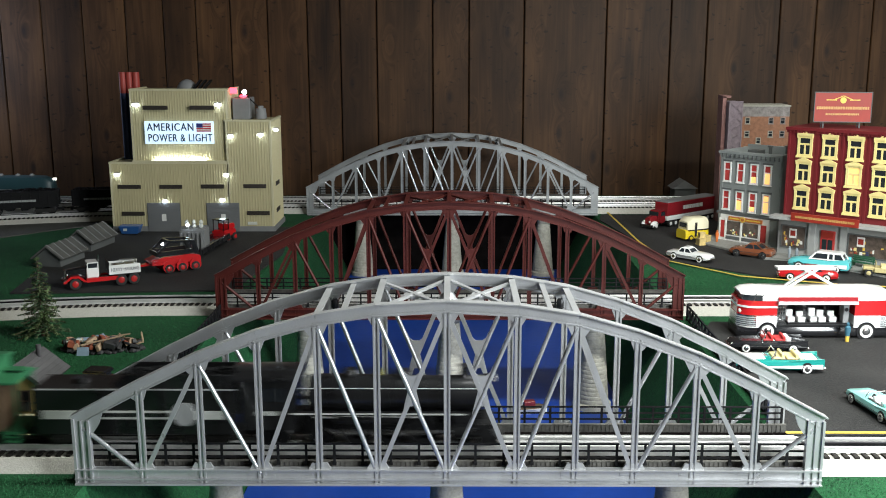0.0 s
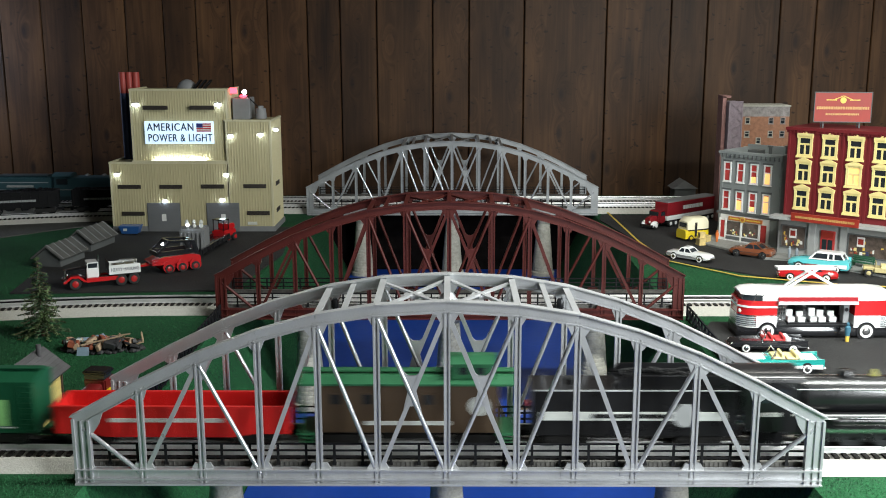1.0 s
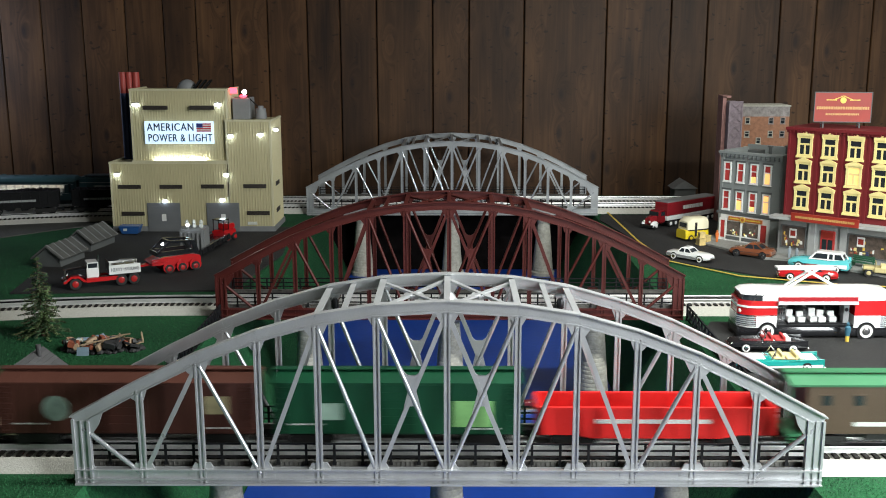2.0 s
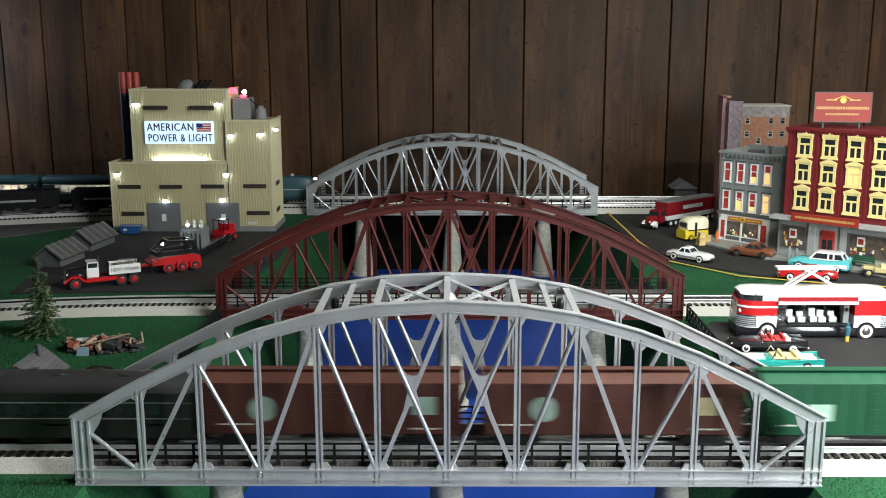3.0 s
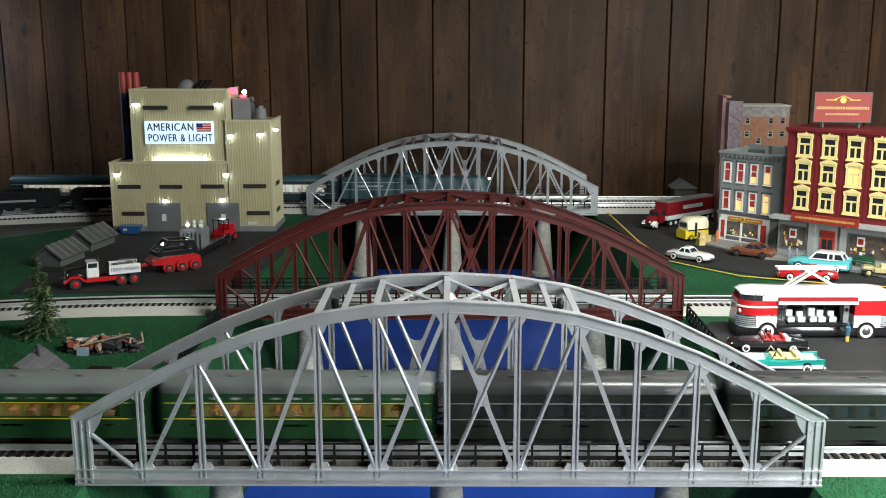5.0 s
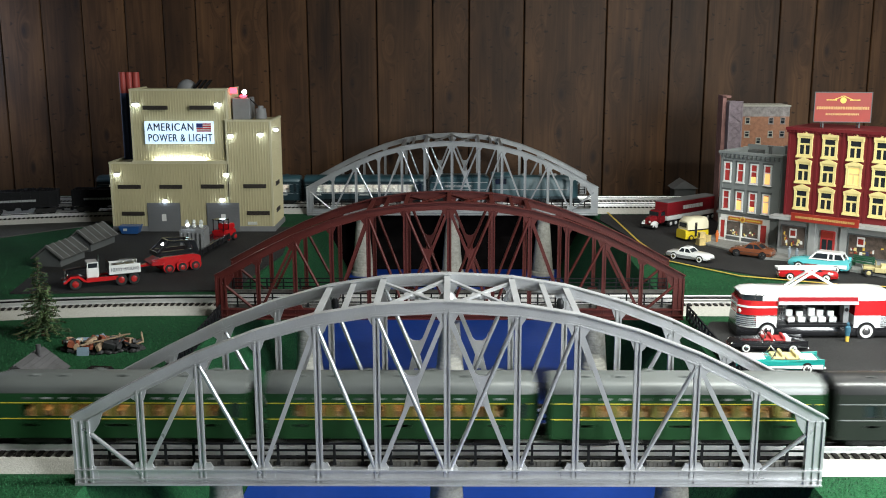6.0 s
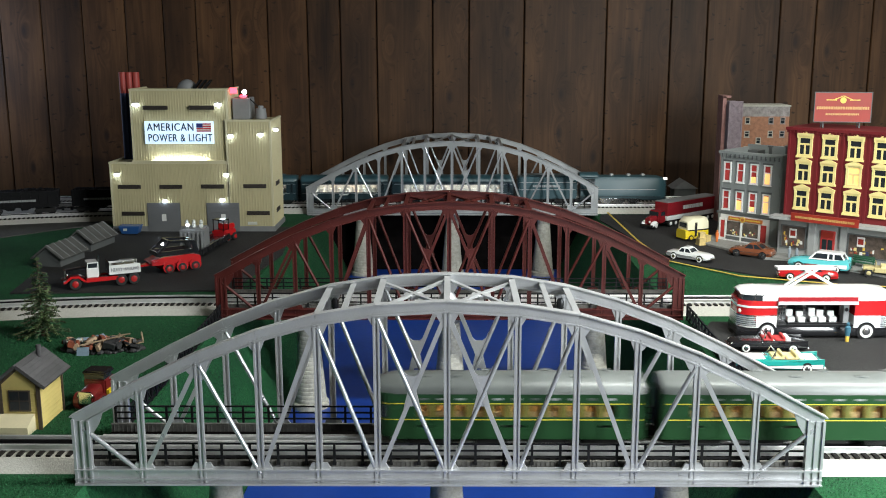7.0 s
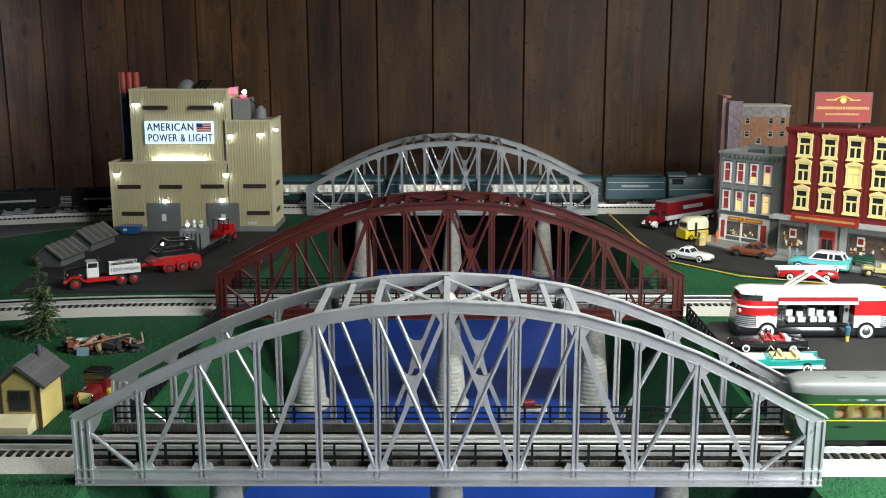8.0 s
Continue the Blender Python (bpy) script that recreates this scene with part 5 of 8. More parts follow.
    part("fan_unit", M().cyl((-0.612, 0.06, 0.353), (-0.612, 0.06, 0.385), 0.019, 0.016, 12).cyl((-0.612, 0.06, 0.385), (-0.612, 0.06, 0.393), 0.009, n=8), GREYPAINT, t, "grey fan unit", smooth=True)
    part("roof_pipe", M().beam((-0.655, 0.06, 0.425), (-0.62, 0.06, 0.39), 0.003, 0.003), BLACK, t)
    # smoke stack of three pipes beside the tower
    for k in range(3):
        x = -1.068 + k * 0.021
        p = part("chimney_pipe", M().cyl((x, 0.13, 0.0), (x, 0.13, 0.43), 0.0115, n=14), STACKBLUE, t, "dark blue smoke stack", smooth=True)
        part("chimney_top", M().cyl((x, 0.13, 0.43), (x, 0.13, 0.497), 0.0118, n=14), STACKRED, p, "red painted stack top", smooth=True)


def window_unit(t, x, z, w, h, frame_mat, glass_mat, mull=2, pediment=None, depth=0.003, sill=True):
    o = part("window", M().box(x - w / 2, x + w / 2, -0.0012, 0.002, z, z + h), glass_mat, t)
    b = w * 0.16
    part("frame", M().box(x - w / 2 - b, x - w / 2 + b * 0.3, -depth, 0.001, z - b, z + h + b).box(x + w / 2 - b * 0.3, x + w / 2 + b, -depth, 0.001, z - b, z + h + b)
         .box(x - w / 2, x + w / 2, -depth, 0.001, z - b, z + b * 0.2).box(x - w / 2, x + w / 2, -depth, 0.001, z + h - b * 0.2, z + h + b), frame_mat, o)
    m = M()
    if mull >= 2:
        m.box(x - b * 0.5, x + b * 0.5, -0.0022, 0.001, z, z + h * 0.62)
    m.box(x - w / 2, x + w / 2, -0.0022, 0.001, z + h * 0.62 - b * 0.5, z + h * 0.62 + b * 0.5)
    part("glazing_bar", m, frame_mat, o)
    if sill:
        part("sill", M().box(x - w / 2 - b * 1.5, x + w / 2 + b * 1.5, -depth - 0.002, 0.001, z - b * 1.7, z - b * 0.8), frame_mat, o)
    if pediment == "point":
        part("pediment", M().prism([(x - w * 0.72, z + h + b), (x + w * 0.72, z + h + b), (x + w * 0.72, z + h + b * 1.8), (x, z + h + b * 3.6), (x - w * 0.72, z + h + b * 1.8)], "y", -depth - 0.003, 0.001), frame_mat, o)
    elif pediment == "flat":
        part("pediment", M().box(x - w * 0.7, x + w * 0.7, -depth - 0.003, 0.001, z + h + b, z + h + b * 2.4).prism([(x - w * 0.25, z + h + b * 2.3), (x + w * 0.25, z + h + b * 2.3), (x + w * 0.12, z + h + b * 3.4), (x - w * 0.12, z + h + b * 3.4)], "y", -depth - 0.002, 0.001), frame_mat, o)
    return o


def grey_building():
    t = thing("grey_townhouse", Matrix.Translation((0.8029, 1.6952, 0.006)) @ Matrix.Rotation(-0.8193, 4, "Z"), "three-storey grey townhouse with white windows and a shop", "building", group="town buildings")
    w, h = 0.1987, 0.268
    part("wall", M().box(0, w, 0.0, 0.15, 0, h - 0.012), BRICKGREY, t)
    # flat roof behind a parapet with a stepped front cornice
    part("parapet", M().box(0, 0.006, 0.006, 0.15, h - 0.012, h + 0.004).box(w - 0.006, w, 0.006, 0.15, h - 0.012, h + 0.004).box(0, w, 0.144, 0.15, h - 0.012, h + 0.012), BRICKGREY, t)
    part("cornice", M().box(-0.004, w + 0.004, -0.009, 0.006, h - 0.004, h + 0.003).box(-0.002, w + 0.002, -0.006, 0.006, h - 0.011, h - 0.004).box(0, w, -0.0035, 0.006, h - 0.016, h - 0.011), BRICKGREY, t)
    for k in range(14):
        x = 0.008 + k * (w - 0.016) / 13
        part("bracket", M().box(x - 0.0016, x + 0.0016, -0.0075, -0.003, h - 0.0155, h - 0.0045), TRIMDARK, t)
    part("belt_course", M().box(-0.003, w + 0.003, -0.006, 0.002, 0.084, 0.091), TRIMDARK, t)
    for x in (0.003, w - 0.011):
        part("pilaster", M().box(x, x + 0.008, -0.003, 0.002, 0.0, h - 0.016), BRICKGREY, t)
    for r, z in enumerate((0.0995, 0.1835)):
        for k in range(4):
            x = 0.0251 + k * 0.0434
            lit = {(0, 1): 0.028, (0, 3): 0.050, (1, 3): 0.034, (1, 2): 0.018, (0, 2): 0.014}.get((r, k), 0)
            o = window_unit(t, x, z, 0.0185, 0.053, WHITE, REDSASH, 1, None, 0.0035)
            if lit:
                part("lit_blind", M().box(x - 0.0082, x + 0.0082, -0.0016, 0.0, z + 0.001, z + lit), WARMPANE, o, "warm lit window pane")
            part("lintel", M().box(x - 0.0155, x + 0.0155, -0.004, 0.001, z + 0.057, z + 0.0615), TRIMDARK, t)
    s = part("shop_front", M().box(0.011, 0.171, -0.004, 0.002, 0.004, 0.082), WHITE, t, "white painted shop front")
    for x in (0.011, 0.030, 0.082, 0.141, 0.167):
        part("shop_post", M().box(x - 0.0025, x + 0.0025, -0.0062, -0.003, 0.004, 0.07), WHITE, s)
    part("stall_riser", M().box(0.03, 0.141, -0.0055, -0.003, 0.009, 0.019), TRIMDARK, s, "dark panels below the windows")
    for x0, x1, mat in ((0.0145, 0.0265, REDSASH), (0.035, 0.078, POSTER), (0.087, 0.137, POSTER), (0.146, 0.163, REDSASH)):
        narrow = x1 - x0 < 0.03
        o = part("door" if narrow else "shop_window", M().box(x0, x1, -0.0055, -0.003, 0.013 if narrow else 0.023, 0.064), mat, s, "red shop door" if narrow else "dim shop window display")
        if not narrow:
            rnd = random.Random(int(x0 * 1000))
            for k in range(9):
                x, z = rnd.uniform(x0 + 0.004, x1 - 0.006), 0.024 + 0.005 * (k % 3) + rnd.uniform(0, 0.002)
                part("display_good", M().box(x - 0.002, x + 0.002, -0.0062, -0.005, z, z + rnd.uniform(0.003, 0.006)), (CREAM, SIGNRED, WHITE, SIGNGOLD)[k % 4], o)
            part("pane", M().box(x0, x1, -0.0072, -0.0069, 0.023, 0.064), PANE, s).visible_shadow = False
    sg = part("shop_sign", M().box(0.040, 0.150, -0.008, -0.003, 0.0675, 0.0785), ORANGESIGN, t, "orange brown shop sign with plain shapes")
    part("sign_emblem", M().cyl((0.088, -0.0095, 0.073), (0.088, -0.007, 0.073), 0.0085, n=18), SIGNGOLD, sg)
    part("sign_emblem", M().cyl((0.088, -0.0102, 0.073), (0.088, -0.009, 0.073), 0.005, n=18), ORANGESIGN, sg)
    bars("sign_bar", 0.045, 0.077, 0.0715, 0.0036, -0.0087, SIGNGOLD, sg, 2, "", 21)
    bars("sign_bar", 0.10, 0.145, 0.0715, 0.0036, -0.0087, SIGNGOLD, sg, 2, "", 22)
    for x, y in ((0.13, 0.05), (0.16, 0.09)):
        part("roof_vent", M().cyl((x, y, h - 0.013), (x, y, h + 0.018), 0.005, n=10).cyl((x, y, h + 0.018), (x, y, h + 0.022), 0.009, 0.007, 10), TRIMDARK, t)
    part("roof_hatch", M().box(0.05, 0.085, 0.06, 0.10, h - 0.013, h + 0.004), TRIMDARK, t, bevel=0.001)


def red_store():
    t = thing("department_store", Matrix.Translation((0.9255, 1.4789, 0.006)) @ Matrix.Rotation(-0.7344, 4, "Z"), "four-storey maroon store with cream framed windows and red roof sign", "building", group="town buildings")
    w, h, z0 = 0.42, 0.355, 0.114
    part("wall", M().box(0, w, 0.0, 0.16, z0, h), MAROON, t)
    part("cornice", M().box(-0.005, w + 0.006, -0.009, 0.166, h - 0.005, h + 0.003).box(-0.003, w + 0.003, -0.005, 0.163, h - 0.011, h - 0.005), MAROON, t)
    for k in range(40):
        x = 0.006 + k * (w - 0.012) / 39
        part("dentil", M().box(x - 0.002, x + 0.002, -0.0075, -0.004, h - 0.0105, h - 0.005), MAROON, t)
    for x in (0.004, 0.0832, 0.1512, 0.2192, 0.2872):
        part("pilaster", M().box(x - 0.003, x + 0.003, -0.0022, 0.001, z0, h - 0.011), MAROON, t)
    for r, (z, ped) in enumerate(((0.1415, "point"), (0.2145, "point"), (0.2855, "flat"))):
        for k in range(5):
            lit = (r == 1 and k == 2)
            window_unit(t, 0.0492 + k * 0.068, z, 0.031, 0.0455, CREAM, WARMPANE if lit else GLASSDARK, 2, ped, 0.004)
            for s in (-1, 1):
                x = 0.0492 + k * 0.068 + s * 0.0195
                part("window_bracket", M().box(x - 0.002, x + 0.002, -0.0065, 0.0, z - 0.007, z - 0.002).box(x - 0.002, x + 0.002, -0.0065, 0.0, z + 0.045, z + 0.051), CREAM, t)
    # storefront with a canopy
    part("store_wall", M().box(-0.012, w, 0.004, 0.16, 0, z0), STOREGREY, t, "grey storefront wall")
    part("canopy", M().box(-0.024, w + 0.01, -0.035, 0.004, z0 - 0.008, z0 + 0.001), STOREGREY, t, "pale grey canopy slab")
    sg = part("fascia_sign", M().box(0.04, 0.222, -0.040, -0.035, z0 - 0.006, z0 + 0.0155), SIGNRED, t, "long red fascia sign with gold bars")
    bars("sign_bar", 0.052, 0.212, z0 + 0.002, 0.0062, -0.0406, SIGNDIM, sg, 2, "", 31)
    rnd = random.Random(77)
    tints = (CREAM, SIGNRED, WHITE, SIGNGOLD, STACKBLUE, BRICKORANGE)
    for x0, x1, z1 in ((0.0, 0.066, 0.084), (0.186, 0.29, 0.082)):
        f = part("display_window", M().box(x0, x1, 0.001, 0.006, 0.026, z1), POSTER, t, "shop window with mixed posters")
        part("frame", M().box(x0 - 0.003, x0, -0.001, 0.006, 0.023, z1 + 0.003).box(x1, x1 + 0.003, -0.001, 0.006, 0.023, z1 + 0.003).box(x0, x1, -0.001, 0.006, 0.023, 0.026).box(x0, x1, -0.001, 0.006, z1, z1 + 0.003), TRIMDARK, f)
        part("poster", M().box(x0 + 0.022, x0 + 0.042, -0.0009, 0.002, 0.052, 0.078), WHITE, f, "pale poster")
        part("poster_print", M().box(x0 + 0.025, x0 + 0.039, -0.0013, 0.0, 0.058, 0.073), SIGNRED, f)
        for k in range(16):
            x, z = rnd.uniform(x0 + 0.004, x1 - 0.012), rnd.uniform(0.028, 0.06 if k % 2 else 0.04)
            part("display_good", M().box(x, x + rnd.uniform(0.003, 0.008), -0.0006, 0.002, z, z + rnd.uniform(0.003, 0.010)), tints[k % 6], f)
    d = part("door", M().box(0.110, 0.148, -0.001, 0.006, 0.0, 0.084), REDSASH, t, "dark red glazed shop door")
    part("door_panel", M().box(0.115, 0.1275, -0.002, 0.002, 0.030, 0.060).box(0.1305, 0.143, -0.002, 0.002, 0.030, 0.060), GLASSDARK, d)
    part("door_panel", M().box(0.115, 0.1275, -0.002, 0.002, 0.008, 0.026).box(0.1305, 0.143, -0.002, 0.002, 0.008, 0.026), TRIMBROWN, d)
    part("transom", M().box(0.113, 0.145, -0.0022, 0.002, 0.065, 0.081), SIGNRED, d)
    for x in (0.085, 0.172):
        part("pilaster", M().box(x - 0.009, x + 0.009, -0.003, 0.006, 0.0, z0 - 0.008), STOREGREY, t)
    # roof billboard on two legs
    b = part("roof_sign", M().box(-0.0775, 0.0775, 0.0, 0.005, 0.0, 0.080), SIGNRED, t, "red roof billboard with gold emblem and bars")
    b.matrix_basis = t.matrix_basis.inverted() @ Matrix.Translation((1.049, 1.43, 0.381)) @ Matrix.Rotation(-0.16, 4, "Z") @ Matrix.Diagonal((0.93, 1, 0.97, 1))
    part("board_frame", M().box(-0.079, 0.079, -0.001, 0.006, 0.0795, 0.0815).box(-0.079, 0.079, -0.001, 0.006, -0.0015, 0.0005).box(-0.079, -0.077, -0.001, 0.006, 0.0, 0.08).box(0.077, 0.079, -0.001, 0.006, 0.0, 0.08), TRIMDARK, b)
    part("emblem", M().beam((-0.024, -0.001, 0.061), (0.0, -0.001, 0.071), 0.002, 0.001).beam((0.024, -0.001, 0.061), (0.0, -0.001, 0.071), 0.002, 0.001), SIGNGOLD, b)
    part("emblem", M().cyl((0, -0.0015, 0.059), (0, 0.0, 0.059), 0.0085, n=18), SIGNGOLD, b)
    part("emblem_wing", M().box(-0.046, -0.018, -0.001, 0.0, 0.0585, 0.061).box(0.018, 0.046, -0.001, 0.0, 0.0585, 0.061), SIGNGOLD, b)
    bars("sign_bar", -0.072, 0.072, 0.034, 0.0075, -0.0008, SIGNDIM, b, 2, "", 33)
    bars("sign_bar", -0.046, 0.046, 0.018, 0.0052, -0.0008, SIGNDIM, b, 2, "", 34)
    for x in (-0.05, 0.05):
        part("sign_leg", M().beam((x, 0.008, -0.022), (x, 0.008, 0.06), 0.004, 0.004), TRIMDARK, b)
        part("sign_brace", M().beam((x, 0.008, 0.05), (x, 0.04, -0.022), 0.003, 0.003), TRIMDARK, b)


def brick_building():
    t = thing("brick_apartment", Matrix.Translation((0, 2.0, 0.004)), "orange brick apartment block behind the grey townhouse", "building", group="town buildings")
    x0, x1, h = 0.943, 1.098, 0.382
    part("wall", M().box(x0, x1, 0, 0.1, 0, h - 0.032), BRICKORANGE, t)
    part("frieze", M().box(x0, x1, -0.001, 0.1, h - 0.032, h), BRICKGREYSTAIN, t, "stained grey brick frieze")
    part("coping", M().box(x0 - 0.002, x1 + 0.002, -0.006, 0.1, h, h + 0.0045), CONCRETE, t, "pale stone coping")
    rnd = random.Random(19)
    for r, z in enumerate((0.188, 0.235, 0.285, 0.328)):
        for k in range(4):
            if (r, k) == (3, 1):
                continue
            zz = z - (0.022 if k == 1 else 0)
            window_unit(t, x0 + 0.020 + k * 0.038, zz, 0.0125, 0.017, CONCRETE if rnd.random() < 0.6 else BRICKGREYSTAIN, GLASSDARK if rnd.random() < 0.8 else CREAM, 1, None, 0.002)
    part("stair_tower", M().box(0.899, x0, -0.01, 0.09, 0, 0.396), BRICKPURPLE, t, "mauve lattice stair tower")
    part("tower_frame", M().box(0.898, 0.902, -0.013, -0.009, 0, 0.399).box(x0 - 0.004, x0, -0.013, -0.009, 0, 0.399).box(0.898, x0, -0.013, -0.009, 0.395, 0.400), BRICKPURPLE, t)
    for k in range(12):
        z = 0.012 + k * 0.032
        part("tower_brace", M().beam((0.902, -0.012, z), (0.939, -0.012, z + 0.03), 0.0016, 0.003).beam((0.939, -0.012, z), (0.902, -0.012, z + 0.03), 0.0016, 0.003), BRICKPURPLE, t)
        part("tower_band", M().box(0.899, 0.943, -0.0125, -0.01, z - 0.002, z), BRICKPURPLE, t)
    part("chimney_slab", M().box(0.885, 0.897, 0.02, 0.08, 0, 0.414), BRICKPINK, t, "pink brick end wall")
    part("slab_cap", M().box(0.884, 0.912, 0.02, 0.08, 0.409, 0.416), BRICKPINK, t)


def sidewalk():
    p = [(0.755, 1.73), (0.735, 1.655), (0.86, 1.425), (0.93, 1.40), (1.20, 1.10), (1.32, 1.2), (1.0, 1.75), (0.86, 1.78)]
    tagged(part("pavement", M().prism(p, "z", 0.0, 0.0105), SIDEWALK, bevel=0.0015), "pale grey raised pavement before the shops", "pavement", kind="structure")


def yellow_shed():
    t = thing("yellow_shed", Matrix.Translation((-0.664, 0.2373, 0.0)) @ Matrix.Rotation(-0.012, 4, "Z"), "small yellow trackside shed with grey gabled roof", "shed")
    w, d, h = 0.030, 0.042, 0.0755
    body = M().prism([(-w, 0.0), (w, 0.0), (w, h), (0, h + 0.0255), (-w, h)], "y", -d, d)
    part("wall", body, SHEDYELLOW, t)
    for k in range(9):
        z = 0.006 + k * 0.0075
        part("clapboard", M().box(-w - 0.0008, w + 0.0008, -d - 0.0008, d + 0.0008, z, z + 0.0008), SHEDYELLOW, t)
    for s in (-1, 1):
        a, b = Vector((0, 0, 0.1045)), Vector((s * 0.0432, 0, 0.0698))
        n = Vector((0, 1, 0))
        r = part("roof", M().beam(a, b, 0.1006, 0.004, (b - a).cross(n)), SHINGLE, t, "grey shingled roof slope")
        for k in range(7):
            c = a + (b - a) * ((k + 0.5) / 7)
            up = (b - a).cross(n).normalized() * (0.003 if s > 0 else -0.003)
            up = up if up.z > 0 else -up
            part("shingle_course", M().beam(c + up * 0.8 - (b - a) * 0.07, c + up - (b - a) * -0.07, 0.1006, 0.0012, (b - a).cross(n)), SHINGLE, r)
        for y in (-d - 0.001, d + 0.0012):
            part("corner_board", M().box(s * w - 0.003, s * w + 0.003, y - 0.0012, y + 0.0012, 0, h), TRIMBROWN, t, "dark brown trim board")
            part("barge_board", M().beam((0, y, h + 0.0245), (s * (w + 0.004), y, h - 0.0055), 0.004, 0.003), TRIMBROWN, t)
    f = part("window", M().box(-0.017, 0.017, -d - 0.002, -d + 0.001, 0.030, 0.064), TRIMBROWN, t, "brown framed window")
    for i in (0, 1):
        for j in (0, 1):
            part("pane", M().box(-0.0145 + i * 0.0155, -0.001 + i * 0.0155, -d - 0.003, -d, 0.033 + j * 0.0155, 0.0465 + j * 0.0155), GLASSDARK, f)
    part("chimney", M().cyl((0.009, 0.018, h + 0.012), (0.009, 0.018, h + 0.044), 0.004, n=12), SHINGLE, t, smooth=True)
    part("stoop", M().prism([(-d - 0.03, 0.0), (-d, 0.0), (-d, 0.026), (-d - 0.004, 0.026), (-d - 0.03, 0.014)], "x", -0.036, 0.022), STOOP, t, "cream loading stoop")


def lean_to(x, y, turn, w, d, h):
    t = thing("canvas_shelter", Matrix.Translation((x, y, 0.002)) @ Matrix.Rotation(turn, 4, "Z"), "weathered grey gabled storage shelter on the grass", "shelter", group="grey storage shelters")
    part("wall", M().prism([(-w, 0), (w, 0), (w, h * 0.45), (0, h * 0.94), (-w, h * 0.45)], "y", -d, d), TRIMDARK, t)
    for s in (-1, 1):
        a, b = Vector((0, 0, h)), Vector((s * (w + 0.01), 0, h * 0.4))
        part("roof", M().beam(a, b, 2 * d + 0.016, 0.004, (b - a).cross(Vector((0, 1, 0)))), TARP, t, "grey sheet roof")
        for k in range(5):
            yy = -d + k * d / 2
            part("batten", M().beam(Vector((0, yy, h + 0.003)), Vector((s * (w + 0.01), yy, h * 0.4 + 0.003)), 0.003, 0.002, (b - a).cross(Vector((0, 1, 0)))), GREYPAINT, t)


power_building()
sidewalk()
grey_building()
red_store()
brick_building()
yellow_shed()
lean_to(-1.072, 1.39, -0.16, 0.036, 0.062, 0.058)
lean_to(-1.062, 1.60, -0.16, 0.036, 0.070, 0.062)
t = thing("low_shed", Matrix.Translation((0.885, 2.55, 0.0)), "low grey gabled shed by the far track", "shed")
part("wall", M().box(-0.035, 0.045, -0.04, 0.04, 0, 0.045), TRIMDARK, t)
part("roof", M().prism([(-0.045, 0.043), (0.055, 0.043), (0.0, 0.075)], "y", -0.045, 0.045), GREYPAINT, t, "grey gabled roof")
track("siding_track", 2.09, ((-2.1, -1.10),), "three-rail siding on pale grey roadbed, gently curved", bend=0.30, start=0.95)
for hx, hl in ((-1.455, 0.26), (-1.165, 0.24), (-1.73, 0.25)):
    hopper(Matrix.Translation((hx, 2.09 - 0.30 * (abs(hx) - 0.95) ** 2, 0)) @ Matrix.Rotation(math.atan(0.60 * (abs(hx) - 0.95)), 4, "Z"), hl)
tagged(part("pavement", M().prism([(-1.10, 2.02), (-1.207, 1.937), (-1.277, 1.876), (-1.396, 1.75), (-2.1, 1.45), (-2.1, 2.0), (-1.4, 2.06), (-1.10, 2.12)], "z", 0.0, 0.003), APRON), "grey gravel apron beside the siding", "gravel", kind="structure")

# ---- model vehicles; local x is forward, the origin on the ground ----
def paint(name, col, rough=0.22):
    return mk(name, col, rough, 0.0, var=0.06, scale=20, bump=0.0, coat=0.6)


CARWHITE = paint("car_white", (0.80, 0.80, 0.79))
CARBROWN = paint("car_brown", (0.20, 0.065, 0.03))
CARAQUA = paint("car_aqua", (0.12, 0.55, 0.58))
CARTEAL = paint("car_teal", (0.01, 0.25, 0.22))
CARMINT = paint("car_mint", (0.28, 0.62, 0.58))
CARRED = paint("car_red", (0.50, 0.012, 0.015))
CARBLACK = paint("car_black", (0.012, 0.012, 0.014))
CARYELLOW = paint("car_yellow", (0.78, 0.58, 0.03))
CARCREAM = paint("car_cream", (0.78, 0.72, 0.52))
CARTAN = paint("car_tan", (0.50, 0.42, 0.20), 0.5)
CARBLUE = paint("car_blue", (0.02, 0.10, 0.38))
SEATCREAM = mk("seat_cream", (0.72, 0.62, 0.30), 0.6)
SEATRED = mk("seat_red", (0.45, 0.02, 0.02), 0.6)
WHEELRED = paint("wheel_red", (0.42, 0.02, 0.02))
LAMPLENS = mk("lamp_lens", (0.75, 0.75, 0.70), 0.1, var=0.05)
TAILRED = mk("tail_lens", (0.5, 0.01, 0.01), 0.15)


def section(x, w, zb, zt, tuck=0.86):
    zm = zb + (zt - zb) * 0.55
    return [(x, -w * tuck, zb), (x, w * tuck, zb), (x, w, zb + (zt - zb) * 0.25), (x, w, zm), (x, w * 0.93, zt - (zt - zb) * 0.1), (x, w * 0.72, zt),
            (x, -w * 0.72, zt), (x, -w * 0.93, zt - (zt - zb) * 0.1), (x, -w, zm), (x, -w, zb + (zt - zb) * 0.25)]


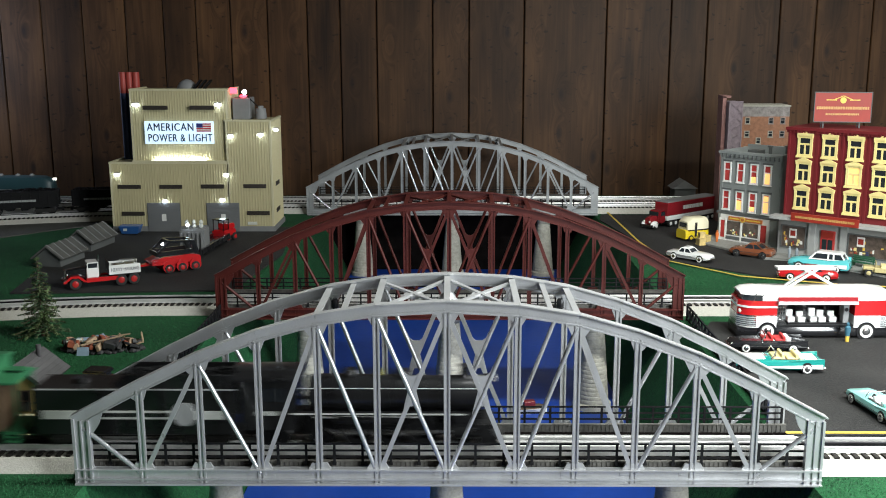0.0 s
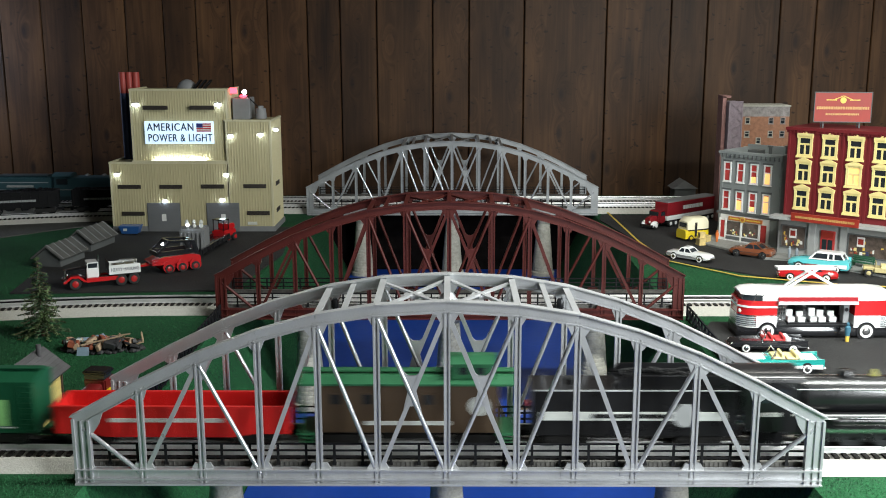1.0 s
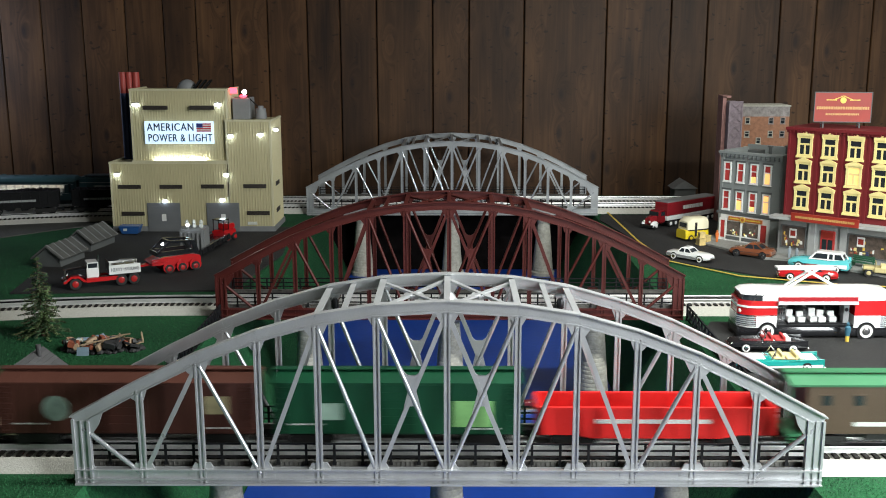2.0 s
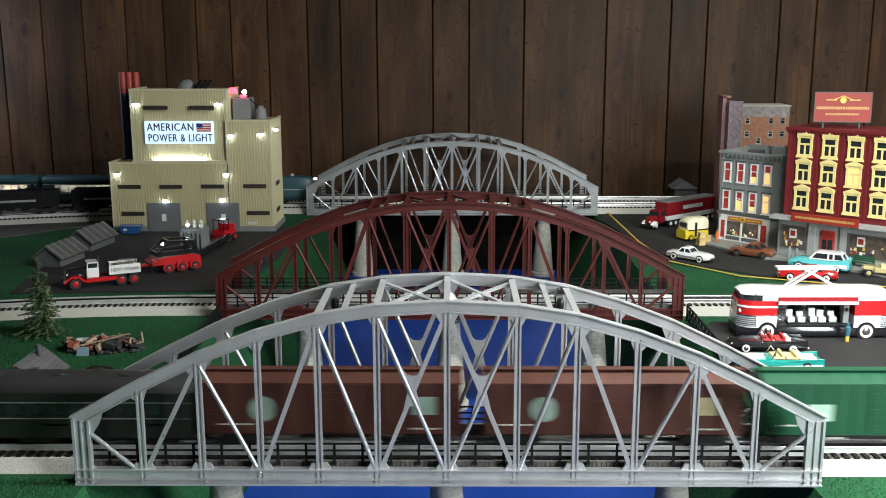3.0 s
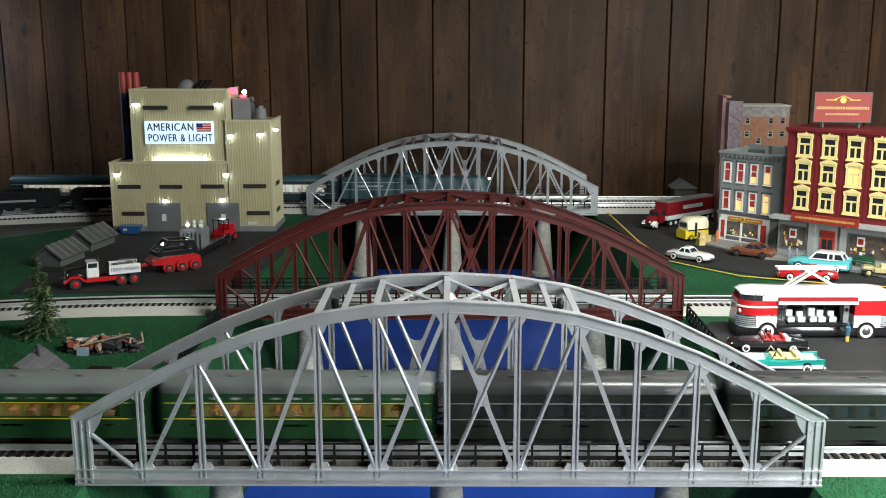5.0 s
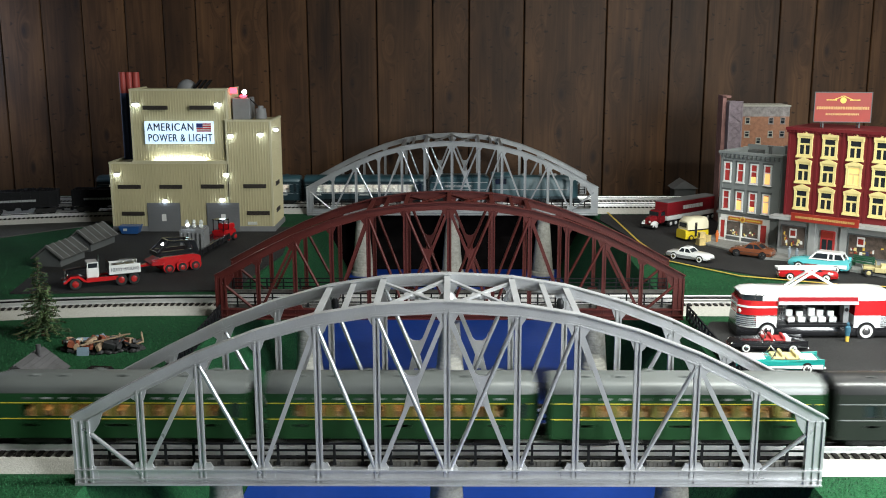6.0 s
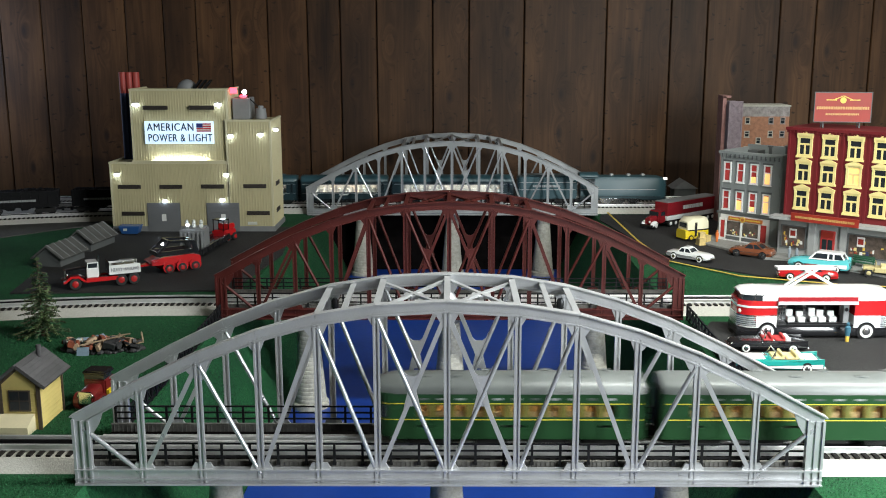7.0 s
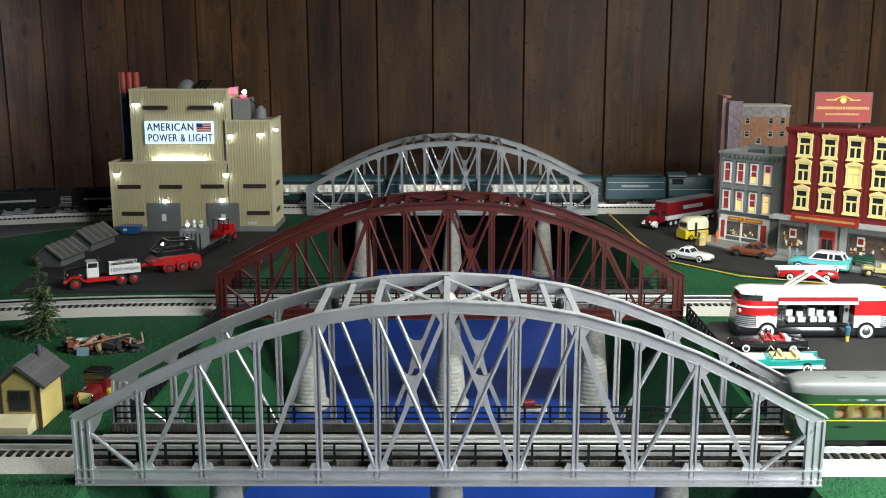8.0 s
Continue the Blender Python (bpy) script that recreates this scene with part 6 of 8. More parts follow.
def road_wheel(t, x, y, r, wide=0.009, hub=None, wall=None):
    s = 1 if y > 0 else -1
    o = part("wheel", M().lathe([(r * 0.55, -wide / 2), (r * 0.92, -wide / 2), (r, -wide * 0.3), (r, wide * 0.3), (r * 0.92, wide / 2), (r * 0.55, wide / 2)], (x, y, r), 20, "y"), RUBBER, t, "black rubber tyre", smooth=True)
    if wall:
        part("whitewall", M().lathe([(r * 0.5, 0), (r * 0.82, 0), (r * 0.82, s * 0.0006), (r * 0.5, s * 0.0006)], (x, y + s * wide / 2, r), 20, "y"), wall, o)
    part("hubcap", M().lathe([(r * 0.56, 0), (r * 0.5, s * 0.0012), (r * 0.25, s * 0.002), (r * 0.05, s * 0.0022)], (x, y + s * wide * 0.48, r), 16, "y"), hub or CHROME, o, smooth=True)
    return o


def auto(name, label, at, L, W, body, top, style="sedan", lid=None, seat=None, two=None, H=0.021, roof=0.034):
    t = thing(name, at, label, "car", group="model cars of the town")
    h, w = L / 2, W / 2
    zb = 0.0055
    tail = H * (1.04 if style != "sports" else 0.92)
    prof = [(-h, 0.80, zb + 0.003, tail * 0.82), (-h + 0.004, 0.92, zb + 0.001, tail * 0.95), (-h * 0.6, 1.0, zb, tail), (-h * 0.25, 1.0, zb, H), (h * 0.25, 1.0, zb, H), (h * 0.6, 0.98, zb, H * 0.97), (h - 0.006, 0.92, zb + 0.001, H * 0.86), (h, 0.78, zb + 0.003, H * 0.68)]
    b = part("body", M().loft([section(x, w * s, a, z) for x, s, a, z in prof]), body, t, smooth=True)
    for s in (-1, 1):
        if style in ("convertible", "wagon") and name != "sports_car":
            part("fin", M().prism([(-h + 0.001, H * 0.9), (-h * 0.2, H * 0.97), (-h * 0.2, H * 0.9), (-h + 0.001, H * 0.55)], "y", s * w * 0.88 - 0.0018, s * w * 0.88 + 0.0018).prism([(-h + 0.001, H * 1.16), (-h * 0.35, H * 0.99), (-h + 0.001, H * 0.85)], "y", s * w * 0.88 - 0.0014, s * w * 0.88 + 0.0014), body, t)
        if two:
            part("side_flash", M().prism([(-h * 0.95, H * 0.75), (h * 0.25, H * 0.55), (h * 0.5, H * 0.42), (-h * 0.95, H * 0.42)], "y", s * w * 1.0 - 0.0008, s * w * 1.0 + 0.0008), two, t, "contrasting painted side flash")
        part("trim", M().box(-h * 0.95, h * 0.8, s * w - 0.0007, s * w + 0.0007, H * 0.56, H * 0.60), CHROME, t, "chrome side strip")
        part("headlight", M().ball((h - 0.003, s * w * 0.66, H * 0.62), 0.003, 0.0033, 0.0033, 10, 6), LAMPLENS, t, smooth=True)
        part("tail_light", M().ball((-h + 0.002, s * w * 0.72, H * 0.68), 0.002, 0.0025, 0.0025, 8, 5), TAILRED, t, smooth=True)
    for x, s in ((h, 1), (-h, -1)):
        part("bumper", M().box(x - 0.002 + s * 0.001, x + 0.002 + s * 0.001, -w * 0.86, w * 0.86, zb + 0.001, zb + 0.0048), CHROME, t, "chrome bumper", bevel=0.001)
    part("grille", M().box(h - 0.0015, h + 0.0012, -w * 0.45, w * 0.45, zb + 0.0055, H * 0.55), CHROME, t, "chrome grille")
    if lid:
        part("bonnet_panel", M().box(h * 0.22, h * 0.86, -w * 0.7, w * 0.7, H * 0.85, H * 0.995), lid, t, "white bonnet panel", bevel=0.0008)
        part("boot_panel", M().box(-h * 0.86, -h * 0.56, -w * 0.66, w * 0.66, H * 0.85, H * 1.045), lid, t, "white boot panel", bevel=0.0008)
    if style == "convertible":
        part("cockpit", M().box(-h * 0.42, h * 0.12, -w * 0.74, w * 0.74, H - 0.001, H + 0.0007), CARBLACK, t)
        for x in (-h * 0.36, -h * 0.05):
            part("seat", M().box(x, x + 0.014, -w * 0.66, w * 0.66, H - 0.004, H + 0.003).box(x - 0.004, x + 0.001, -w * 0.66, w * 0.66, H - 0.002, H + 0.0085), seat or SEATCREAM, t, bevel=0.001)
        part("folded_top", M().box(-h * 0.56, -h * 0.42, -w * 0.7, w * 0.7, H - 0.001, H + 0.006), top, t, bevel=0.002)
        f = part("windscreen_frame", M().beam((h * 0.2, -w * 0.78, H), (h * 0.1, -w * 0.7, H + 0.012), 0.0014, 0.0014).beam((h * 0.2, w * 0.78, H), (h * 0.1, w * 0.7, H + 0.012), 0.0014, 0.0014).beam((h * 0.1, -w * 0.7, H + 0.012), (h * 0.1, w * 0.7, H + 0.012), 0.0014, 0.0014, (0, 0, 1)), CHROME, t)
        g = part("windscreen", M().beam((h * 0.2, 0, H), (h * 0.1, 0, H + 0.012), W * 0.74, 0.0005, (0.77, 0, 0.5)), PANE, t)
        g.visible_shadow = False
        part("steering_wheel", M().lathe([(0.0035, 0), (0.0042, 0.0006), (0.0035, 0.0012)], (h * 0.08, w * 0.35, H + 0.004), 12, "x"), CARBLACK, t)
    else:
        r0, r1, f0, f1 = {"sedan": (-0.52, -0.36, 0.12, 0.34), "wagon": (-0.88, -0.74, 0.10, 0.30), "sports": (-0.42, -0.30, 0.04, 0.22), "coupe": (-0.62, -0.30, 0.10, 0.30)}[style]
        part("glasshouse", M().loft([[(h * r0, -w * 0.84, H - 0.001), (h * f1, -w * 0.84, H - 0.001), (h * f1, w * 0.84, H - 0.001), (h * r0, w * 0.84, H - 0.001)], [(h * r1, -w * 0.66, roof - 0.003), (h * f0, -w * 0.66, roof - 0.003), (h * f0, w * 0.66, roof - 0.003), (h * r1, w * 0.66, roof - 0.003)]]), GLASSDARK, t, "dark window glass")
        part("roof", M().loft([[(h * r1 - 0.003, -w * 0.69, roof - 0.0035), (h * f0 + 0.002, -w * 0.69, roof - 0.0035), (h * f0 + 0.002, w * 0.69, roof - 0.0035), (h * r1 - 0.003, w * 0.69, roof - 0.0035)], [(h * r1 + 0.004, -w * 0.55, roof), (h * f0 - 0.004, -w * 0.55, roof), (h * f0 - 0.004, w * 0.55, roof), (h * r1 + 0.004, w * 0.55, roof)]]), top, t, smooth=False)
        for s in (-1, 1):
            xs = [(r0, r1), (f1, f0), ((r0 + f1) / 2 - 0.02, (r1 + f0) / 2)] + ([((r0 * 0.68 + f1 * 0.32), (r1 * 0.7 + f0 * 0.3))] if style == "wagon" else [])
            for xa, xb in xs:
                part("pillar", M().beam((h * xa, s * w * 0.85, H - 0.001), (h * xb, s * w * 0.675, roof - 0.003), 0.0034 if style == "wagon" else 0.0022, 0.0016), top, t)
            if style == "wagon":
                part("window_rail", M().beam((h * r0, s * w * 0.835, H + 0.001), (h * f1, s * w * 0.835, H + 0.001), 0.0024, 0.004), top, t)
    r = 0.0085
    for x in (-h * 0.6, h * 0.62):
        for s in (-1, 1):
            part("wheel_arch", M().cyl((x, s * w * 0.99, r + 0.0006), (x, s * (w + 0.0005), r + 0.0006), r * 1.13, n=18), CARBLACK, t)
            road_wheel(t, x, s * (w - 0.0025), r, 0.0075, CHROME, WHITE if style != "coupe" else None)
    return t


def put(x, y, deg, z=0.004, size=1.0):
    return Matrix.Translation((x, y, z)) @ Matrix.Rotation(radians(deg), 4, "Z") @ Matrix.Diagonal((size, size, size, 1))


auto("sports_car", "white hardtop sports car with grey side cove on the street", put(0.659, 1.422, -40, size=1.07), 0.118, 0.043, CARWHITE, CARWHITE, "sports", two=GREYPAINT, H=0.0225, roof=0.034)
auto("coupe_car", "brown rounded coupe parked by the pavement", put(0.842, 1.466, 146, size=1.1), 0.108, 0.044, CARBROWN, CARBROWN, "coupe", H=0.024, roof=0.037)
auto("station_wagon", "aqua station wagon with a white roof on the street", put(0.970, 1.301, 150, size=1.2), 0.126, 0.046, CARAQUA, CARWHITE, "wagon", two=CARWHITE, H=0.0265, roof=0.043)
auto("hardtop_car", "red hardtop car parked behind the bus", put(0.902, 1.195, 168, size=1.05), 0.135, 0.046, CARRED, CARRED, "sedan", H=0.023, roof=0.034)
auto("convertible_car", "black convertible with red and white seats, top down", put(0.620, 0.605, 176, size=1.04), 0.14, 0.048, CARBLACK, CARWHITE, "convertible", seat=SEATRED)
auto("convertible_car", "white and teal convertible with cream seats, top down", put(0.602, 0.487, 176, size=1.12), 0.140, 0.050, CARTEAL, CARCREAM, "convertible", two=CARWHITE, seat=SEATCREAM, lid=CARWHITE)
auto("convertible_car", "mint green convertible with black interior, top down", put(0.700, 0.268, 99), 0.140, 0.050, CARMINT, CARMINT, "convertible", seat=CARWHITE)


DEEPAWN = paint("awning_red", (0.30, 0.015, 0.02))


def show_bus():
    t = thing("exhibition_bus", put(0.7395, 0.714, 180.5, size=0.97), "large red and white streamlined exhibition bus with an open side", "bus")
    h, w, r = 0.1625, 0.042, 0.0165
    zr = 0.1025
    part("chassis", M().loft([section(x, w * s, 0.006, 0.026, 0.95) for x, s in ((-h, 0.75), (-h + 0.012, 0.98), (h - 0.014, 0.98), (h, 0.78))]), CARBLACK, t, "black bus skirt", smooth=True)
    # near side is at +y in local space: nose and tail closed, the middle open
    o0, o1 = -0.076, 0.084

    def shell(name, x0, x1, za, zb, mat, label, nose=0, w=w):
        rings = []
        xs = [x0, x1]
        if nose > 0:
            xs = [x0, x1 - 0.035, x1 - 0.018, x1 - 0.006, x1]
        if nose < 0:
            xs = [x0, x0 + 0.006, x0 + 0.018, x0 + 0.035, x1]
        for x in xs:
            e = 0.0
            if nose > 0:
                e = max(0.0, (x - (x1 - 0.035)) / 0.035)
            if nose < 0:
                e = max(0.0, ((x0 + 0.035) - x) / 0.035)
            s = 1 - 0.45 * e ** 2.4
            rings.append([(x, -w * s, za), (x, w * s, za), (x, w * s, zb), (x, -w * s, zb)])
        return part(name, M().loft(rings), mat, t, label, smooth=True)
    shell("nose_lower", o1, h, 0.024, 0.05, CARWHITE, "white lower nose", 1)
    shell("nose_upper", o1, h - 0.001, 0.05, 0.0815, CARRED, "red nose panel", 1)
    shell("nose_band", o1, h, 0.0665, 0.0705, CARWHITE, "white nose band", 1, w + 0.0009)
    shell("nose_trim", o1, h, 0.049, 0.051, CHROME, "bright trim strip", 1, w + 0.0007)
    shell("tail_lower", -h, o0, 0.024, 0.05, CARWHITE, "white lower tail", -1)
    shell("tail_upper", -h + 0.001, o0, 0.05, 0.082, CARRED, "red tail panel", -1)
    rr = []
    for x, s, zt in ((-h + 0.004, 0.72, 0.090), (-h + 0.014, 0.90, 0.100), (-h + 0.04, 1.0, zr), (h - 0.047, 1.0, zr)):
        ww = w * s
        rr.append([(x, -ww, 0.081), (x, ww, 0.081), (x, ww, 0.091), (x, ww * 0.85, zt - 0.003), (x, ww * 0.5, zt), (x, -ww * 0.5, zt), (x, -ww * 0.85, zt - 0.003), (x, -ww, 0.091)])
    part("roof", M().loft(rr), CARWHITE, t, "white rounded roof", smooth=True)
    rr = []
    for x, s, zt in ((h - 0.0475, 1.0, zr), (h - 0.04, 0.97, zr), (h - 0.020, 0.90, zr - 0.001), (h - 0.009, 0.76, 0.0985), (h - 0.005, 0.62, 0.0965)):
        ww = w * s
        rr.append([(x, -ww, 0.0935), (x, ww, 0.0935), (x, ww * 0.85, zt - 0.002), (x, ww * 0.5, zt), (x, -ww * 0.5, zt), (x, -ww * 0.85, zt - 0.002)])
    part("roof_visor", M().loft(rr), CARWHITE, t, "white roof over the cab", smooth=True)
    part("cab_glass", M().loft([[(x, -y * w, z) for x, y in ((h - 0.047, 0.985), (h - 0.026, 0.93), (h - 0.008, 0.72))] + [(x, y * w, z) for x, y in ((h - 0.008, 0.72), (h - 0.026, 0.93), (h - 0.047, 0.985))] for h, z in ((h, 0.0815), (h - 0.004, 0.0945))]), GLASSDARK, t, "dark curved cab glass")
    for s in (-1, 1):
        part("screen_pillar", M().beam((h - 0.03, s * w * 0.935, 0.079), (h - 0.034, s * w * 0.885, 0.0965), 0.0022, 0.003), CARBLACK, t)
    g = shell("grille", h - 0.036, h + 0.0004, 0.027, 0.049, CHROME, "chrome grille round the nose", 1, w + 0.0004)
    for k in range(5):
        rings = []
        for e in (0.0, 0.35, 0.7, 0.9, 1.0):
            s = (w + 0.0014) * (1 - 0.45 * e ** 2.4)
            x, z = h - 0.035 + 0.036 * e, 0.0285 + k * 0.0042
            rings.append([(x, -s, z), (x, s, z), (x, s, z + 0.002), (x, -s, z + 0.002)])
        part("grille_bar", M().loft(rings), SILVERCAR, g)
    g = part("tail_grille", M().box(-h + 0.012, -h + 0.032, w * 0.90, w * 0.985, 0.026, 0.050), CHROME, t, "chrome grille panel")
    for k in range(5):
        part("grille_bar", M().box(-h + 0.012, -h + 0.032, w * 0.98, w * 1.006, 0.028 + k * 0.0044, 0.0302 + k * 0.0044), SILVERCAR, g)
    for s in (-1, 1):
        part("headlight", M().ball((h - 0.006, s * w * 0.62, 0.058), 0.004, 0.005, 0.005, 12, 7), LAMPLENS, t, smooth=True)
    # the open bay: floor, back wall, cases
    part("bay_floor", M().box(o0, o1, -w, w, 0.026, 0.030), DARKMETAL, t)
    part("bay_back", M().box(o0, o1, -w, -w + 0.003, 0.03, 0.082), CARBLACK, t)
    part("bay_header", M().box(o0 - 0.004, o1, w - 0.001, w + 0.0044, 0.081, 0.0905), DEEPAWN, t, "deep red awning rail")
    part("bay_lip", M().box(o0 - 0.004, o1, w - 0.001, w + 0.0080, 0.0755, 0.081), CARWHITE, t, "white awning lip")
    part("bay_platform", M().box(o0 + 0.012, o1 - 0.026, w - 0.030, w - 0.003, 0.030, 0.034), DARKMETAL, t)
    for k in range(5):
        x = -0.044 + k * 0.0215 + 0.003 * math.sin(k * 2.3)
        c = part("display_case", M().box(x, x + 0.015, w - 0.028 + 0.004 * (k % 2), w - 0.010 + 0.004 * (k % 2), 0.034, 0.045), CARWHITE, t, "white display case", bevel=0.001)
        part("case_back", M().box(x + 0.001, x + 0.015, w - 0.029 + 0.004 * (k % 2), w - 0.023 + 0.004 * (k % 2), 0.044, 0.054 + 0.003 * (k % 3)), CARWHITE, c, bevel=0.001)
    for x in (-0.042, 0.004, 0.034):
        part("wall_screen", M().box(x, x + 0.019, -w + 0.003, -w + 0.005, 0.060, 0.074), GREYPAINT, t, "small pale wall panel")
    part("hanging_screen", M().box(-0.006, 0.012, 0.0, 0.003, 0.064, 0.076), CARWHITE, t, "small hanging white panel")
    part("wall_cabinet", M().box(-0.066, -0.055, w - 0.022, w - 0.004, 0.030, 0.078), GREYPAINT, t, "grey control cabinet")
    part("dial", M().cyl((-0.0605, w - 0.0042, 0.062), (-0.0605, w - 0.003, 0.062), 0.0042, n=12), CARBLACK, t)
    m = M()
    for k in range(4):
        m.box(o1 - 0.018 + k * 0.005, o1 - 0.0172 + k * 0.005, w - 0.003, w - 0.002, 0.03, 0.08)
    for k in range(6):
        m.box(o1 - 0.018, o1 - 0.002, w - 0.003, w - 0.002, 0.034 + k * 0.008, 0.0348 + k * 0.008)
    part("folding_gate", m, CHROME, t, "thin folding lattice gate")
    for x in (0.1025, -0.1025):
        for s in (-1, 1):
            part("wheel_arch", M().cyl((x, s * (w - 0.002), r), (x, s * (w + 0.0006), r), r * 1.2, n=20), CARBLACK, t)
            road_wheel(t, x, s * (w - 0.004), r, 0.011, CHROME, WHITE)
    # the raised board on crossed legs
    part("raised_board", M().box(-0.042, 0.078, -0.012, 0.012, 0.140, 0.1455), CARWHITE, t, "white raised roof platform", bevel=0.001)
    for y in (-0.010, 0.010):
        part("scissor_leg", M().beam((-0.048, y, zr), (0.022, y, 0.142), 0.005, 0.003), CARWHITE, t)
        part("scissor_leg", M().beam((0.055, y, zr), (-0.006, y, 0.142), 0.005, 0.003), CARWHITE, t)
    return t


show_bus()


DEEPRED = paint("deep_red", (0.22, 0.012, 0.018))


def semi_truck():
    a = Vector((0.668, 1.915))
    b = Vector((0.93, 2.13))
    deg = math.degrees(math.atan2((a - b).y, (a - b).x))
    t = thing("semi_truck", put(a.x, a.y, deg, 0.004, 1.02), "red and white semi truck with a long red trailer", "truck")
    w = 0.026
    part("bonnet", M().loft([section(x, 0.013 * s, 0.016, z) for x, s, z in ((0.02, 1.1, 0.040), (0.04, 1.0, 0.038), (0.05, 0.8, 0.034))]), DEEPRED, t, smooth=True)
    for s in (-1, 1):
        part("fender", M().ball((0.038, s * 0.018, 0.015), 0.018, 0.008, 0.011, 12, 6), CARWHITE, t, "white front fender", smooth=True)
        part("headlight", M().ball((0.053, s * 0.011, 0.024), 0.003, 0.0035, 0.0035, 8, 5), LAMPLENS, t)
    part("cab", M().box(-0.012, 0.02, -0.022, 0.022, 0.016, 0.056), DEEPRED, t, bevel=0.004, smooth=True)
    part("windscreen", M().box(0.0195, 0.0212, -0.018, 0.018, 0.040, 0.052), GLASSDARK, t)
    part("side_window", M().box(-0.006, 0.012, -0.0228, 0.0228, 0.040, 0.052), GLASSDARK, t)
    part("bumper", M().box(0.053, 0.057, -0.024, 0.024, 0.007, 0.015), CARBLACK, t)
    L = 0.27
    tr = part("trailer", M().box(-L, 0.0 - 0.014, -w, w, 0.022, 0.036), CARWHITE, t, "white lower trailer panel", bevel=0.001)
    part("trailer_upper", M().box(-L, -0.014, -w - 0.0005, w + 0.0005, 0.036, 0.078), DEEPRED, t, "red trailer box", bevel=0.002)
    part("trailer_roof", M().box(-L + 0.002, -0.016, -w + 0.001, w - 0.001, 0.078, 0.0815), GREYPAINT, t, "grey trailer roof", bevel=0.001)
    for s in (-1, 1):
        bars("trailer_lettering", -0.19, -0.09, 0.052, 0.012, s * w + (0.0006 if s > 0 else -0.0012), CARWHITE, t, 2, "white script shown as plain shapes", 41)
    for x in (0.036, -0.035, -0.06, -0.225, -0.25):
        for s in (-1, 1):
            road_wheel(t, x, s * 0.02, 0.011, 0.009, CARWHITE)
    part("frame_rail", M().box(-L, 0.04, -0.012, 0.012, 0.012, 0.022), CARBLACK, t)


semi_truck()


def camper():
    t = thing("camper_van", put(0.733, 1.715, 205, 0.004, 1.12), "small yellow and cream delivery van", "van")
    w, h = 0.024, 0.038
    part("lower_body", M().loft([section(x, w * s, 0.006, 0.030, 0.95) for x, s in ((-h, 0.85), (-h + 0.006, 0.98), (h - 0.01, 0.98), (h, 0.85))]), CARYELLOW, t, "yellow lower body", smooth=True)
    part("upper_body", M().loft([section(x, w * s, 0.030, z, 1.0) for x, s, z in ((-h + 0.001, 0.84, 0.055), (-h + 0.008, 0.97, 0.062), (h - 0.02, 0.97, 0.062), (h - 0.006, 0.82, 0.052))]), CARCREAM, t, "cream upper body", smooth=True)
    part("belt", M().box(-h + 0.004, h - 0.008, -w - 0.0006, w + 0.0006, 0.028, 0.031), CARBLACK, t)
    part("rear_window", M().box(-h - 0.0006, -h + 0.004, -0.013, 0.013, 0.040, 0.051), GLASSDARK, t)
    part("windscreen", M().box(h - 0.010, h - 0.0052, -0.015, 0.015, 0.036, 0.048), GLASSDARK, t)
    part("door", M().box(0.004, 0.011, -w - 0.0008, w + 0.0008, 0.012, 0.05), CARBLACK, t)
    for x in (-0.022, 0.022):
        for s in (-1, 1):
            road_wheel(t, x, s * (w - 0.003), 0.0085, 0.007, CARYELLOW)


camper()


def jeep():
    t = thing("field_jeep", put(1.098, 1.225, 160, 0.004), "small tan open jeep with a flat bed", "car", group="model cars of the town")
    part("tub", M().box(-0.04, 0.015, -0.02, 0.02, 0.012, 0.024), CARTAN, t, bevel=0.001)
    part("bonnet", M().box(0.012, 0.042, -0.014, 0.014, 0.012, 0.026), CARTAN, t, bevel=0.002)
    for s in (-1, 1):
        part("fender", M().box(0.018, 0.042, s * 0.018 - 0.005, s * 0.018 + 0.005, 0.020, 0.022), CARTAN, t)
        part("headlight", M().cyl((0.041, s * 0.008, 0.020), (0.0435, s * 0.008, 0.020), 0.003, n=10), LAMPLENS, t)
    part("windscreen_frame", M().box(0.011, 0.013, -0.017, 0.017, 0.024, 0.038), CARTAN, t)
    part("seat", M().box(-0.012, 0.0, -0.016, 0.016, 0.022, 0.031), SEATCREAM, t, bevel=0.001)
    for x in (-0.025, 0.028):
        for s in (-1, 1):
            road_wheel(t, x, s * 0.019, 0.0105, 0.008, CARTAN)


jeep()


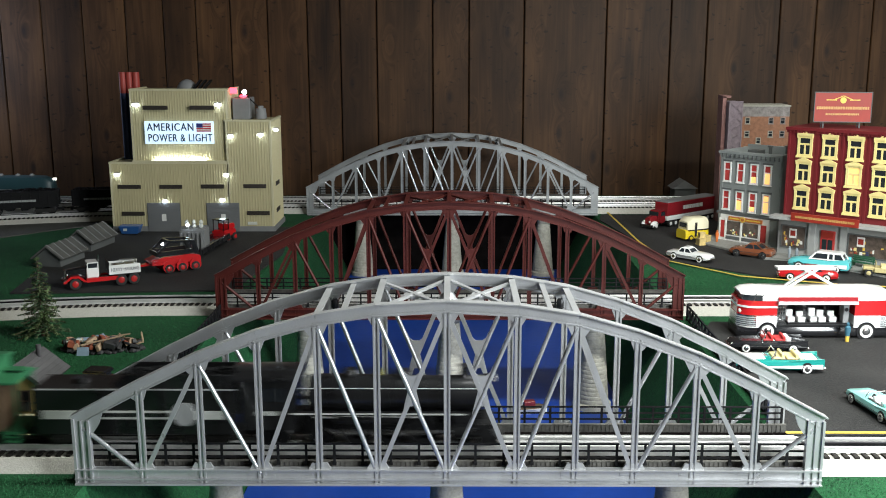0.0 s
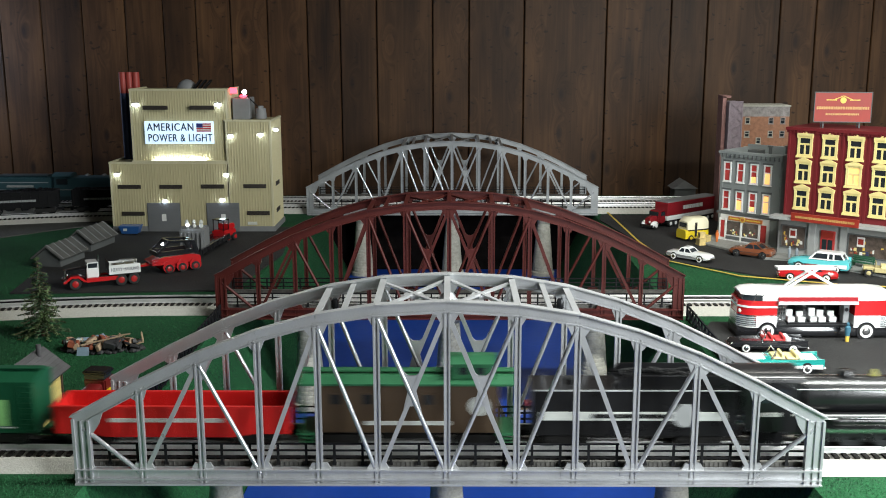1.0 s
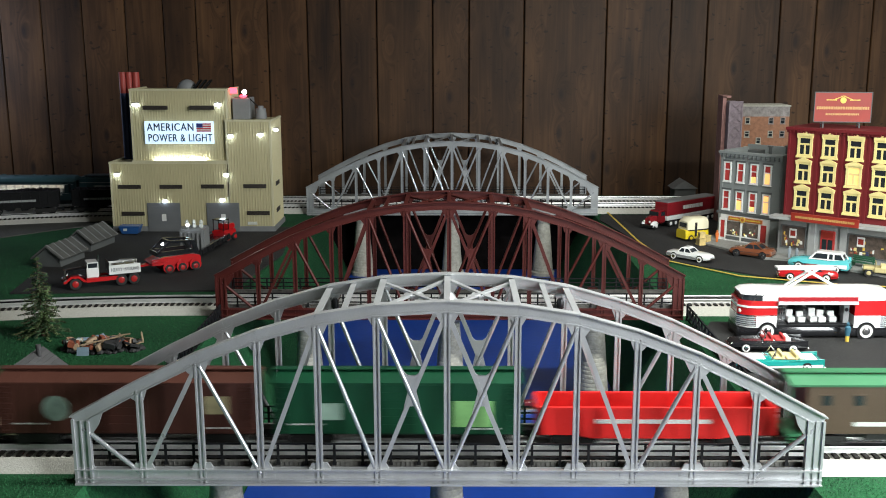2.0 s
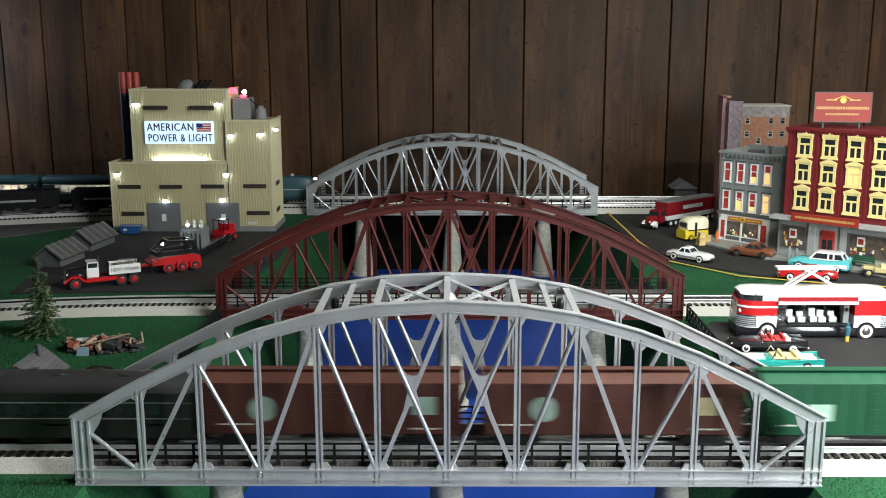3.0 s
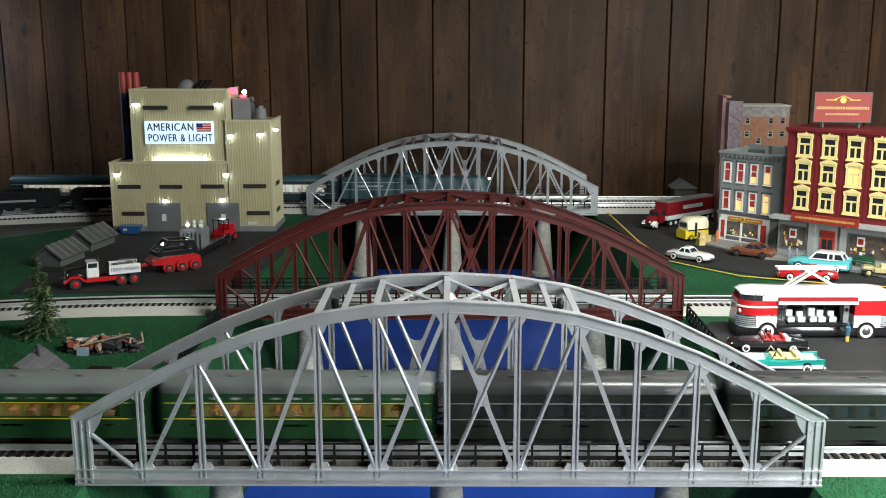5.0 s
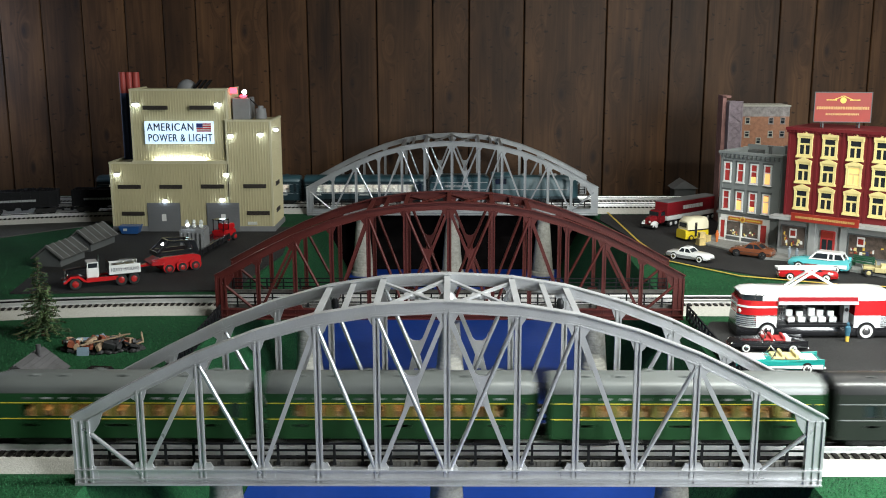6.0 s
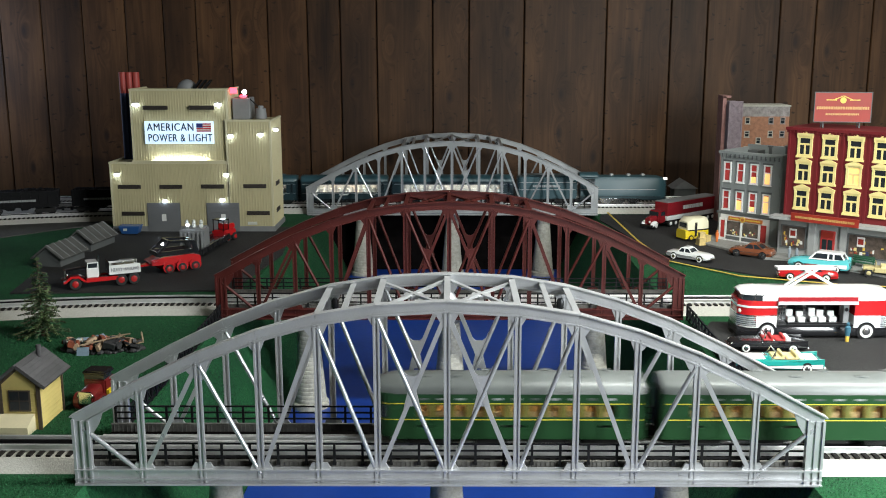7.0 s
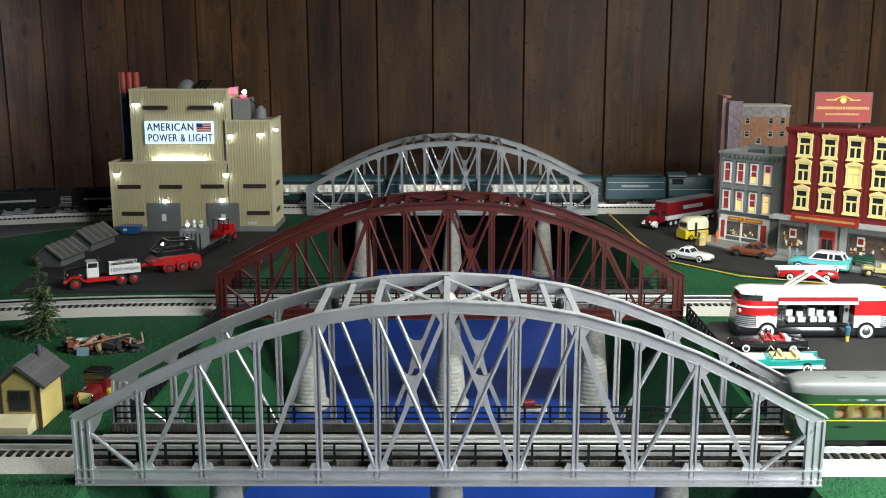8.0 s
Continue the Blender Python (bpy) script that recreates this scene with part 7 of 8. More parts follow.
def hauler():
    t = thing("hauling_truck", put(-0.868, 1.120, 207, size=1.0), "red heavy hauling truck with black bonnet and white bed", "truck")
    w = 0.026
    part("frame_rail", M().box(-0.095, 0.085, -0.012, 0.012, 0.016, 0.024), CARBLACK, t)
    part("bonnet", M().loft([section(x, 0.014 * s, 0.026, z) for x, s, z in ((0.03, 1.2, 0.052), (0.075, 1.0, 0.048), (0.08, 0.9, 0.044))]), CARBLACK, t, "black engine bonnet", smooth=True)
    part("radiator", M().box(0.079, 0.083, -0.013, 0.013, 0.022, 0.047), CHROME, t, "chrome radiator")
    for s in (-1, 1):
        part("fender", M().prism([(0.03, 0.018), (0.036, 0.022), (0.05, 0.034), (0.07, 0.034), (0.086, 0.022), (0.088, 0.018), (0.082, 0.018), (0.068, 0.029), (0.052, 0.029), (0.04, 0.018)], "y", s * 0.022 - 0.006, s * 0.022 + 0.006), CARRED, t, "red front fender")
        part("running_board", M().box(-0.04, 0.034, s * 0.021 - 0.006, s * 0.021 + 0.006, 0.016, 0.026), CARRED, t, "red running board and tank")
        part("headlight", M().ball((0.078, s * 0.016, 0.036), 0.004, 0.004, 0.004, 10, 6), CHROME, t, smooth=True)
    c = part("cab", M().box(0.004, 0.032, -0.022, 0.022, 0.026, 0.05), CARWHITE, t, "white cab", bevel=0.0015)
    part("cab_top", M().box(0.004, 0.030, -0.021, 0.021, 0.061, 0.064), CARWHITE, c, bevel=0.001)
    for x in (0.005, 0.029):
        for s in (-1, 1):
            part("cab_pillar", M().box(x - 0.001, x + 0.001, s * 0.02 - 0.001, s * 0.02 + 0.001, 0.05, 0.062), CARWHITE, c)
    part("cab_glass", M().box(0.006, 0.028, -0.0195, 0.0195, 0.05, 0.061), GLASSDARK, c)
    part("exhaust", M().cyl((0.002, 0.018, 0.03), (0.002, 0.018, 0.082), 0.0018, n=8), CHROME, t, "upright chrome exhaust")
    part("bed", M().box(-0.095, -0.02, -w, w, 0.028, 0.032), CARBLACK, t)
    for s in (-1, 1):
        b = part("bed_side", M().box(-0.095, -0.02, s * w - 0.001, s * w + 0.001, 0.030, 0.053), CARWHITE, t, "white bed side board")
        if s > 0:
            o, wd = words("HEAVY HAULING", 0.012, SIGNINK, b, Matrix.Translation((-0.0245, w + 0.0014, 0.0375)) @ Matrix.Rotation(math.pi, 4, "Z") @ Matrix.Rotation(math.pi / 2, 4, "X"), "black capital letters")
            o.scale = (0.066 / wd, 1, 1)
    part("bed_front", M().box(-0.021, -0.018, -w, w, 0.03, 0.06), CARBLACK, t)
    part("bed_load", M().box(-0.085, -0.03, -0.02, 0.02, 0.032, 0.05), CARBLACK, t, bevel=0.002)
    part("load_rail", M().box(-0.088, -0.05, -0.018, -0.016, 0.056, 0.058).box(-0.088, -0.05, 0.016, 0.018, 0.056, 0.058).box(-0.088, -0.086, -0.018, 0.018, 0.05, 0.058), CHROME, t)
    for x, in ((0.06,), (-0.048,), (-0.078,)):
        for s in (-1, 1):
            road_wheel(t, x, s * 0.022, 0.0145, 0.010, WHEELRED)


hauler()


def lowboy():
    # the front dolly
    t = thing("trailer_dolly", put(-0.736, 1.287, 216, size=1.05), "red six-wheel trailer dolly behind the hauling truck", "trailer")
    part("deck", M().prism([(-0.066, 0.022), (0.055, 0.022), (0.062, 0.03), (0.03, 0.042), (-0.045, 0.042), (-0.066, 0.036)], "y", -0.03, 0.03), CARRED, t, bevel=0.002, smooth=True)
    part("drawbar", M().beam((0.05, -0.012, 0.024), (0.082, 0, 0.022), 0.006, 0.005, (0, 0, 1)).beam((0.05, 0.012, 0.024), (0.082, 0, 0.022), 0.006, 0.005, (0, 0, 1)), CARRED, t)
    for k in range(3):
        part("front_slat", M().box(0.030, 0.06, 0.0295, 0.0318, 0.024 + k * 0.006, 0.027 + k * 0.006), CARRED, t)
    for x in (-0.050, -0.016, 0.018):
        for s in (-1, 1):
            part("mudguard", M().cyl((x, s * 0.024, 0.016), (x, s * 0.032, 0.016), 0.0155, n=16), CARRED, t, smooth=True)
            road_wheel(t, x, s * 0.029, 0.0115, 0.009, WHEELRED)
    # the open gooseneck frame that rides on the dolly
    g = part("gooseneck_frame", M().box(-0.05, 0.046, -0.027, -0.022, 0.044, 0.055).box(-0.05, 0.046, 0.022, 0.027, 0.044, 0.055).box(0.041, 0.046, -0.022, 0.022, 0.044, 0.055), CARBLACK, t, "black open steel frame")
    for s in (-1, 1):
        part("frame_stay", M().beam((0.044, s * 0.0245, 0.05), (0.012, s * 0.0245, 0.078), 0.005, 0.005).beam((0.012, s * 0.0245, 0.078), (-0.046, s * 0.0245, 0.074), 0.006, 0.005).beam((-0.046, s * 0.0245, 0.075), (-0.058, s * 0.0245, 0.042), 0.012, 0.005), CARBLACK, g)
    part("frame_cross", M().box(0.009, 0.015, -0.022, 0.022, 0.075, 0.081).box(-0.05, -0.044, -0.022, 0.022, 0.071, 0.077), CARBLACK, g)
    part("work_lamp", M().ball((0.030, 0.026, 0.075), 0.004, 0.003, 0.003, 8, 5), LAMPWHITE, t, "bright work lamp")
    # the low black deck with its transformer and the rear bogie
    t = thing("transformer_trailer", Matrix(), "low black girder trailer carrying a grey transformer", "trailer")
    p0, p1 = Vector((-0.722, 1.352, 0.026)), Vector((-0.692, 1.655, 0.026))
    n = Vector((p1.y - p0.y, p0.x - p1.x, 0)).normalized() * 0.026
    for s in (-1, 1):
        part("girder", M().beam(p0 + n * s, p1 + n * s, 0.007, 0.016, (0, 0, 1)), CARBLACK, t, "black steel girder")
        for k in range(7):
            q = p0 + (p1 - p0) * (0.08 + 0.14 * k) + n * s * 1.14
            part("girder_rib", M().box(q.x - 0.002, q.x + 0.002, q.y - 0.0015, q.y + 0.0015, 0.019, 0.033), CARBLACK, t)
    part("deck", M().beam(p0 - Vector((0, 0, 0.004)), p1 - Vector((0, 0, 0.004)), 0.05, 0.005, (0, 0, 1)), CARBLACK, t)
    cx, cy = -0.722, 1.475
    part("transformer", M().box(cx - 0.034, cx + 0.034, cy - 0.035, cy + 0.035, 0.02, 0.085), GREYPAINT, t, "grey transformer body", bevel=0.004, smooth=True)
    for k in range(6):
        part("cooling_fin", M().box(cx - 0.03 + k * 0.0115, cx - 0.026 + k * 0.0115, cy - 0.042, cy - 0.035, 0.028, 0.076), GREYPAINT, t)
    for k in range(3):
        part("bushing", M().lathe([(0.005, 0.085), (0.006, 0.09), (0.004, 0.094), (0.006, 0.098), (0.003, 0.106)], (cx - 0.02 + k * 0.02, cy, 0), 10), PALEPATCH, t, smooth=True)
    part("work_lamp", M().ball((cx - 0.008, cy - 0.037, 0.098), 0.006, 0.004, 0.004, 8, 5), LAMPWHITE, t, "bright work lamp")
    r = thing("rear_bogie", put(-0.690, 1.692, 248), "red rear bogie tractor of the girder trailer", "trailer")
    part("body", M().box(-0.03, 0.03, -0.024, 0.024, 0.016, 0.036), CARRED, r, bevel=0.003, smooth=True)
    part("hood", M().box(-0.03, 0.004, -0.02, 0.02, 0.036, 0.052), CARRED, r, bevel=0.003, smooth=True)
    part("canopy", M().box(0.0, 0.03, -0.02, 0.02, 0.066, 0.069), CARBLACK, r)
    for x in (0.002, 0.028):
        for s in (-1, 1):
            part("canopy_post", M().box(x - 0.001, x + 0.001, s * 0.018 - 0.001, s * 0.018 + 0.001, 0.034, 0.067), CARBLACK, r)
    for x in (-0.018, 0.018):
        for s in (-1, 1):
            road_wheel(r, x, s * 0.024, 0.012, 0.009, WHEELRED)


lowboy()


MAROONPAINT = paint("maroon_paint", (0.16, 0.012, 0.012), 0.35)


def old_truck():
    t = thing("vintage_truck", put(-0.586, 0.316, 262, 0.0, 0.88), "dark red vintage truck with a black canvas top", "truck")
    part("frame_rail", M().box(-0.05, 0.05, -0.012, 0.012, 0.012, 0.018), CARBLACK, t)
    part("bonnet", M().loft([section(x, 0.014 * s, 0.016, z) for x, s, z in ((0.012, 1.15, 0.042), (0.045, 1.0, 0.038), (0.05, 0.9, 0.036))]), MAROONPAINT, t, smooth=True)
    part("cab", M().box(-0.018, 0.014, -0.022, 0.022, 0.016, 0.050), MAROONPAINT, t, bevel=0.003, smooth=True)
    part("cab_roof", M().box(-0.022, 0.016, -0.024, 0.024, 0.058, 0.066), CARBLACK, t, "black canvas cab roof", bevel=0.003, smooth=True)
    part("windscreen", M().box(-0.016, 0.013, -0.020, 0.020, 0.050, 0.058), GLASSDARK, t)
    part("bed", M().box(-0.06, -0.02, -0.024, 0.024, 0.018, 0.036), MAROONPAINT, t)
    for s in (-1, 1):
        part("fender", M().cyl((0.034, s * 0.016, 0.015), (0.034, s * 0.026, 0.015), 0.0165, n=18), MAROONPAINT, t, smooth=True)
        part("headlight", M().ball((0.05, s * 0.013, 0.03), 0.004, 0.004, 0.004, 8, 5), CHROME, t, smooth=True)
        for x in (0.034, -0.04):
            road_wheel(t, x, s * 0.026, 0.013, 0.006, WHEELRED)
    part("toolbox", M().box(-0.004, 0.012, 0.022, 0.028, 0.018, 0.03), CARYELLOW, t, "small yellow tool box")
    part("radiator", M().box(0.049, 0.053, -0.012, 0.012, 0.016, 0.038), CHROME, t, "dull metal radiator")


old_truck()

# ---- small things ----
LEAFGREEN = mk("conifer_green", (0.045, 0.10, 0.04), 0.8, var=0.4, scale=60)
LEAFPALE = mk("conifer_pale", (0.13, 0.20, 0.075), 0.8, var=0.4, scale=60)
BARK = mk("bark", (0.10, 0.065, 0.04), 0.9, var=0.4, scale=80, bump=0.4)
SCRAPTAN = mk("scrap_tan", (0.40, 0.28, 0.18), 0.8, var=0.35, scale=60)
SCRAPRUST = mk("scrap_rust", (0.30, 0.075, 0.035), 0.8, var=0.4, scale=60)
SCRAPBLUE = mk("scrap_blue", (0.22, 0.30, 0.38), 0.7, var=0.3, scale=60)
SCRAPDARK = mk("scrap_dark", (0.03, 0.03, 0.032), 0.6, var=0.4, scale=60)
COATBLUE = mk("coat_blue", (0.03, 0.12, 0.18), 0.7)
ORANGE = mk("orange_paint", (0.65, 0.16, 0.03), 0.6)
BENCHGREEN = mk("bench_green", (0.02, 0.10, 0.05), 0.5)
CRATE = mk("crate_wood", (0.60, 0.45, 0.18), 0.8, var=0.3, scale=60)
STATUEGREY = mk("figure_grey", (0.30, 0.34, 0.38), 0.6)
DUMPBLUE = paint("skip_blue", (0.02, 0.10, 0.32), 0.45)


def conifer(x, y, h):
    t = thing("pine_tree", Matrix.Translation((x, y, 0)), "small dark green model pine tree on the grass", "tree")
    part("trunk", M().cyl((0, 0, 0), (0, 0, h * 0.96), h * 0.026, h * 0.006, 8), BARK, t, smooth=True)
    rnd = random.Random(8)
    limbs, dark, pale = M(), M(), M()
    tiers = 19
    for k in range(tiers):
        f = k / (tiers - 1)
        z = h * (0.10 + 0.88 * f)
        reach = h * (0.30 * (1 - f) ** 0.85 + 0.018)
        n = max(4, int(9 * (1 - f) + 4))
        for i in range(n):
            a = 2 * math.pi * (i + rnd.random() * 0.7) / n + k
            r = reach * rnd.uniform(0.6, 1.1)
            tip = Vector((r * math.cos(a), r * math.sin(a), z - r * rnd.uniform(0.12, 0.42)))
            root = Vector((0, 0, z))
            limbs.beam(root, tip, 0.0011, 0.0011, (0.1, 0.2, 1))
            m = pale if rnd.random() < 0.4 else dark
            steps = max(3, int(r / 0.0032))
            for s in range(1, steps + 1):
                c = root + (tip - root) * (s / steps)
                for q in range(4):
                    d = Vector((rnd.uniform(-1, 1), rnd.uniform(-1, 1), rnd.uniform(-0.5, 0.7))).normalized() * rnd.uniform(0.004, 0.0085)
                    side = d.cross(Vector((rnd.random(), rnd.random(), rnd.random()))).normalized() * 0.0015
                    v = [m.bm.verts.new(p) for p in (c - side, c + side, c + d)]
                    m.bm.faces.new(v)
    tagged(part("branchwork", limbs, BARK, t), kind="stuff")
    tagged(part("crown", dark, LEAFGREEN, t, "dark green needle sprays"), kind="stuff")
    tagged(part("pale_foliage", pale, LEAFPALE, t, "paler green needle sprays"), kind="stuff")


def junk_pile():
    rnd = random.Random(12)
    t = thing("scrap_pile", Matrix.Translation((-0.682, 0.605, 0)) @ Matrix.Diagonal((1.02, 1.2, 1.1, 1)), "heap of mixed scrap, tan boards and black rubble", "scrap pile")
    mats = (SCRAPTAN, SCRAPRUST, SCRAPDARK, SCRAPTAN, SCRAPBLUE, SCRAPDARK, PALEPATCH)
    m = M()
    for i in range(200):
        x = rnd.uniform(-0.075, 0.078)
        y = rnd.uniform(-0.026, 0.026) * (1 - (x / 0.09) ** 2)
        s = rnd.uniform(0.003, 0.008)
        m.ball((x, y, s * 0.4), s, s, s * 0.7, 6, 4)
    tagged(part("rubble", m, SCRAPDARK, t, "black rubble bed"), kind="stuff")
    for i in range(75):
        x = rnd.uniform(-0.068, 0.068)
        y = rnd.uniform(-0.024, 0.022) * (1 - (x / 0.085) ** 2)
        z = 0.006 + 0.015 * (1 - (x / 0.08) ** 2) * (1 - abs(y) / 0.035) * rnd.random() + 0.004
        a, b, c = rnd.uniform(0.004, 0.012), rnd.uniform(0.0025, 0.007), rnd.uniform(0.001, 0.0055)
        o = part("scrap_piece", M().box(-a, a, -b, b, -c, c), mats[rnd.randrange(7) if x < 0.02 or rnd.random() < 0.4 else 2], t, bevel=0.0006)
        o.matrix_basis = pose(x, y, z, rnd.uniform(-30, 30), rnd.uniform(-30, 30), rnd.uniform(0, 180))
    for p, q in (((-0.03, -0.028, 0.018), (0.045, -0.01, 0.03)), ((0.0, 0.01, 0.02), (0.05, 0.012, 0.026))):
        part("plank", M().beam(p, q, 0.005, 0.0015, (0, 0, 1)), SCRAPTAN, t, "long tan board")
    o = part("seat_shell", M().box(-0.012, 0.012, -0.008, 0.008, 0, 0.003).box(0.009, 0.012, -0.008, 0.008, 0.003, 0.016), SCRAPTAN, t, "tan bench seat shell", bevel=0.001)
    o.matrix_basis = pose(0.066, 0.006, 0.012, 10, -8, 20)
    o = part("panel", M().box(-0.011, 0.011, -0.001, 0.001, 0, 0.015), SCRAPBLUE, t, "pale blue sheet panel")
    o.matrix_basis = pose(-0.025, -0.032, 0.0, -20, 0, 4)
    o = part("post", M().cyl((0, 0, 0), (0, 0, 0.014), 0.0016, n=6), SCRAPTAN, t)
    o.matrix_basis = pose(0.03, 0.01, 0.015, 8, 6, 0)


def lattice_fence(x0, y0, x1, y1, label):
    d = math.hypot(x1 - x0, y1 - y0)
    t = thing("lattice_fence", Matrix.Translation((x0, y0, 0)) @ Matrix.Rotation(math.atan2(y1 - y0, x1 - x0), 4, "Z"), label, "fence", group="black lattice fences by the river")
    part("top_rail", M().box(0, d, -0.0015, 0.0015, 0.031, 0.034), BLACK, t)
    part("bottom_rail", M().box(0, d, -0.0015, 0.0015, 0.002, 0.005), BLACK, t)
    n = round(d / 0.026)
    for i in range(n + 1):
        part("fence_post", M().box(i * d / n - 0.0015, i * d / n + 0.0015, -0.002, 0.002, 0, 0.035), BLACK, t)
    for i in range(n):
        a, b = i * d / n, (i + 1) * d / n
        part("lattice_bar", M().beam((a, 0, 0.004), (b, 0, 0.032), 0.0026, 0.0022), BLACK, t)
        part("lattice_bar", M().beam((b, 0, 0.004), (a, 0, 0.032), 0.0026, 0.002), BLACK, t)


def doll(x, y, z, h, top, label, legs=None):
    """A plain standing or sitting toy figure as one smooth mesh."""
    m = M().lathe([(h * 0.08, 0), (h * 0.10, h * 0.05), (h * 0.11, h * 0.3), (h * 0.15, h * 0.55), (h * 0.15, h * 0.75), (h * 0.06, h * 0.83), (h * 0.085, h * 0.88), (h * 0.085, h * 0.95), (h * 0.03, h)], n=12)
    o = part("toy_figure", m, top, None, smooth=True)
    if legs:
        o.data.materials.append(legs)
        for f in o.data.polygons:
            f.material_index = int(f.center.z < h * 0.42)
    o.matrix_basis = Matrix.Translation((x, y, z)) @ Matrix.Diagonal((1, 0.75, 1, 1))
    tagged(o, label, "figurine", group="toy figures of the town")


conifer(-0.838, 0.70, 0.165)
junk_pile()
lattice_fence(-0.50, 0.19, -0.50, 0.825, "black lattice fence along the river edge")
lattice_fence(0.515, 0.19, 0.515, 0.825, "black lattice fence along the river edge")
doll(0.795, 0.655, 0.004, 0.040, COATBLUE, "plain blue toy figure with yellow legs beside the bus", SIGNGOLD)
doll(0.788, 1.668 - 0.03, 0.0105, 0.036, ORANGE, "plain orange toy figure on the pavement")
doll(0.93, 1.42, 0.0105, 0.032, STATUEGREY, "plain grey toy figure before the shop")
doll(0.946, 1.408, 0.0105, 0.030, STATUEGREY, "plain grey toy figure before the shop")


def bench():
    t = thing("park_bench", Matrix.Translation((1.085, 1.305, 0.0105)) @ Matrix.Rotation(-0.87, 4, "Z"), "dark green slatted bench before the shop window", "bench")
    for k in range(3):
        part("seat_slat", M().box(-0.03, 0.03, -0.012 + k * 0.0055, -0.0075 + k * 0.0055, 0.011, 0.0125), BENCHGREEN, t)
        part("back_slat", M().box(-0.03, 0.03, 0.005, 0.0062, 0.0145 + k * 0.005, 0.0185 + k * 0.005), BENCHGREEN, t)
    for x in (-0.025, 0.025):
        part("leg", M().box(x - 0.0015, x + 0.0015, -0.011, 0.007, 0, 0.011).box(x - 0.0015, x + 0.0015, 0.0055, 0.0075, 0.011, 0.03), BENCHGREEN, t)


bench()
for cx, cy, s, a in ((0.737, 1.625, 0.0105, 20), (0.756, 1.65, 0.0125, 50), (0.745, 1.628, 0.0085, 10)):
    up = 0.0
    if s == 0.0085:
        up = 0.0215
        cx, cy = 0.739, 1.626
    t = thing("crate", Matrix.Translation((cx, cy, 0.004 + up)) @ Matrix.Rotation(radians(a), 4, "Z"), "small pale wooden crate on the street", "crate", group="wooden crates")
    part("box", M().box(-s, s, -s, s, 0, 2 * s), CRATE, t, bevel=0.0008)
    for z in (0.1, 0.9):
        part("batten", M().box(-s - 0.0008, s + 0.0008, -s - 0.0008, s + 0.0008, 2 * s * z - 0.0015, 2 * s * z + 0.0015), CRATE, t)


def skip_bin():
    t = thing("waste_skip", Matrix.Translation((-1.01, 1.80, 0.004)), "small blue waste skip beside the power building", "skip")
    part("bin", M().hexa([(-0.025, -0.016, 0.002), (0.025, -0.016, 0.002), (0.025, 0.016, 0.002), (-0.025, 0.016, 0.002), (-0.032, -0.019, 0.024), (0.032, -0.019, 0.024), (0.032, 0.019, 0.024), (-0.032, 0.019, 0.024)]), DUMPBLUE, t, bevel=0.001)
    part("lid", M().box(-0.033, 0.033, -0.02, 0.02, 0.024, 0.027), DUMPBLUE, t)
    for x in (-0.02, 0.02):
        part("foot", M().box(x - 0.003, x + 0.003, -0.014, 0.014, 0, 0.003), CARBLACK, t)
    part("notice", M().box(-0.018, -0.006, -0.0195, -0.0175, 0.012, 0.020), PALEPATCH, t)


skip_bin()


def boat():
    t = thing("small_boat", Matrix.Translation((0.182, 0.87, -0.230)) @ Matrix.Rotation(0.15, 4, "Z") @ Matrix.Diagonal((1.3, 1.3, 1.3, 1)), "small brown and white boat on the river", "boat")
    rings = []
    for x, w in ((-0.028, 0.010), (-0.02, 0.013), (0.005, 0.014), (0.02, 0.009), (0.030, 0.001)):
        rings.append([(x, -w * 0.6, 0.0), (x, w * 0.6, 0.0), (x, w, 0.010), (x, -w, 0.010)])
    part("hull", M().loft(rings), CARWHITE, t, "white hull", smooth=False)
    part("deck", M().loft([[(r[0][0] * 0.93, r[3][1] * 0.9, 0.0101), (r[0][0] * 0.93, r[2][1] * 0.9, 0.0101), (r[0][0] * 0.93, r[2][1] * 0.8, 0.0125), (r[0][0] * 0.93, r[3][1] * 0.8, 0.0125)] for r in rings]), BARK, t, "dark brown deck")
    part("cabin", M().box(-0.012, 0.008, -0.007, 0.007, 0.012, 0.022), MAROONPAINT, t, "dark red cabin", bevel=0.001)


boat()


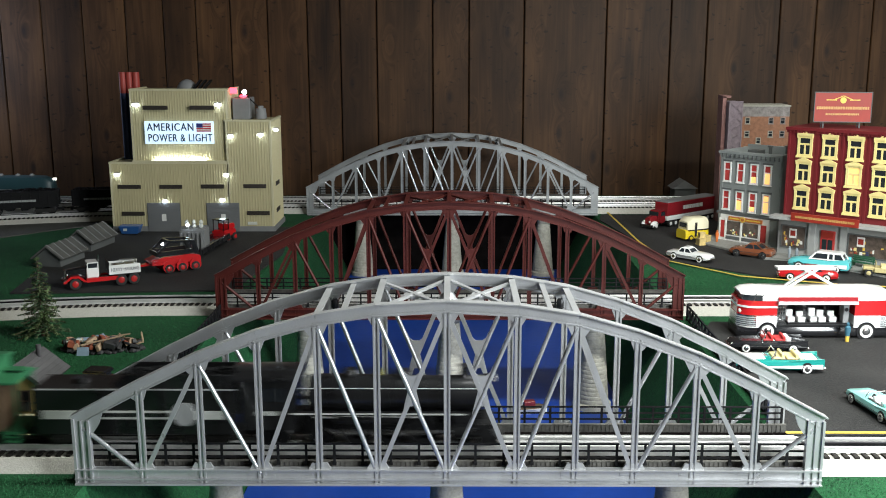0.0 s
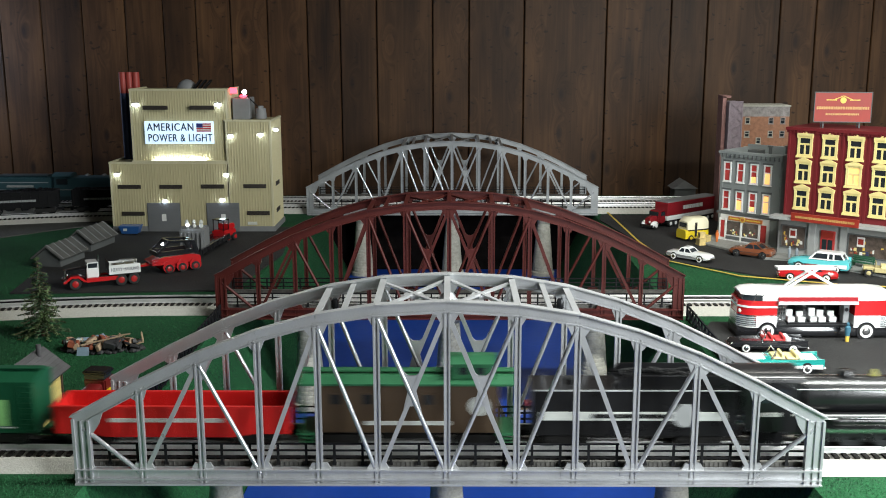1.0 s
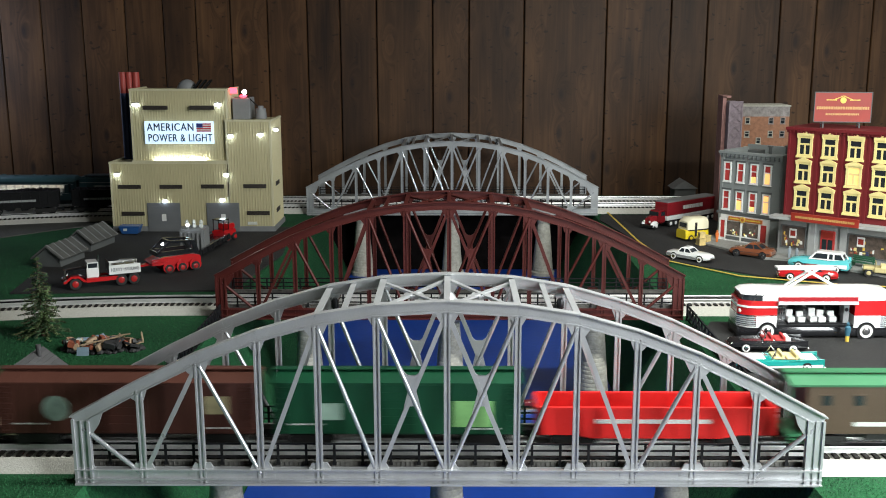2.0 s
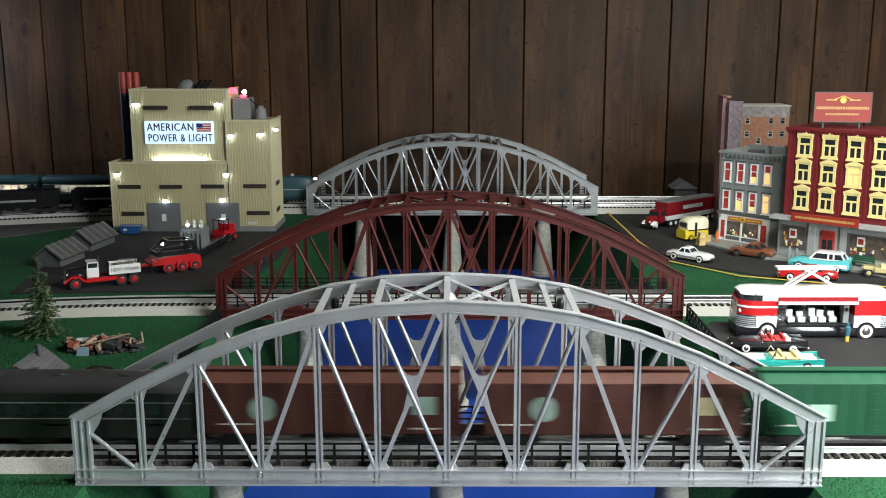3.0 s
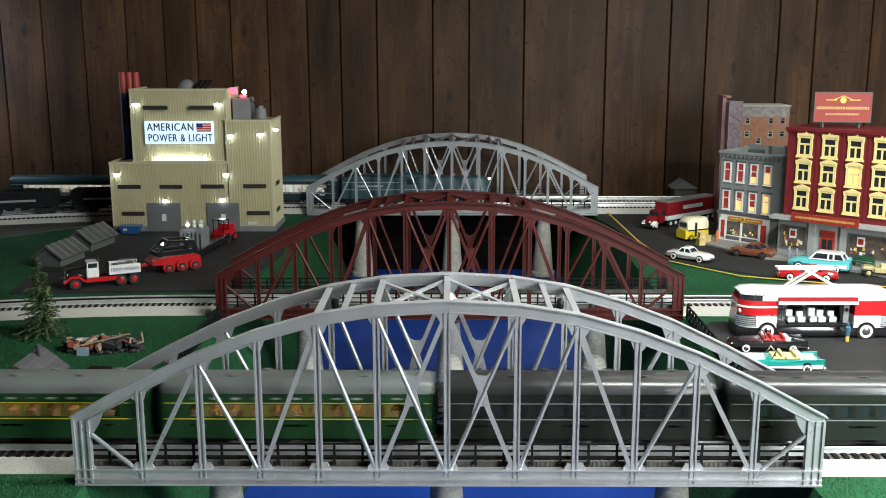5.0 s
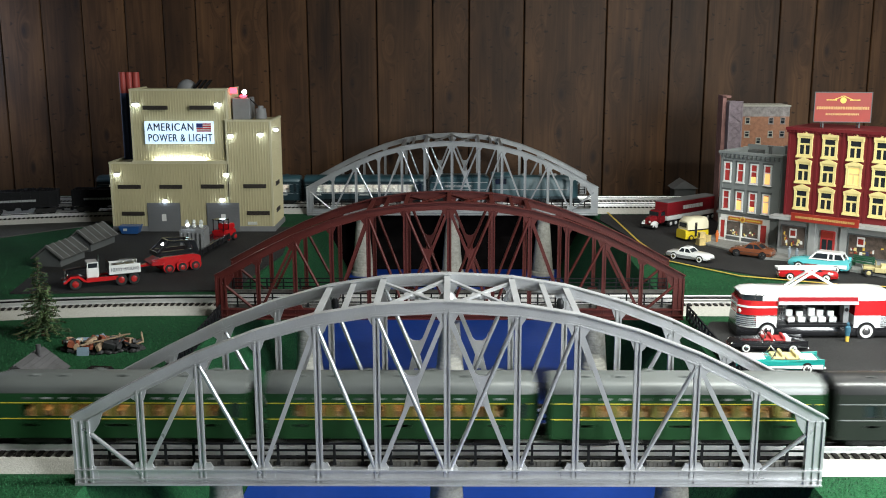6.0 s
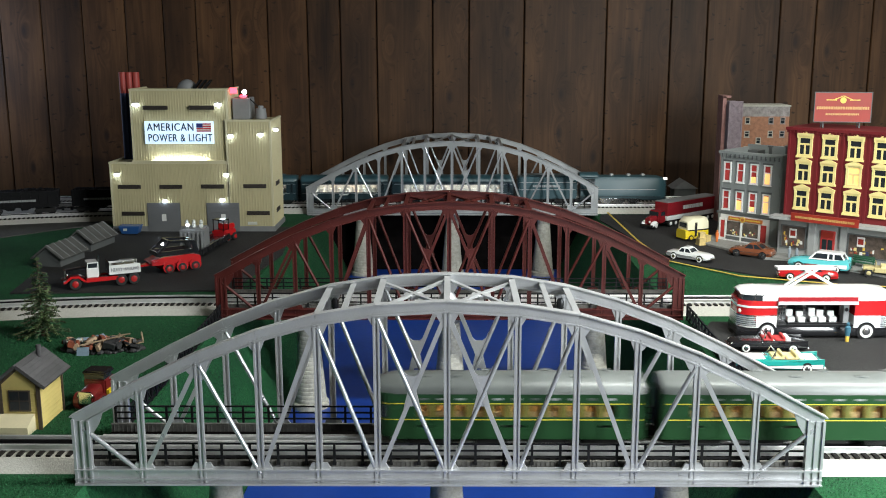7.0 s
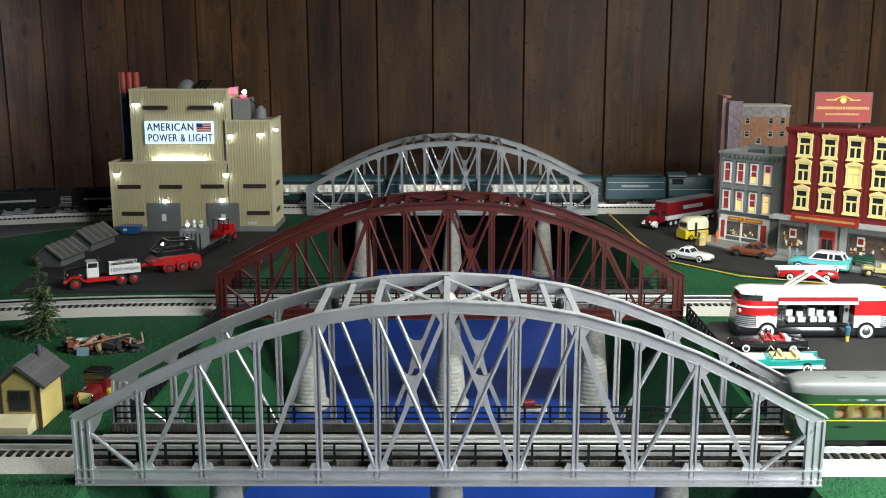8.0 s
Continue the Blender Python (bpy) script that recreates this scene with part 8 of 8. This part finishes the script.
def turf():
    """Short fibres of the grass mat where it is seen closest."""
    rng = np.random.default_rng(5)
    spans = ((-1.05, -0.512, 0.15, 0.70, 15000), (-1.3, -0.56, 0.70, 1.12, 6000), (-1.0, 1.0, -0.10, 0.027, 12000), (0.52, 1.0, 0.99, 1.35, 5000), (-1.6, -1.1, 1.2, 1.95, 4000))
    for x0, x1, y0, y1, n in spans:
        x, y = rng.uniform(x0, x1, n), rng.uniform(y0, y1, n)
        bed = TRACKS[1] - 0.24 * np.maximum(0, np.abs(x) - 0.55) ** 2 * (x < 0)
        keep = ~((np.abs(y - bed) < 0.056) | ((np.abs(x) < 0.505) & (y > -0.6)) | ((x > -1.06) & (x < -0.5) & (y > 1.04)) | ((x > 0) & (y > 1.41 - (x - 0.6) * 0.95) & (y > 1.18)))
        if y1 < 0.03:
            keep = (np.abs(x) > 0.50)
        x, y = x[keep], y[keep]
        n = len(x)
        a, h = rng.uniform(0, 6.283, n), rng.uniform(0.002, 0.005, n)
        lx, ly = rng.normal(0, 0.0013, n), rng.normal(0, 0.0013, n)
        w = 0.0006
        v = np.empty((n, 3, 3))
        v[:, 0] = np.stack([x - w * np.cos(a), y - w * np.sin(a), np.zeros(n)], 1)
        v[:, 1] = np.stack([x + w * np.cos(a), y + w * np.sin(a), np.zeros(n)], 1)
        v[:, 2] = np.stack([x + lx, y + ly, h], 1)
        me = bpy.data.meshes.new("grass")
        me.from_pydata(v.reshape(-1, 3).tolist(), [], np.arange(3 * n).reshape(-1, 3).tolist())
        me.materials.append(TURF)
        tagged(new("grass", me), "short green fibres of the grass mat", "grass", kind="stuff")


TURF = mk("grass_fibre", (0.018, 0.13, 0.045), 0.8, var=0.75, scale=120, fine=400, bump=0)
turf()


def motions():
    """The near train slows from 0.7 to 0.57 m/s; the far train runs evenly."""
    near = [(0.0, -4768), (0.5, -4315), (1.0, -3882), (1.5, -3443), (1.7, -3267), (2.25, -2797), (2.8, -2325), (3.0, -2152), (3.5, -1750), (4.0, -1370),
            (4.5, -1022), (4.7, -902), (5.25, -555), (5.8, -190), (6.0, -32), (6.5, 322), (7.0, 670), (7.5, 1046), (8.0, 1408)]
    for ob, off in NEAR:
        walk(ob, [(t, pose((s - 790) / PX + off, TRACKS[0], 0)) for t, s in near])
    for ob, off in FAR:
        walk(ob, [(t, pose((88 + 156 * t - 800) / 502 + off, TRACKS[2], 0)) for t in (0.0, 2.0, 4.0, 6.0, 8.0)])
    # driving wheels roll with the train, the rods follow the crank pins
    steps = [k / FPS for k in range(int(8 * FPS) + 1)]
    ran = [np.interp(t, [a for a, b in near], [b for a, b in near]) / PX for t in steps]
    axle, crank = RAIL + 0.0226, 0.008
    for wheel, x, y in DRIVERS:
        walk(wheel, [(t, pose(x, y, axle, 0, math.degrees((d - ran[0]) / 0.0226), 0)) for t, d in zip(steps, ran)])
    for rod, y, main in RODS:
        rows = []
        for t, d in zip(steps, ran):
            a = (d - ran[0]) / 0.0226
            px, pz = crank * math.cos(a), -crank * math.sin(a)
            if main:
                rows.append((t, pose(0.026 + px, y, axle + pz, 0, -math.degrees(math.asin((0.056 - axle - pz) / 0.1)), 0)))
            else:
                rows.append((t, pose(px, y, axle + pz)))
        walk(rod, rows)


motions()
